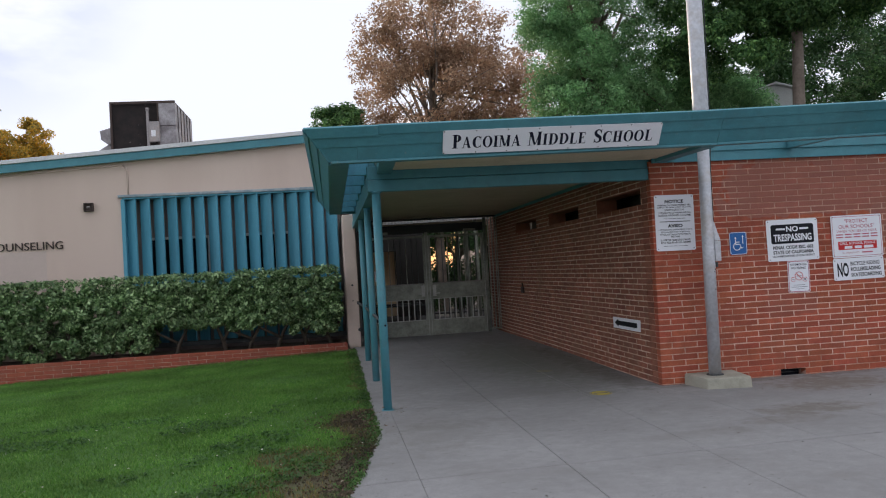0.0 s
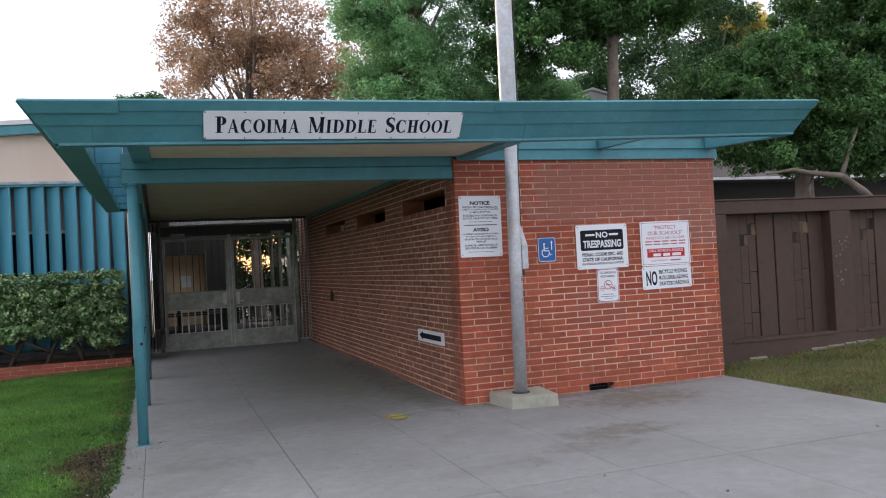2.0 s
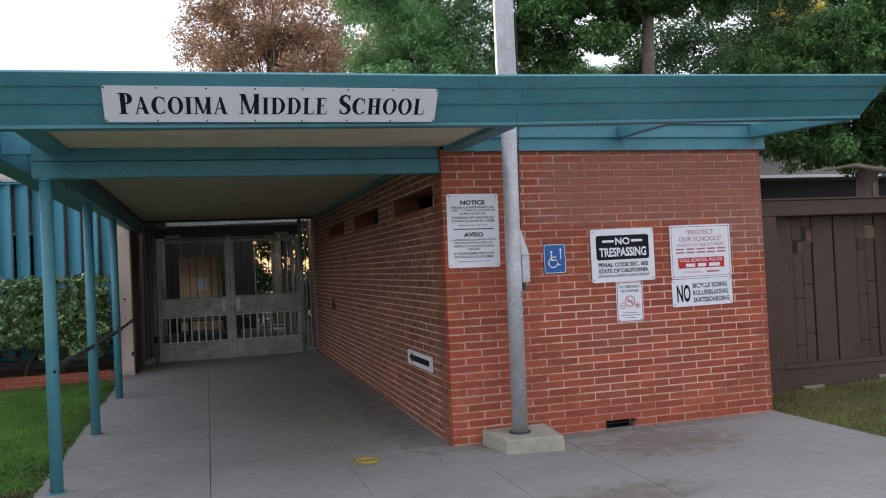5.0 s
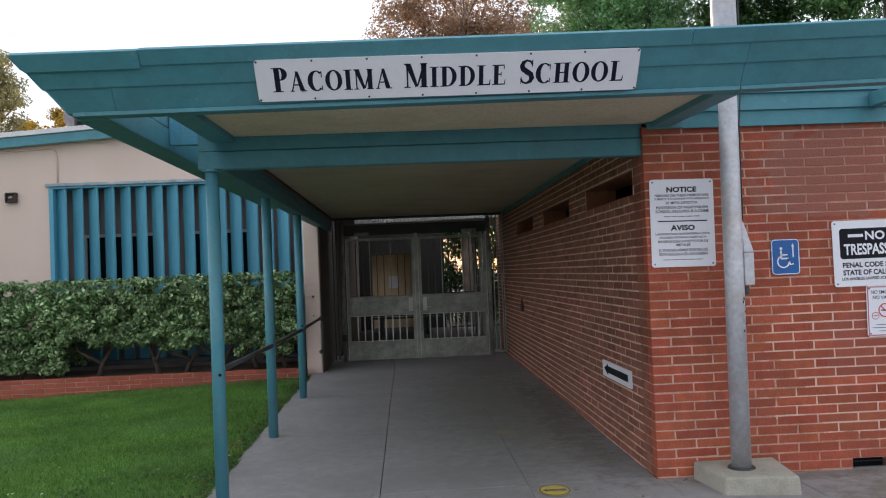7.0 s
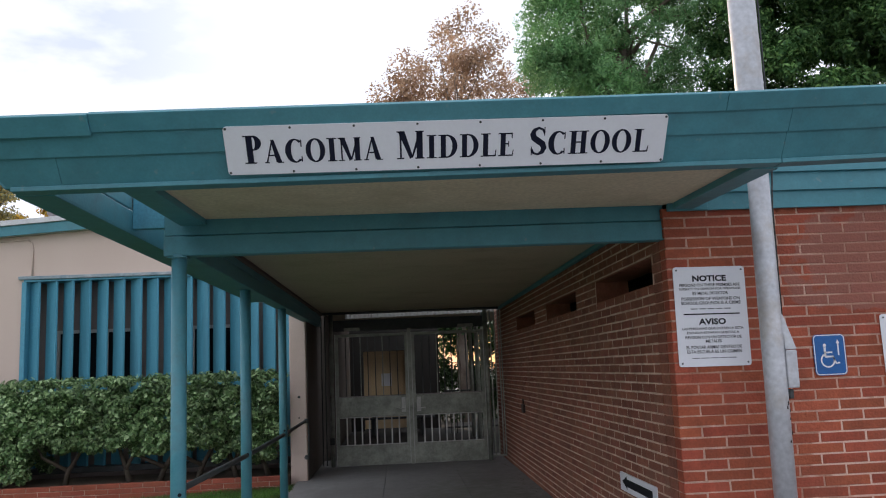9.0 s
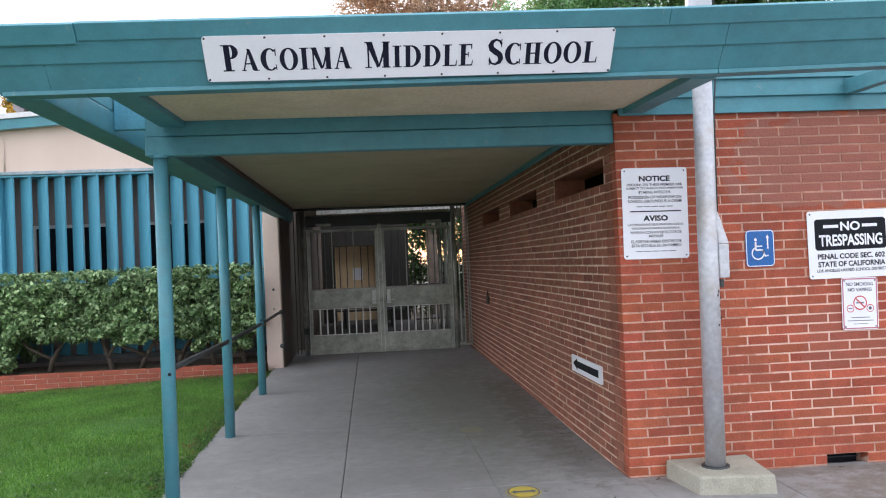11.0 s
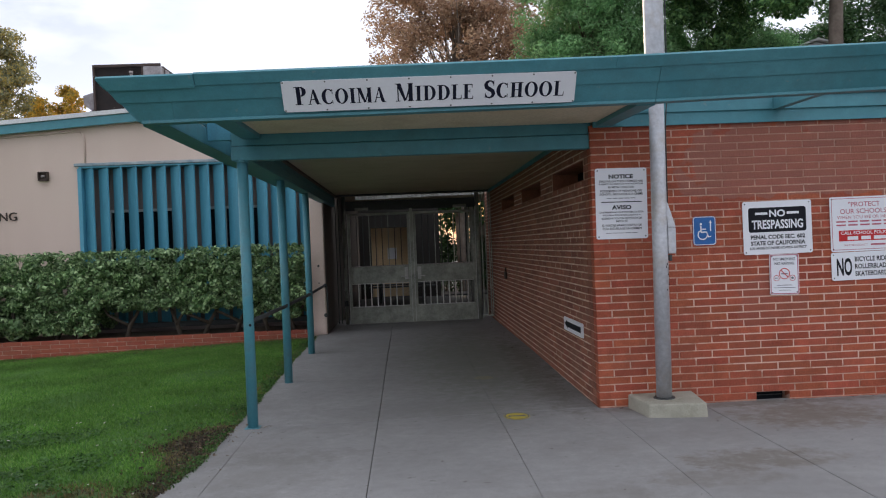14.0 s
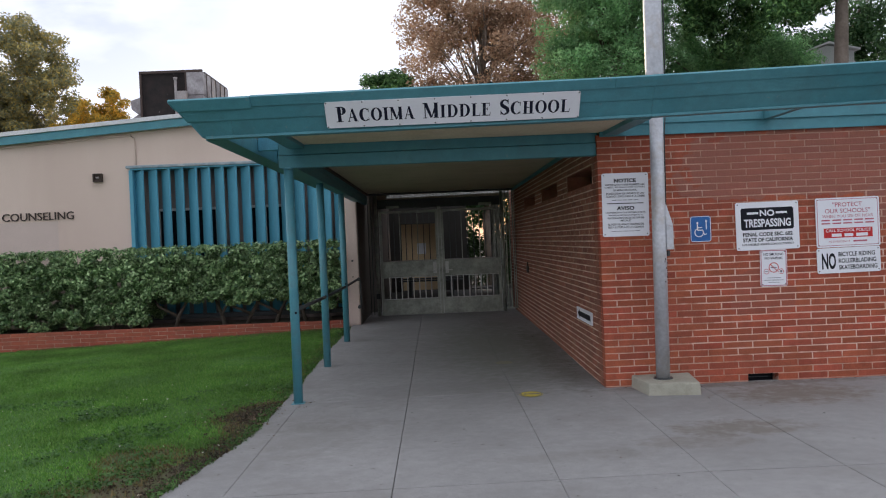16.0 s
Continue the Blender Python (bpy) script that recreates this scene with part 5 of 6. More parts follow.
part("rail", box(-4.19, -0.03, WY - 0.03, WY + 0.3, 3.165, 3.198, 0.004), M_BLUE, header)

louvre = thing("louvre_fin", "vertical blue painted louvre fin in front of the windows", "louvre", "vertical louvres")
fin = bmesh.new()
box(-0.128, 0.128, -0.018, 0.018, 0.36, 3.163, 0.004, fin)
part("blade", fin, M_BLUE, louvre)
xs = [-4.045 + 0.2555 * k for k in range(16)]
louvre.matrix_basis = pose(xs[0], WY + 0.06, 0, 0, 0, -38)
for x in xs[1:]:
    copy_thing(louvre, pose(x + random.uniform(-0.006, 0.006), WY + 0.06, 0, 0, 0, -38 + random.uniform(-2.5, 2.5)))
tagged(part("louvre_frame", box(-4.215, -4.145, WY - 0.03, WY + 0.22, 0.30, 3.165, 0.004), M_BLUE), "blue painted board closing the louvre bay", "frame", kind="structure")
# sill in a dark colour instead of blue, for the hedge's shade
tagged(part("louvre_sill", box(-4.2, -0.03, WY - 0.06, WY + 0.25, 0.27, 0.355, 0.005), M_DARKSTEEL), "sill under the louvres, coloured dark as shade behind the hedge", "sill", kind="structure")


def window(name, x0, x1, z0, z1, y, panes, label):
    win = thing(name, label, "window", kind="structure", at=((x0 + x1) / 2, y, z0))
    w, h = x1 - x0, z1 - z0
    bm = bmesh.new()
    for a, b, c, d in ((-w / 2, w / 2, h - 0.05, h), (-w / 2, w / 2, 0, 0.05), (-w / 2, -w / 2 + 0.05, 0.05, h - 0.05), (w / 2 - 0.05, w / 2, 0.05, h - 0.05)):
        box(a, b, -0.03, 0.03, c, d, 0.003, bm)
    part("window_frame", bm, M_WINFRAME, win)
    step = (w - 0.1) / panes
    for k in range(panes):
        x = -w / 2 + 0.05 + k * step
        part("pane", box(x + 0.015, x + step - 0.015, 0.0, 0.008, 0.05, h - 0.05, 0), M_GLASS, win)
        if k:
            part("mullion", box(x - 0.018, x + 0.018, -0.025, 0.025, 0.05, h - 0.05, 0.003), M_WINFRAME, win)
    part("transom", box(-w / 2 + 0.05, w / 2 - 0.05, -0.022, 0.022, h * 0.24, h * 0.24 + 0.035, 0.003), M_WINFRAME, win)


window("window_1", -3.82, -2.62, 1.25, 2.42, WY + 0.34, 3, "pale framed dark window behind the blue louvres")
window("window_2", -2.10, -0.95, 1.25, 2.42, WY + 0.34, 3, "pale framed dark window behind the blue louvres")

lamp = thing("wall_lamp", "small dark square wall lamp on the beige stucco", "lamp", at=(-4.80, WY, 3.045))
bm = bmesh.new()
for a, b, c, d in ((-0.085, 0.085, 0.06, 0.08), (-0.085, 0.085, -0.08, -0.06), (-0.085, -0.065, -0.06, 0.06), (0.065, 0.085, -0.06, 0.06)):
    box(a, b, -0.09, -0.001, c, d, 0.004, bm)
part("housing", bm, M_RUSTBOX, lamp)
part("lens", box(-0.064, 0.064, -0.05, -0.02, -0.059, 0.059, 0.004), M_RUSTBOX, lamp)
part("bulb", tube([(-0.03, -0.06, 0.0), (0.03, -0.06, 0.0)], 0.022, 10), M_PALEMETAL, lamp)
pipe = thing("conduit", "thin beige painted conduit bent along the stucco wall", "conduit", at=(-4.07, WY - 0.015, 3.25))
part("pipe", tube([(0, 0, 0), (0, 0, 0.44), (-0.02, 0, 0.53), (-0.08, 0, 0.575), (-0.16, 0, 0.575), (-1.5, 0, 0.50), (-10.5, 0, -0.06)], 0.013, 8), M_STUCCO, pipe)

letters = thing("wall_lettering", "dark weathered raised metal letters spelling counseling", "lettering", at=(-5.99, WY - 0.012, 2.352))
v, f = text_mesh("COUNSELING", 1.37, 0.15, 0, 0, weight=0.0)
n = len(v)
verts = [(a, -0.014, b) for a, b, _ in v] + [(a, 0.011, b) for a, b, _ in v]
faces = list(f) + [tuple(i + n for i in reversed(q)) for q in f]
seen = {}
for q in f:
    for i, j in zip(q, q[1:] + q[:1]):
        seen[(i, j)] = seen.get((i, j), 0) + 1
for (i, j) in seen:
    if (j, i) not in seen:
        faces.append((j, i, i + n, j + n))
raw("letters", verts, faces, M_RUSTBOX, letters)

# rooftop unit
unit = thing("rooftop_unit", "dark weathered rooftop air-conditioning unit with a pale metal side", "air conditioner", at=(-4.9, 21.9, 4.05))
bm = bmesh.new()
for a, b, c, d in ((-0.80, 0.80, 2.05, 2.11), (-0.80, -0.75, 0.3, 2.05), (0.35, 0.39, 0.3, 2.05), (-0.80, 0.80, 0.25, 0.3)):
    box(a, b, 0, 0.06, c, d, 0.004, bm)
part("frame", bm, M_RUSTBOX, unit)
part("cabinet", box(-0.80, 0.78, 0.35, 2.6, 0.3, 2.11, 0.01), M_RUSTBOX, unit)
M_COIL = surf("dark_coil", (0.012, 0.010, 0.010), (0.03, 0.022, 0.02), 0.9, 5, 60, 0.4, specks=(0.30, 0.27, 0.25))
part("coil", box(-0.795, 0.35, 0.10, 0.349, 0.3, 2.10, 0), M_COIL, unit)
M_PATCHED = surf("patched_pale_sheet_metal", (0.40, 0.38, 0.385), (0.16, 0.14, 0.145), 0.55, 3.2, 40, 0.15, metal=0.2, dirt=(0.10, 0.08, 0.075), dirt_scale=2.4)
for z0, z1 in ((0.3, 0.88), (0.89, 1.46), (1.47, 2.046)):
    part("front_panel", box(0.392, 0.80, 0.005, 0.34, z0, z1, 0.008), M_PATCHED, unit)
for k, y in enumerate((0.35, 0.80, 1.25, 1.70, 2.15)):
    part("side_panel", box(0.782, 0.80, y + 0.01, y + 0.43, 0.3, 2.05, 0.006), M_PALEMETAL if k % 2 else M_PATCHED, unit)
    part("seam", box(0.80, 0.815, y - 0.006, y + 0.008, 0.3, 2.05, 0), M_RUSTBOX, unit)
jbox = part("junction_box", box(0.16, 0.42, -0.14, -0.005, 1.05, 1.56, 0.012), M_PALEMETAL, unit)
part("nameplate", box(0.22, 0.33, -0.146, -0.141, 1.18, 1.34, 0.002), M_ROOFWHITE, jbox)
part("pipe", tube([(0.13, -0.06, 0.4), (0.13, -0.06, 1.88)], 0.035, 10), M_PALEMETAL, unit)
part("pipe_cap", tube([(0.13, -0.06, 1.86), (0.13, -0.06, 1.92)], 0.05, 10), M_PALEMETAL, unit)
part("intake_hood", hexa([(-1.06, 0.1, 1.18), (-0.81, 0.1, 0.98), (-0.81, 1.2, 0.98), (-1.06, 1.2, 1.18), (-1.08, 0.1, 1.40), (-0.81, 0.1, 1.48), (-0.81, 1.2, 1.48), (-1.08, 1.2, 1.40)], 0.01), M_PATCHED, unit)
part("intake_hood", hexa([(-1.22, 0.1, 0.78), (-0.81, 0.1, 0.60), (-0.81, 1.2, 0.60), (-1.22, 1.2, 0.78), (-1.16, 0.1, 0.88), (-0.81, 0.1, 1.10), (-0.81, 1.2, 1.10), (-1.16, 1.2, 0.88)], 0.01), M_PATCHED, unit)
part("curb", box(-0.78, 0.76, 0.1, 2.5, -0.35, 0.3, 0.01), M_ROOF, unit)

# ---- planter and hedge ----
PL_Y, PL_Z = 15.52, 0.238
planter = thing("planter_wall", "low red brick planter wall along the lawn", "planter", kind="structure")
part("mortar_core", box(-9.0, -0.05, PL_Y + 0.006, PL_Y + 0.18, -0.45, PL_Z - 0.008, 0), surf("reddish_mortar", (0.56, 0.40, 0.32), (0.34, 0.17, 0.12), 0.95, 2.6, 90, 0.6, mid=0.25), planter)
tagged(part("planter_soil", box(-15.0, -0.04, PL_Y + 0.18, WY + 0.02, -0.3, 0.20, 0.01), M_SOIL), "dry brown soil in the planter", "soil", kind="structure")


def bush(x0, x1, lift, seed, count, name="hedge_shrub"):
    """A clipped shrub: bent stems from the soil, and a dense crown of small glossy leaves with an uneven underside."""
    rng = random.Random(seed)
    cx = (x0 + x1) / 2
    shrub = thing(name, "dense clipped green hedge shrub with bare stems in the planter", "hedge", "hedge shrubs", at=(cx, 16.05, 0.19))
    for k in range(max(2, round((x1 - x0) / 0.75))):
        bx = x0 + (k + 0.5) * (x1 - x0) / max(2, round((x1 - x0) / 0.75)) - cx + rng.uniform(-0.15, 0.15)
        a = rng.uniform(-0.3, 0.3)
        part("stem", tube([(bx, -0.1, 0), (bx + a * 0.3, -0.12 + rng.uniform(-0.05, 0.05), 0.2), (bx + a * 0.8, -0.05, 0.42), (bx + a * 1.5, 0.02, 0.8)], [0.045, 0.035, 0.028, 0.016], 8), M_STEM, shrub)
        part("stem", tube([(bx + a * 0.3, -0.12, 0.2), (bx - a * 0.9 - 0.1, -0.16, 0.40), (bx - a * 1.6 - 0.2, -0.05, 0.75)], [0.030, 0.022, 0.012], 7), M_STEM, shrub)
    cs, rs = [], []
    for k in range(int((x1 - x0) * 120)):
        x = rng.uniform(x0 + 0.08, x1 - 0.08) - cx
        y = rng.choice((rng.uniform(-0.42, -0.22), rng.uniform(-0.3, 0.72)))
        low = lift + 0.16 * noise.noise(((x + cx) * 1.3, 4.0, seed))
        z = rng.uniform(low, 1.27)
        r = rng.uniform(0.075, 0.15)
        cs.append((x, y, z))
        rs.append((r, r, r * 0.85))
    v, f = leaves(int(count * 2.4), cs, rs, 0.033, seed, shape=0.55)
    leaf_mesh("crown", v, f, M_HEDGE, shrub)
    v, f = leaves(count // 12, [(c[0], c[1], 1.38 + 0.05 * rng.random()) for c in cs[::3]], [(0.13, 0.13, 0.08)] * len(cs[::3]), 0.036, seed + 50, flat=0.3, shape=0.4)
    leaf_mesh("crown_top", v, f, M_HEDGE, shrub)


bush(-9.2, -6.9, 0.10, 21, 13000)
bush(-7.0, -4.6, 0.10, 22, 21000)
bush(-4.75, -3.5, 0.18, 23, 12000)
bush(-3.6, -2.0, 0.52, 24, 16000)
bush(-2.1, -0.95, 0.50, 25, 12000)
bush(-1.1, -0.12, 0.30, 26, 11000)

# ---- the gate ----
GY = 17.93
G0 = 0.065
gate = thing("entrance_gate", "closed worn grey-green steel double gate with barred panels", "gate", at=(1.71, GY, G0))


def leaf_door(x0, x1, hand):
    door = part("door_frame", box(x0, x1, -0.025, 0.025, 0.01, 0.05, 0.003), M_GATE, gate)
    bm = bmesh.new()
    for a, b, c, d in ((x0, x0 + 0.05, 0.05, 2.15), (x1 - 0.05, x1, 0.05, 2.15), (x0 + 0.05, x1 - 0.05, 2.10, 2.15)):
        box(a, b, -0.025, 0.025, c, d, 0.003, bm)
    part("stile", bm, M_GATE, door)
    part("kick_panel", box(x0 + 0.05, x1 - 0.05, -0.02, 0.02, 0.05, 0.33, 0.004), M_GATE, door)
    # pale ledges draw the worn panel edges and their highlights
    part("ledge", box(x0 + 0.05, x1 - 0.05, -0.028, 0.0, 0.332, 0.344, 0.003), M_SIGNMETAL, door, "pale worn top edge")
    part("ledge", box(x0 + 0.05, x1 - 0.05, -0.028, 0.0, 0.776, 0.788, 0.003), M_SIGNMETAL, door, "pale worn lower edge")
    part("lock_panel", box(x0 + 0.05, x1 - 0.05, -0.022, 0.022, 0.79, 1.11, 0.004), M_GATE, door)
    k = 9
    for i in range(1, k):
        x = x0 + 0.05 + (x1 - x0 - 0.1) * i / k
        # lower bars coloured pale as if lit, upper ones dark as backlit silhouettes
        part("bar", box(x - 0.011, x + 0.011, -0.012, 0.012, 0.33, 0.79, 0), M_SIGNMETAL, door)
        part("bar", box(x - 0.008, x + 0.008, -0.012, 0.012, 1.11, 2.10, 0), M_DARKSTEEL if i % 3 else M_GATE, door)
    part("ledge", box(x0 + 0.05, x1 - 0.05, -0.032, 0.0, 1.112, 1.128, 0.003), M_PALEMETAL, door, "pale worn top edge")
    hx = x1 - 0.09 if hand > 0 else x0 + 0.09
    part("lock_plate", box(hx - 0.035, hx + 0.035, -0.034, -0.024, 0.84, 1.08, 0.004), M_SIGNMETAL, door, "bright steel lock plate")
    part("handle", tube([(hx, -0.03, 0.90), (hx, -0.075, 0.90), (hx - hand * 0.11, -0.075, 0.90)], 0.010, 8), M_SIGNMETAL, door, "bright steel lever handle")


leaf_door(-1.235, -0.035, 1)
leaf_door(0.035, 1.235, -1)
part("post", box(-0.03, 0.03, -0.035, 0.035, 0.0, 2.22, 0.004), M_GATE, gate)
part("post", tube([(1.29, 0, 0), (1.29, 0, 2.58)], 0.038, 14), M_GATE, gate)
part("post", tube([(-1.30, 0, 0), (-1.30, 0, 2.5)], 0.035, 14), M_GATE, gate)
# pale strips give the worn edges together with a painted highlight
for x in (-1.238, -0.032, 0.032, 1.238):
    part("edge_strip", box(x - 0.005, x + 0.005, -0.040, -0.0355, 0.02, 2.15, 0.001), M_SIGNMETAL, gate, "worn bright edge of the leaf")
part("header_panel", box(-1.26, 1.25, -0.02, 0.02, 2.20, 2.385, 0.004), M_DARKSTEEL, gate)
for z in (0.05, 2.5):
    part("rail", box(1.33, 1.56, -0.015, 0.015, z, z + 0.03, 0.003), M_GATE, gate)
for x in (1.37, 1.44, 1.51, 1.55):
    part("bar", box(x - 0.010, x + 0.010, -0.01, 0.01, 0.08, 2.5, 0), M_GATE, gate)
for x in (-1.40, -1.46):
    part("bar", box(x - 0.009, x + 0.009, -0.01, 0.01, 0.03, 2.45, 0), M_DARKSTEEL, gate)
for x in (-0.95, 0.95):
    part("closer", box(x - 0.13, x + 0.13, -0.06, -0.02, 2.20, 2.255, 0.006), M_GATE, gate)
part("latch_box", box(-1.34, -1.27, -0.055, -0.03, 0.36, 0.47, 0.006), M_DARKSTEEL, gate)

box_wall = thing("wall_switch", "small dark metal switch box on the passage brick", "switch", at=(3.296, 16.0, 0.98))
part("cover", box(-0.03, 0.0, -0.09, 0.09, -0.06, 0.06, 0.006), M_RUSTBOX, box_wall)
part("conduit", tube([(-0.012, 0.0, 0.06), (-0.012, 0.0, 0.13)], 0.012, 8), M_RUSTBOX, box_wall)

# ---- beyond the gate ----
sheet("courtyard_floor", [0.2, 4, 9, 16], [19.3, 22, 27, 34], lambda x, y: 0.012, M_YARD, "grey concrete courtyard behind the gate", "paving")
# roof widened to darken the courtyard, ended short to light the door
walk_roof = tagged(part("walkway_roof", box(-0.02, 9.5, 19.9, 24.8, 2.72, 2.86, 0.02), M_SOFFIT), "dim covered walkway roof behind the gate", "roof", kind="structure")
for y in (20.3, 21.8, 23.3):
    p = thing("walkway_post", "plain steel post of the covered walkway", "post", "walkway posts", at=(3.2, y, 0.012))
    part("shaft", tube([(0, 0, 0), (0, 0, 2.65)], 0.05, 10), M_GATE, p)
fold = thing("roof_sheet", "pale corrugated translucent roof sheet above the gate", "roof sheet", kind="structure")
pts = [(0.62 + 0.036 * k, 2.50 + 0.03 * (k / 72) + 0.011 * (k % 2)) for k in range(73)]
verts = [(a, 18.42 + 0.012 * (i % 2), z) for i, (a, z) in enumerate(pts)] + [(a, 18.44 + 0.012 * (i % 2), 2.72) for i, (a, z) in enumerate(pts)]
raw("corrugation", verts, [(i, i + 1, i + 74, i + 73) for i in range(72)], leaf("translucent_sheet", (0.55, 0.56, 0.55), (0.58, 0.59, 0.58), (0.6, 0.61, 0.6), 0.6, 0.8, 0.1), fold)
far_wall = thing("wall_courtyard", "courtyard building wall with near-black shade panels and a warm tan door recess", "wall", kind="structure")
# these panels carry the courtyard's darkness in their colour
part("shade_panel", box(0.2, 0.55, 26.6, 26.9, -0.1, 3.6, 0), M_SHADEBLACK, far_wall)
part("shade_panel", box(0.55, 1.70, 26.6, 26.9, 2.12, 3.6, 0), M_SHADEBLACK, far_wall)
part("shade_panel", box(1.70, 2.6, 26.6, 26.9, -0.1, 3.6, 0), M_SHADEBLACK, far_wall)
# tan recess and door stand in for a warmly lit room
part("reveal", box(0.50, 1.75, 27.4, 27.5, -0.1, 3.6, 0), M_TAN, far_wall)
part("reveal", box(0.50, 0.549, 26.905, 27.395, -0.1, 3.6, 0), M_TAN, far_wall)
part("reveal", box(1.701, 1.75, 26.905, 27.395, -0.1, 3.6, 0), M_TAN, far_wall)
door = thing("door_1", "courtyard door in a warm lit tan with a pale notice", "door", kind="structure", at=(1.18, 27.36, 0.012))
part("panel", box(-0.45, 0.45, 0, 0.035, 0.0, 2.0, 0.004), surf("warm_lit_door_tan", (0.62, 0.47, 0.27), (0.70, 0.54, 0.33), 0.6), door)
part("door_handle", tube([(0.36, -0.05, 0.95), (0.36, 0.0, 0.95)], 0.02, 8), M_CHROME, door)
part("paper", box(-0.16, 0.12, -0.006, -0.002, 1.15, 1.50, 0), M_SIGNWHITE, door)
fence_in = thing("courtyard_railing", "dark steel railing in the courtyard", "railing", at=(4.8, 24.6, 0.012))
part("rail", box(-2.2, 2.6, -0.02, 0.02, 1.0, 1.04, 0.004), M_DARKSTEEL, fence_in)
part("rail", box(-2.2, 2.6, -0.02, 0.02, 0.12, 0.16, 0.004), M_DARKSTEEL, fence_in)
for k in range(33):
    part("baluster", box(-2.2 + 0.15 * k - 0.01, -2.2 + 0.15 * k + 0.01, -0.01, 0.01, 0.0, 1.0, 0), M_DARKSTEEL, fence_in)
hall = thing("courtyard_building", "low dark building with a pale window band across the courtyard", "building", at=(9, 34, 0))
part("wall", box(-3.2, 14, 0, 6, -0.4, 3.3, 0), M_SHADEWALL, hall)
part("roof", box(-3.6, 14.4, -0.6, 6.4, 3.3, 3.55, 0.02), M_ROOF, hall)
for k in range(2, 7):
    w = part("window", box(-9 + 3.0 * k, -7.2 + 3.0 * k, -0.03, -0.005, 1.3, 2.4, 0.004), M_WINFRAME, hall)
    part("pane", box(-8.93 + 3.0 * k, -7.27 + 3.0 * k, -0.04, -0.032, 1.37, 2.33, 0), M_GLASS, w)

# bricks of the planter
brick_wall(planter, lay_bricks(8.95, 8, PL_Z - 8 * BH + JT, [], 0.11), lambda s, z: pose(-9.0 + s, PL_Y, z), lambda b: -b[0], 300, M_BRICK_LOW, M_BRICK_LOW)

# the rear building and the gate are set out on their own scale from the forecourt
def set_back(names, k):
    base = Vector((1.55, 1.25, 1.54))
    m = Matrix.Translation(base) @ Matrix.Scale(k, 4) @ Matrix.Translation(-base)
    for ob in list(scene.objects):
        if ob.parent is None and ob.name.split(".")[0] in names:
            ob.matrix_basis = m @ ob.matrix_basis


set_back(("wall_west", "pier", "roof_west", "louvre_header", "louvre_fin", "louvre_frame", "louvre_sill", "window_1", "window_2", "wall_lamp", "conduit", "wall_lettering", "planter_wall", "planter_soil", "hedge_shrub"), 1.058)
set_back(("entrance_gate", "roof_sheet"), 1.02)

# ---- dark brown wall on the east ----
FY = 10.2
brown = thing("wall_east", "dark brown painted wall of recessed panels with square holes", "wall", kind="structure")
part("top_rail", box(6.56, 20.0, FY, FY + 0.22, 1.93, 2.105, 0.008), M_BROWN, brown)
part("cap", box(6.56, 20.0, FY - 0.015, FY + 0.24, 2.105, 2.125, 0.004), M_BROWN, brown, "thin cap board with a worn pale edge")
part("plinth", box(6.56, 20.0, FY, FY + 0.22, -0.3, 0.262, 0.008), M_BROWN, brown)
x = 7.335
part("pillar", box(6.56, x, FY, FY + 0.22, 0.262, 1.93, 0), M_BROWN, brown)
while x < 19:
    for k in range(2):
        c = x + 0.46 + 0.875 * k
        # each leaf of the bay: two flat slabs beside a stepped strip with a pair of square holes
        part("panel", box(c - 0.437, c - 0.137, FY + 0.16, FY + 0.26, 0.262, 1.93, 0.007), M_BROWN, brown)
        part("panel", box(c + 0.137, c + 0.420, FY + 0.16, FY + 0.26, 0.262, 1.93, 0.007), M_BROWN, brown)
        for z0, z1, a, b in ((0.262, 0.475, -0.13, 0.0), (0.475, 1.003, -0.13, 0.0), (1.003, 1.515, -0.13, 0.0), (1.66, 1.93, -0.13, 0.0),
                             (0.262, 0.611, 0.0, 0.13), (0.611, 1.158, 0.0, 0.13), (1.158, 1.655, 0.0, 0.13), (1.806, 1.93, 0.0, 0.13)):
            part("panel", box(c + a + 0.002, c + b - 0.002, FY + 0.172, FY + 0.25, z0 + 0.003, z1 - 0.003, 0.005), M_BROWN, brown)
        part("panel", box(c - 0.136, c + 0.136, FY + 0.252, FY + 0.262, 0.262, 1.45, 0), M_BROWN, brown)
    part("sill", box(x + 0.0, x + 1.71, FY - 0.012, FY + 0.16, 0.245, 0.29, 0.006), M_BROWN, brown)
    part("pillar", box(x + 1.71, x + 2.065, FY, FY + 0.24, 0.262, 1.93, 0.006), M_BROWN, brown)
    x += 2.065
# broken pale footing showing between the wall and the grass, and paint flaked off the pillar
rng = random.Random(91)
x = 6.75
M_FOOTING = surf("pale_broken_footing", (0.17, 0.148, 0.122), (0.25, 0.22, 0.185), 0.95, 5, 60, 0.6)
while x < 15.0:
    w = rng.uniform(0.10, 0.34)
    if rng.random() < 0.6:
        z = gz(x, 10.1)
        d = rng.uniform(0.02, 0.055)
        part("footing_edge", hexa([(x, FY - d, z - 0.1), (x + w, FY - d * rng.uniform(0.6, 1.1), z - 0.1), (x + w, FY - 0.002, z - 0.1), (x, FY - 0.002, z - 0.1),
                                   (x, FY - d * 0.8, z + rng.uniform(0.005, 0.03)), (x + w, FY - d * 0.7, z + rng.uniform(0.005, 0.03)), (x + w, FY - 0.002, z + 0.035), (x, FY - 0.002, z + 0.035)], 0.006), M_FOOTING, brown)
    x += w + 0.01
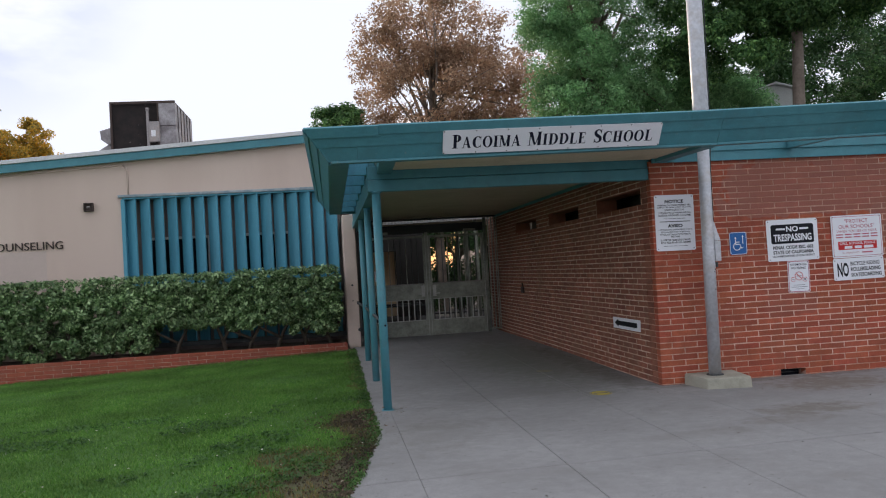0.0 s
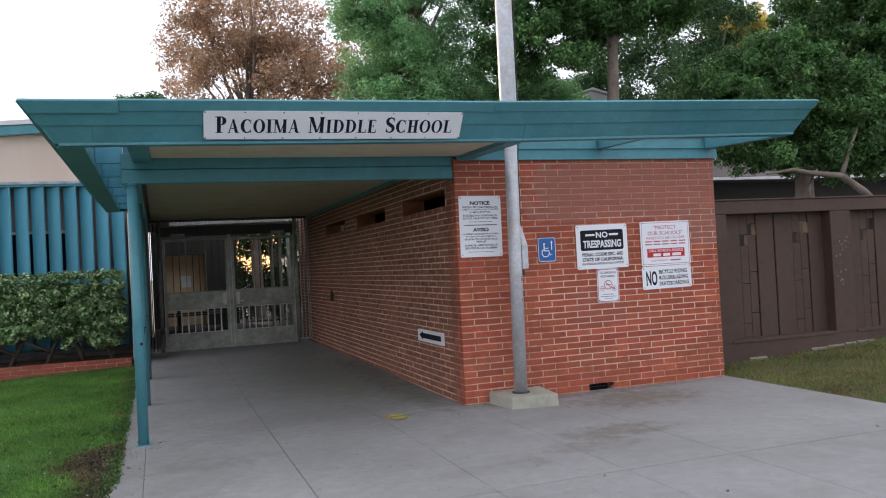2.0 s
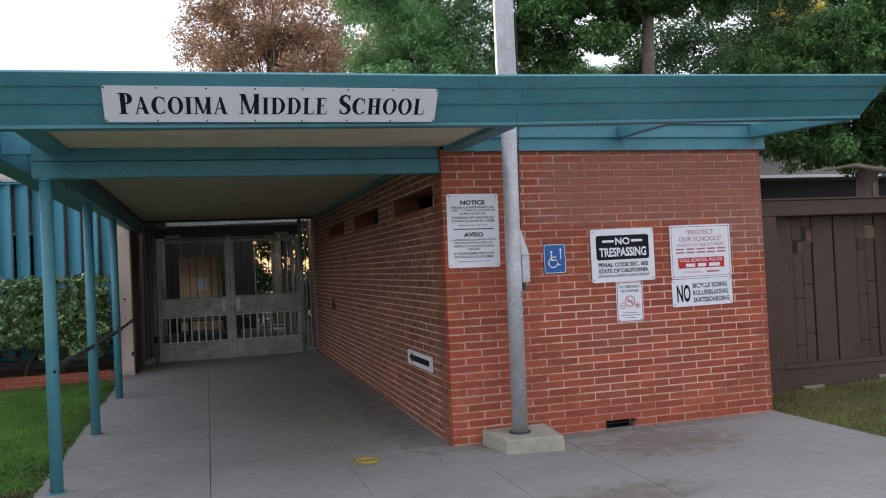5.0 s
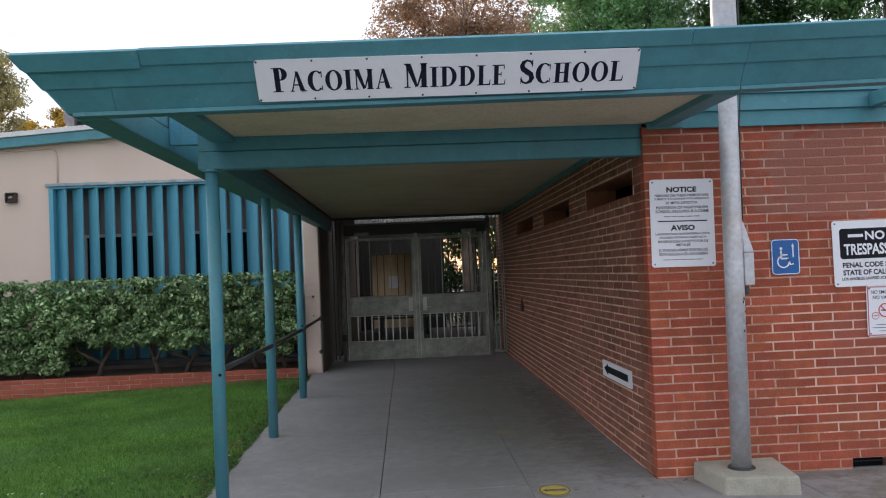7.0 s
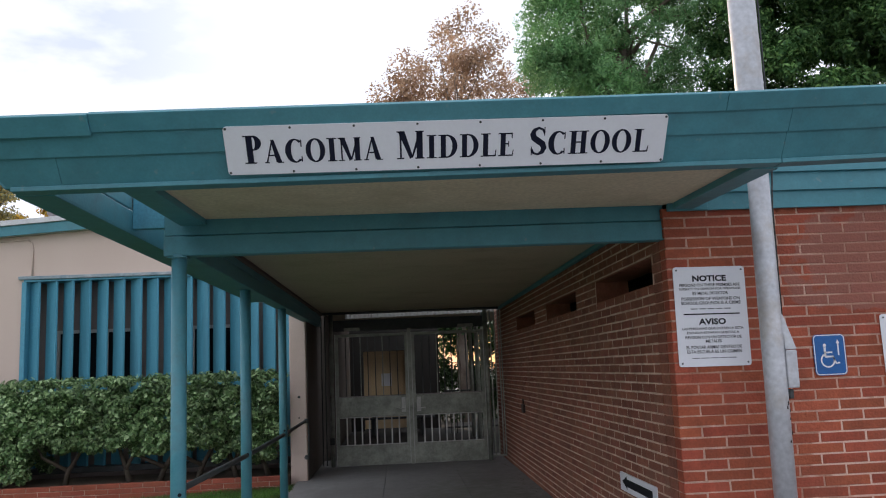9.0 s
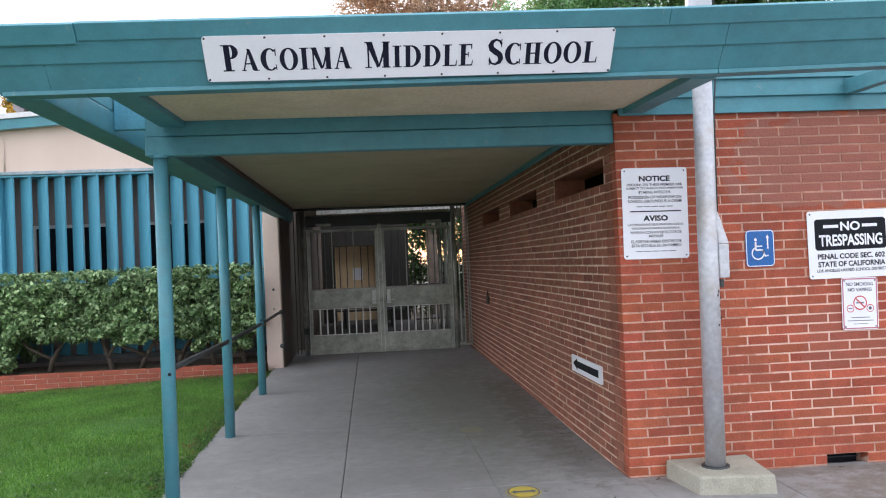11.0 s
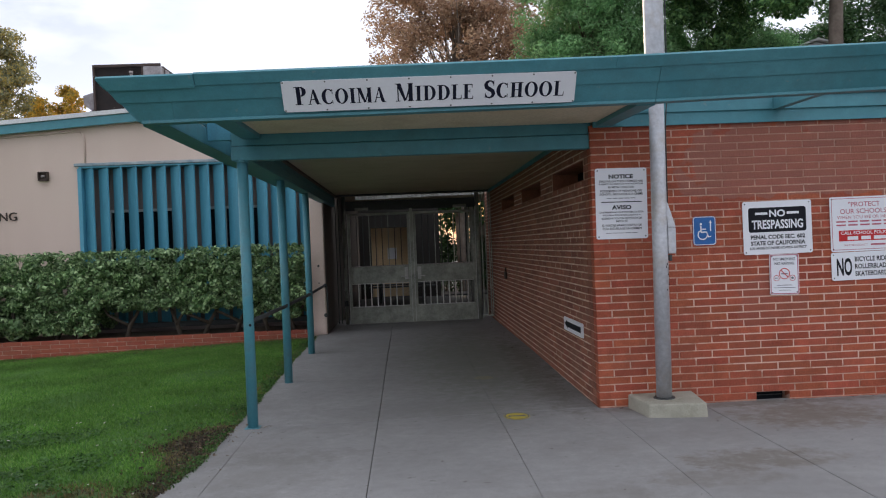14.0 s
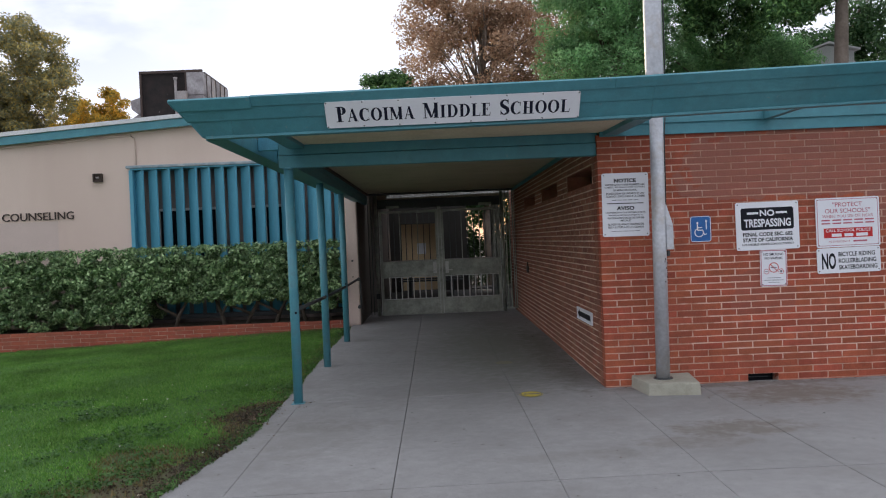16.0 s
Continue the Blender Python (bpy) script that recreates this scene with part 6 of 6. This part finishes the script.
for k in range(26):
    cx, cz, r = rng.gauss(9.22, 0.07), rng.uniform(0.85, 1.7), rng.uniform(0.004, 0.014)
    raw("flake", [(cx + r * rng.uniform(0.5, 1.2) * math.cos(a), FY - 0.0015, cz + 1.6 * r * rng.uniform(0.5, 1.2) * math.sin(a)) for a in [math.pi * q / 3 for q in range(6)]], [tuple(range(6))], M_FOOTING, brown)

# buildings behind
annex = thing("annex", "low building with a pale eave behind the dark trees", "building", at=(16, 21.5, 0))
# wall colour near black for the shade below the eave
part("wall", box(-5.5, 9, 0, 6, -0.4, 3.42, 0), M_SHADEBLACK, annex)
part("roof", hexa([(-6, -0.7, 3.42), (9.5, -0.7, 3.42), (9.5, 6.5, 3.42), (-6, 6.5, 3.42), (-6, -0.7, 3.54), (9.5, -0.7, 3.54), (9.5, 2.9, 4.5), (-6, 2.9, 4.5)]), M_DARKBROWN, annex)
part("eave_board", box(-6, 9.5, -0.76, -0.705, 3.44, 3.52, 0.004), M_ROOFWHITE, annex)
shed = thing("gabled_shed", "small pale grey gabled building glimpsed between the trees", "building", at=(9.35, 17.2, 0))
part("wall", prism([(-0.28, -0.4), (0.68, -0.4), (0.68, 4.98), (0.15, 5.10), (-0.28, 4.96)], 0, 2.5), M_ROOFWHITE, shed)
part("roof", prism([(-0.36, 4.96), (0.15, 5.12), (0.76, 4.98), (0.76, 5.01), (0.15, 5.16), (-0.36, 4.99)], -0.10, 2.6), M_ROOFWHITE, shed)


# ---- trees ----
def tree(name, label, x, y, trunk_h, trunk_r, crown, clumps, count, size, material, seed, bark=None, clump_r=(0.5, 0.9), lean=(0, 0), shape=0.5, limbs=9, floor=0.0, category="tree"):
    """A tapered trunk with limbs that end in clumps of leaves; crown: a list of (dx, dy, z, rx, ry, rz) lobes."""
    rng = random.Random(seed)
    bark = bark or M_BARK
    t = thing(name, label, category, at=(x, y, floor))
    top = Vector((lean[0], lean[1], trunk_h))
    mid = top * 0.5 + Vector((rng.uniform(-0.1, 0.1), rng.uniform(-0.1, 0.1), 0))
    part("trunk", tube([(0, 0, -0.45), (0, 0, 0.1), mid, top], [trunk_r * 1.35, trunk_r * 1.1, trunk_r * 0.85, trunk_r * 0.6], 12), bark, t)
    cs, rs = [], []
    for k in range(clumps):
        dx, dy, z, rx, ry, rz = rng.choices(crown, weights=[c[3] * c[4] * c[5] for c in crown])[0]
        d = Vector((rng.gauss(0, 1), rng.gauss(0, 1), rng.gauss(0, 1))).normalized() * rng.uniform(0.35, 1.0) ** 0.6
        cs.append((dx + d.x * rx, dy + d.y * ry, z + d.z * rz))
        r = rng.uniform(*clump_r)
        rs.append((r, r, r * rng.uniform(0.6, 0.9)))
    for k in range(limbs):
        c = Vector(cs[k * len(cs) // limbs])
        s = mid.lerp(top, rng.uniform(0.2, 1.0))
        b = s.lerp(c, 0.5) + Vector((rng.uniform(-0.3, 0.3), rng.uniform(-0.3, 0.3), rng.uniform(-0.1, 0.5)))
        part("limb", tube([s, b, c], [trunk_r * 0.30, trunk_r * 0.18, trunk_r * 0.05], 7), bark, t)
    v, f = leaves(count, cs, rs, size, seed, shape=shape)
    leaf_mesh("crown", v, f, material, t)
    return t


tree("plane_tree", "tall plane tree with thin russet autumn leaves", 3.45, 28.6, 8.2, 0.17, [(0.0, 0, 7.3, 3.0, 1.9, 2.3), (0.2, 0, 9.8, 2.5, 1.7, 1.9), (0.5, 0, 11.6, 1.4, 1.2, 1.2), (1.9, 0, 7.4, 2.1, 1.5, 2.2), (-1.3, 0, 9.0, 1.5, 1.3, 1.3), (0.2, 0, 5.6, 2.9, 1.4, 1.8), (3.0, 0, 7.6, 1.7, 1.2, 2.0)], 600, 60000, 0.056, M_BROWNLEAF, 31, M_BARK, (0.30, 0.60), limbs=60)
tree("pine_tree", "full bright green conifer behind the entrance", 5.1, 16.0, 6.5, 0.16, [(0, 0, 4.3, 1.40, 1.1, 1.8), (0.0, 0, 6.6, 1.45, 1.1, 2.0), (-0.55, 0, 5.6, 0.95, 0.9, 1.8), (0.6, 0, 3.9, 1.0, 0.9, 1.3), (0.3, 0, 8.2, 1.1, 0.9, 1.2)], 620, 132000, 0.035, M_GREENLEAF, 32, None, (0.14, 0.32), shape=0.36, limbs=16)
tree("young_tree", "young fresh green tree beside the conifer", 4.2, 18.6, 2.9, 0.06, [(-0.25, 0, 3.9, 0.8, 0.6, 0.85)], 50, 9000, 0.045, M_BRIGHTLEAF, 33, None, (0.16, 0.32), limbs=6)
tree("young_tree", "green young tree beside the flagpole line", 7.55, 16.4, 3.2, 0.07, [(0, 0, 4.4, 1.15, 0.9, 1.0), (-0.5, 0, 5.1, 0.8, 0.7, 0.8), (0.5, 0, 4.4, 0.75, 0.7, 0.8)], 170, 42000, 0.036, M_GREENLEAF, 34, None, (0.15, 0.34), shape=0.36, limbs=6)
tree("broad_tree", "dark evergreen tree with a bare grey trunk", 8.30, 14.6, 6.3, 0.145, [(-0.9, 0.3, 6.3, 1.5, 1.1, 0.95), (0.5, 0, 6.4, 1.6, 1.2, 0.95), (1.6, 0.3, 6.5, 1.2, 1.0, 0.8), (-1.3, 0.3, 5.3, 1.1, 0.8, 0.75), (-0.5, 0.3, 5.5, 0.9, 0.5, 0.5), (-0.4, 0.2, 7.7, 2.0, 1.2, 1.0)], 620, 145000, 0.041, M_DARKLEAF, 35, M_BARK, (0.14, 0.32), shape=0.4, limbs=6, lean=(0.25, 0.0))
big = tree("broad_tree", "dense dark green tree with a low bare branch", 12.9, 14.6, 5.0, 0.22, [(-0.2, 0, 4.4, 2.0, 1.4, 1.5), (-1.8, 0, 4.2, 1.0, 0.9, 1.1), (1.1, 0, 6.4, 1.5, 1.3, 1.5), (-1.2, -0.4, 3.3, 1.5, 0.7, 0.45), (1.4, 0, 4.2, 1.5, 1.2, 1.4)], 620, 138000, 0.046, M_DARKLEAF, 36, None, (0.16, 0.36), shape=0.4, limbs=16)
part("low_branch", tube([(0.9, -1.1, 1.9), (0.25, -1.1, 2.45), (-0.25, -1.1, 2.75), (-0.9, -1.1, 2.80), (-1.4, -1.1, 2.88), (-2.0, -1.1, 2.80)], [0.09, 0.075, 0.06, 0.045, 0.035, 0.015], 9), M_BARK, big, "pale bare branch")
part("low_branch", tube([(-0.9, -1.1, 2.80), (-1.05, -1.1, 2.55), (-1.0, -1.05, 2.2)], [0.03, 0.03, 0.025], 7), M_BARK, big)
part("low_branch", tube([(-0.25, -1.1, 2.75), (0.1, -1.0, 3.3), (0.5, -0.9, 3.9)], [0.05, 0.04, 0.02], 7), M_BARK, big)
tree("broad_tree", "dense dark green tree behind the brown wall", 15.4, 14.8, 5.0, 0.24, [(0, 0, 4.6, 2.0, 1.4, 1.7), (-0.6, 0, 6.6, 1.8, 1.2, 1.5), (-0.8, 0, 3.4, 1.5, 0.9, 0.7)], 330, 80000, 0.048, M_DARKLEAF, 37, None, (0.18, 0.40), shape=0.4, limbs=12)
tree("broad_tree", "far dark green tree closing the view", 11.2, 25.0, 5.0, 0.25, [(0, 0, 5.2, 2.6, 1.6, 2.2), (2.6, 0, 5.4, 2.4, 1.5, 2.2), (-2.6, 0, 4.6, 1.6, 1.5, 2.0), (4.6, 0, 7.2, 2.2, 1.2, 1.7)], 330, 66000, 0.060, M_EVERGREEN, 38, None, (0.3, 0.6), limbs=14)
tree("broad_tree", "far dark evergreen tree behind the wall", 19.5, 26.5, 6.5, 0.25, [(0, 0, 6.4, 2.6, 1.6, 2.8), (0.4, 0, 9.4, 2.0, 1.4, 1.8)], 220, 44000, 0.065, M_EVERGREEN, 46, None, (0.35, 0.65), limbs=12)
tree("golden_tree", "sunlit tree with yellow leaves", 24.2, 30.0, 8.4, 0.2, [(0, 0, 10.7, 1.4, 1.2, 1.2)], 80, 16000, 0.065, M_YELLOWLEAF, 39, None, (0.25, 0.5), limbs=9)
tree("gum_tree", "tall tree with grey-green and yellow lit leaves", -20.6, 44.0, 9.5, 0.35, [(0.9, 0, 11.7, 2.6, 2.5, 2.5), (-2.6, 0, 10.2, 3.2, 3, 3.4), (2.1, 0, 9.2, 2.5, 2, 2.7), (0, 0, 7.4, 3.2, 2.4, 2.4)], 430, 80000, 0.088, M_GUMLEAF, 40, M_PALEBARK, (0.35, 0.75), limbs=30)
tree("golden_tree", "tree with orange and yellow sun-coloured leaves", -15.0, 43.0, 6.6, 0.22, [(0, 0, 8.4, 1.5, 1.6, 1.7), (1.2, 0, 6.8, 1.4, 1.3, 1.3), (-1.5, 0, 7.0, 1.5, 1.4, 1.7)], 170, 30000, 0.078, M_GOLDLEAF, 41, None, (0.25, 0.55), limbs=16)
tree("golden_tree", "tree with pale sun-yellow leaves beyond the roof", -26.5, 46.0, 7.0, 0.25, [(0, 0, 9.0, 2.6, 2, 3.2), (3.0, 0, 6.6, 2.0, 2, 1.6)], 150, 26000, 0.09, M_GOLDLEAF, 42, None, (0.35, 0.7), limbs=14)
tree("green_tree", "small green tree behind the beige building roof", 0.75, 30.0, 5.0, 0.18, [(-0.5, 0, 6.6, 1.1, 1.0, 0.95)], 90, 14000, 0.060, M_DARKLEAF, 43, None, (0.2, 0.4), limbs=8)
tree("courtyard_tree", "dark leafy courtyard tree against the evening sky", 4.2, 29.8, 2.4, 0.14, [(0, 0, 3.3, 2.6, 1.6, 1.2), (-1.5, 0, 2.6, 1.2, 1.0, 0.7)], 90, 11000, 0.07, M_EVERGREEN, 44, None, (0.4, 0.7), limbs=9)


def shrub(x, y, w, h, seed, count):
    t = thing("yard_shrub", "added dark leafy shrub closing the courtyard beyond the gate", "shrub", "yard shrubs", at=(x, y, -0.1))
    rng = random.Random(seed)
    for k in range(3):
        part("stem", tube([(0.1 * k - 0.1, 0, -0.3), (0.15 * k - 0.15, 0.05, h * 0.4), (0.4 * k - 0.4, 0.1, h * 0.8)], [0.04, 0.03, 0.012], 7), M_BARK, t)
    cs = [(rng.uniform(-w, w), rng.uniform(-w, w), rng.uniform(0.3, h)) for k in range(40)]
    v, f = leaves(count, cs, [rng.uniform(0.25, 0.42) for c in cs], 0.06, seed, shape=0.4)
    leaf_mesh("crown", v, f, M_SHADELEAF, t)


# added shrub row that darkens the courtyard and blocks the low sun
for k in range(5):
    shrub(2.9 + 1.25 * k, 29.2 + 0.2 * (k % 2), 0.75, 1.75 if k < 3 else 2.3, 80 + k, 5000)
# added table whose dark shape keeps the lower door from looking bright
bench = thing("courtyard_table", "added dark table covering the lower door beyond the gate", "table", at=(1.45, 25.0, 0.012))
part("top", box(-0.9, 0.9, -0.4, 0.4, 0.70, 0.75, 0.01), M_DARKSTEEL, bench)
for s in (-1, 1):
    part("seat", box(-0.9, 0.9, s * 0.65 - 0.13, s * 0.65 + 0.13, 0.42, 0.46, 0.01), M_DARKSTEEL, bench)
    part("leg", box(s * 0.6 - 0.04, s * 0.6 + 0.04, -0.65, 0.65, 0.0, 0.42, 0.008), M_DARKSTEEL, bench)
    part("stand", box(s * 0.6 - 0.04, s * 0.6 + 0.04, -0.2, 0.2, 0.42, 0.70, 0.008), M_DARKSTEEL, bench)



# ---- bricks of the walls ----
brick_wall(wall_front, lay_bricks(3.25, COURSES, -0.055, [vent_hole]), lambda s, z: pose(PASS_X + s, FRONT_Y, z), lambda b: b[0])
PASS_L, PASS_END = 9.84, FRONT_Y + 0.11 + 9.84
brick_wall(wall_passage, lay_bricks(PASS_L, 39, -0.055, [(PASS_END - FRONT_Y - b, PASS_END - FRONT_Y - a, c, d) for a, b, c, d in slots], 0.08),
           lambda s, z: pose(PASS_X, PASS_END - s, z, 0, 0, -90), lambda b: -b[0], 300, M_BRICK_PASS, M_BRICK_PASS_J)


# ---- grass ----
def blades(name, label, n, area, height, width, material, seed, keep=lambda x, y: True):
    """Single blades of grass, one bent triangle each, as one stuff."""
    rng = np.random.default_rng(seed)
    x0, x1, y0, y1 = area
    xs, ys = rng.uniform(x0, x1, n), rng.uniform(y0, y1, n)
    ok = np.array([keep(a, b) for a, b in zip(xs, ys)])
    xs, ys = xs[ok], ys[ok]
    n = len(xs)
    zs = np.array([gz(a, b) for a, b in zip(xs, ys)]) - 0.008
    t = rng.uniform(0, 2 * math.pi, n)
    h = height * rng.uniform(0.5, 1.3, n)
    w = width * rng.uniform(0.6, 1.4, n)
    lx, ly = rng.normal(0, 0.5, n) * h, rng.normal(0, 0.5, n) * h
    v = np.empty((n, 3, 3))
    v[:, 0] = np.stack([xs - np.cos(t) * w, ys - np.sin(t) * w, zs], 1)
    v[:, 1] = np.stack([xs + np.cos(t) * w, ys + np.sin(t) * w, zs], 1)
    v[:, 2] = np.stack([xs + lx, ys + ly, zs + h], 1)
    ob = leaf_mesh(name, v.reshape(-1, 3), np.arange(n * 3).reshape(n, 3), material)
    return tagged(ob, label, "grass", kind="stuff")


def hill(x, y, cx, cy, rx, ry):
    return math.exp(-((x - cx) / rx) ** 2 - ((y - cy) / ry) ** 2)


def dry(x, y):
    """How bare and dry the lawn is."""
    side = math.exp(-((x - edge_x(y)) / 0.24) ** 2) * (0.42 + 0.35 * smooth(9.9, 9.0, y) if y < 9.9 else 0.38)
    return 0.34 * noise.noise((x * 2.6, y * 2.6, 9.0)) + 0.16 * noise.noise((x * 9.0, y * 9.0, 2.0)) + 0.95 * hill(x, y, -0.5, 6.7, 0.55, 0.75) + 0.6 * hill(x, y, -0.85, 7.7, 0.4, 0.35) + 1.15 * hill(x, y, -0.24, 8.95, 0.26, 0.5) + side + 0.55 * math.exp(-((y - 16.3) / 0.3) ** 2)


on_lawn = lambda x, y: x < edge_x(y) + 0.02
blades("lawn_grass", "short green mown grass of the lawn", 380000, (-9.0, 0.0, 4.5, 16.38), 0.029, 0.0055, M_GRASS, 61, lambda x, y: on_lawn(x, y) and dry(x, y) < 0.5)
blades("front_grass", "short green mown grass beside the path of approach", 150000, (-8.0, 0.0, -2.5, 4.5), 0.029, 0.0055, M_GRASS, 60, on_lawn)
blades("dry_grass", "dry yellowish grass patches by the paving edge", 120000, (-6.0, 0.0, 4.5, 16.38), 0.034, 0.005, M_DRYGRASS, 62, lambda x, y: on_lawn(x, y) and 0.34 < dry(x, y) < 1.0 + 0.7 * noise.noise((x * 9, y * 9, 4.0)))
blades("dry_wall_grass", "dry brownish grass before the brown wall", 60000, (6.58, 13.0, 5.5, 10.1), 0.035, 0.006, M_DRYGRASS, 67, lambda x, y: x > 6.6)
blades("wall_grass", "thin uneven green grass before the brown wall", 12000, (6.58, 13.0, 5.5, 10.2), 0.04, 0.006, M_GRASS, 63, lambda x, y: x > 6.6 + 0.05 * noise.noise((y * 2, 1.0, 2.0)))
# clover leaves in darker patches
rng = np.random.default_rng(64)
pts = [(x, y) for x, y in zip(rng.uniform(-7.0, 0.0, 12000), rng.uniform(4.8, 10.5, 12000)) if on_lawn(x, y) and noise.noise((x * 1.1, y * 1.1, 20.0)) + 0.3 * noise.noise((x * 4, y * 4, 2.0)) + 0.42 * hill(x, y, -0.95, 7.7, 0.5, 0.45) - 0.8 * hill(x, y, -0.2, 8.95, 0.35, 0.6) > 0.18]
cs = [(x, y, gz(x, y) + 0.026) for x, y in pts]
v, f = leaves(len(cs) * 5, cs, [(0.035, 0.035, 0.014)] * len(cs), 0.012, 65, flat=1.2, shape=0.8)
tagged(leaf_mesh("clover", v, f, M_CLOVER), "dark green clover patches in the lawn", "clover", kind="stuff")
# weeds and crumbs of soil along the worn edge
pts = [(edge_x(y) - abs(rng.normal(0, 0.07)) + 0.02, y) for y in rng.uniform(4.8, 16.3, 2200) if noise.noise((0.0, y * 3.0, 6.0)) > -0.25]
cs = [(x, y, gz(x, y) + 0.014) for x, y in pts]
v, f = leaves(len(cs) * 3, cs, [(0.035, 0.035, 0.014)] * len(cs), 0.013, 66, flat=0.6, shape=0.4)
tagged(leaf_mesh("edge_weeds", v, f, M_CLOVER), "ragged low weeds along the lawn edge", "weeds", kind="stuff")
pts = [(edge_x(y) - abs(rng.normal(0, 0.16)) + 0.03, y) for y in rng.uniform(5.0, 9.6, 2600)] + [(-0.24 + 0.2 * rng.normal(), 8.95 + 0.33 * rng.normal()) for k in range(900)] + [(-0.5 + 0.35 * rng.normal(), 6.7 + 0.5 * rng.normal()) for k in range(500)]
cs = [(x, y, gz(x, y) + 0.006) for x, y in pts if x < edge_x(y) + 0.01]
v, f = leaves(len(cs) * 3, cs, [(0.02, 0.02, 0.008)] * len(cs), 0.008, 69, flat=0.4, shape=0.8)
tagged(leaf_mesh("soil_crumbs", v, f, leaf("brown_soil_crumbs", (0.035, 0.026, 0.018), (0.075, 0.055, 0.038), (0.15, 0.11, 0.07), 0.9, 0.05)), "loose brown soil and dead thatch along the lawn edge", "soil", kind="stuff")
# fallen leaves at the foot of the planter and along the paving edge
cs = [(x, y, gz(x, y) + 0.025) for x, y in zip(rng.uniform(-6.5, -0.1, 160), rng.uniform(15.6, 16.35, 160))] + [(edge_x(y) - abs(rng.normal(0, 0.15)), y, gz(-0.2, y) + 0.03) for y in rng.uniform(6, 15, 60)] + [(-0.2 + 0.2 * rng.normal(), 8.95 + 0.35 * rng.normal(), 0.0) for k in range(90)]
v, f = leaves(len(cs) * 2, cs, [(0.06, 0.06, 0.008)] * len(cs), 0.014, 68, flat=2.0, shape=0.5)
tagged(leaf_mesh("fallen_leaves", v, f, M_LITTER), "small dry brown fallen leaves on the lawn", "leaves", kind="stuff")
# small debris on the paving: by the lawn, at the foot of the walls, and singly
pts = [(edge_x(y) + abs(rng.normal(0, 0.16)), y) for y in rng.uniform(5.2, 9.3, 36)] + [(3.2 - abs(rng.normal(0, 0.06)), y) for y in rng.uniform(9.6, 17.5, 60)] + [(rng.uniform(3.4, 6.4), 9.34 - abs(rng.normal(0, 0.05))) for k in range(50)] + [(rng.uniform(0.2, 6.3), rng.uniform(5.0, 9.0)) for k in range(45)]
cs = [(x, y, gz(x, y) + 0.006) for x, y in pts]
v, f = leaves(len(cs), cs, [(0.01, 0.01, 0.002)] * len(cs), 0.010, 70, flat=3.0, shape=0.55)
tagged(leaf_mesh("paving_debris", v, f, leaf("dark_dry_debris", (0.03, 0.024, 0.018), (0.07, 0.05, 0.035), (0.16, 0.11, 0.06), 0.85, 0.05)), "small dark dry leaf bits scattered on the concrete", "debris", kind="stuff")
# pale bits in the lawn
pts = [(x, y) for x, y in zip(rng.uniform(-6.0, -0.2, 260), rng.uniform(5.0, 11.0, 260)) if on_lawn(x, y)]
cs = [(x, y, gz(x, y) + 0.035) for x, y in pts]
v, f = leaves(len(cs), cs, [(0.01, 0.01, 0.004)] * len(cs), 0.010, 74, flat=2.0, shape=0.7)
tagged(leaf_mesh("pale_petals", v, f, leaf("pale_dry_petals", (0.45, 0.43, 0.33), (0.55, 0.53, 0.42), (0.6, 0.58, 0.5), 0.8, 0.2)), "tiny pale clover heads scattered in the lawn", "petals", kind="stuff")
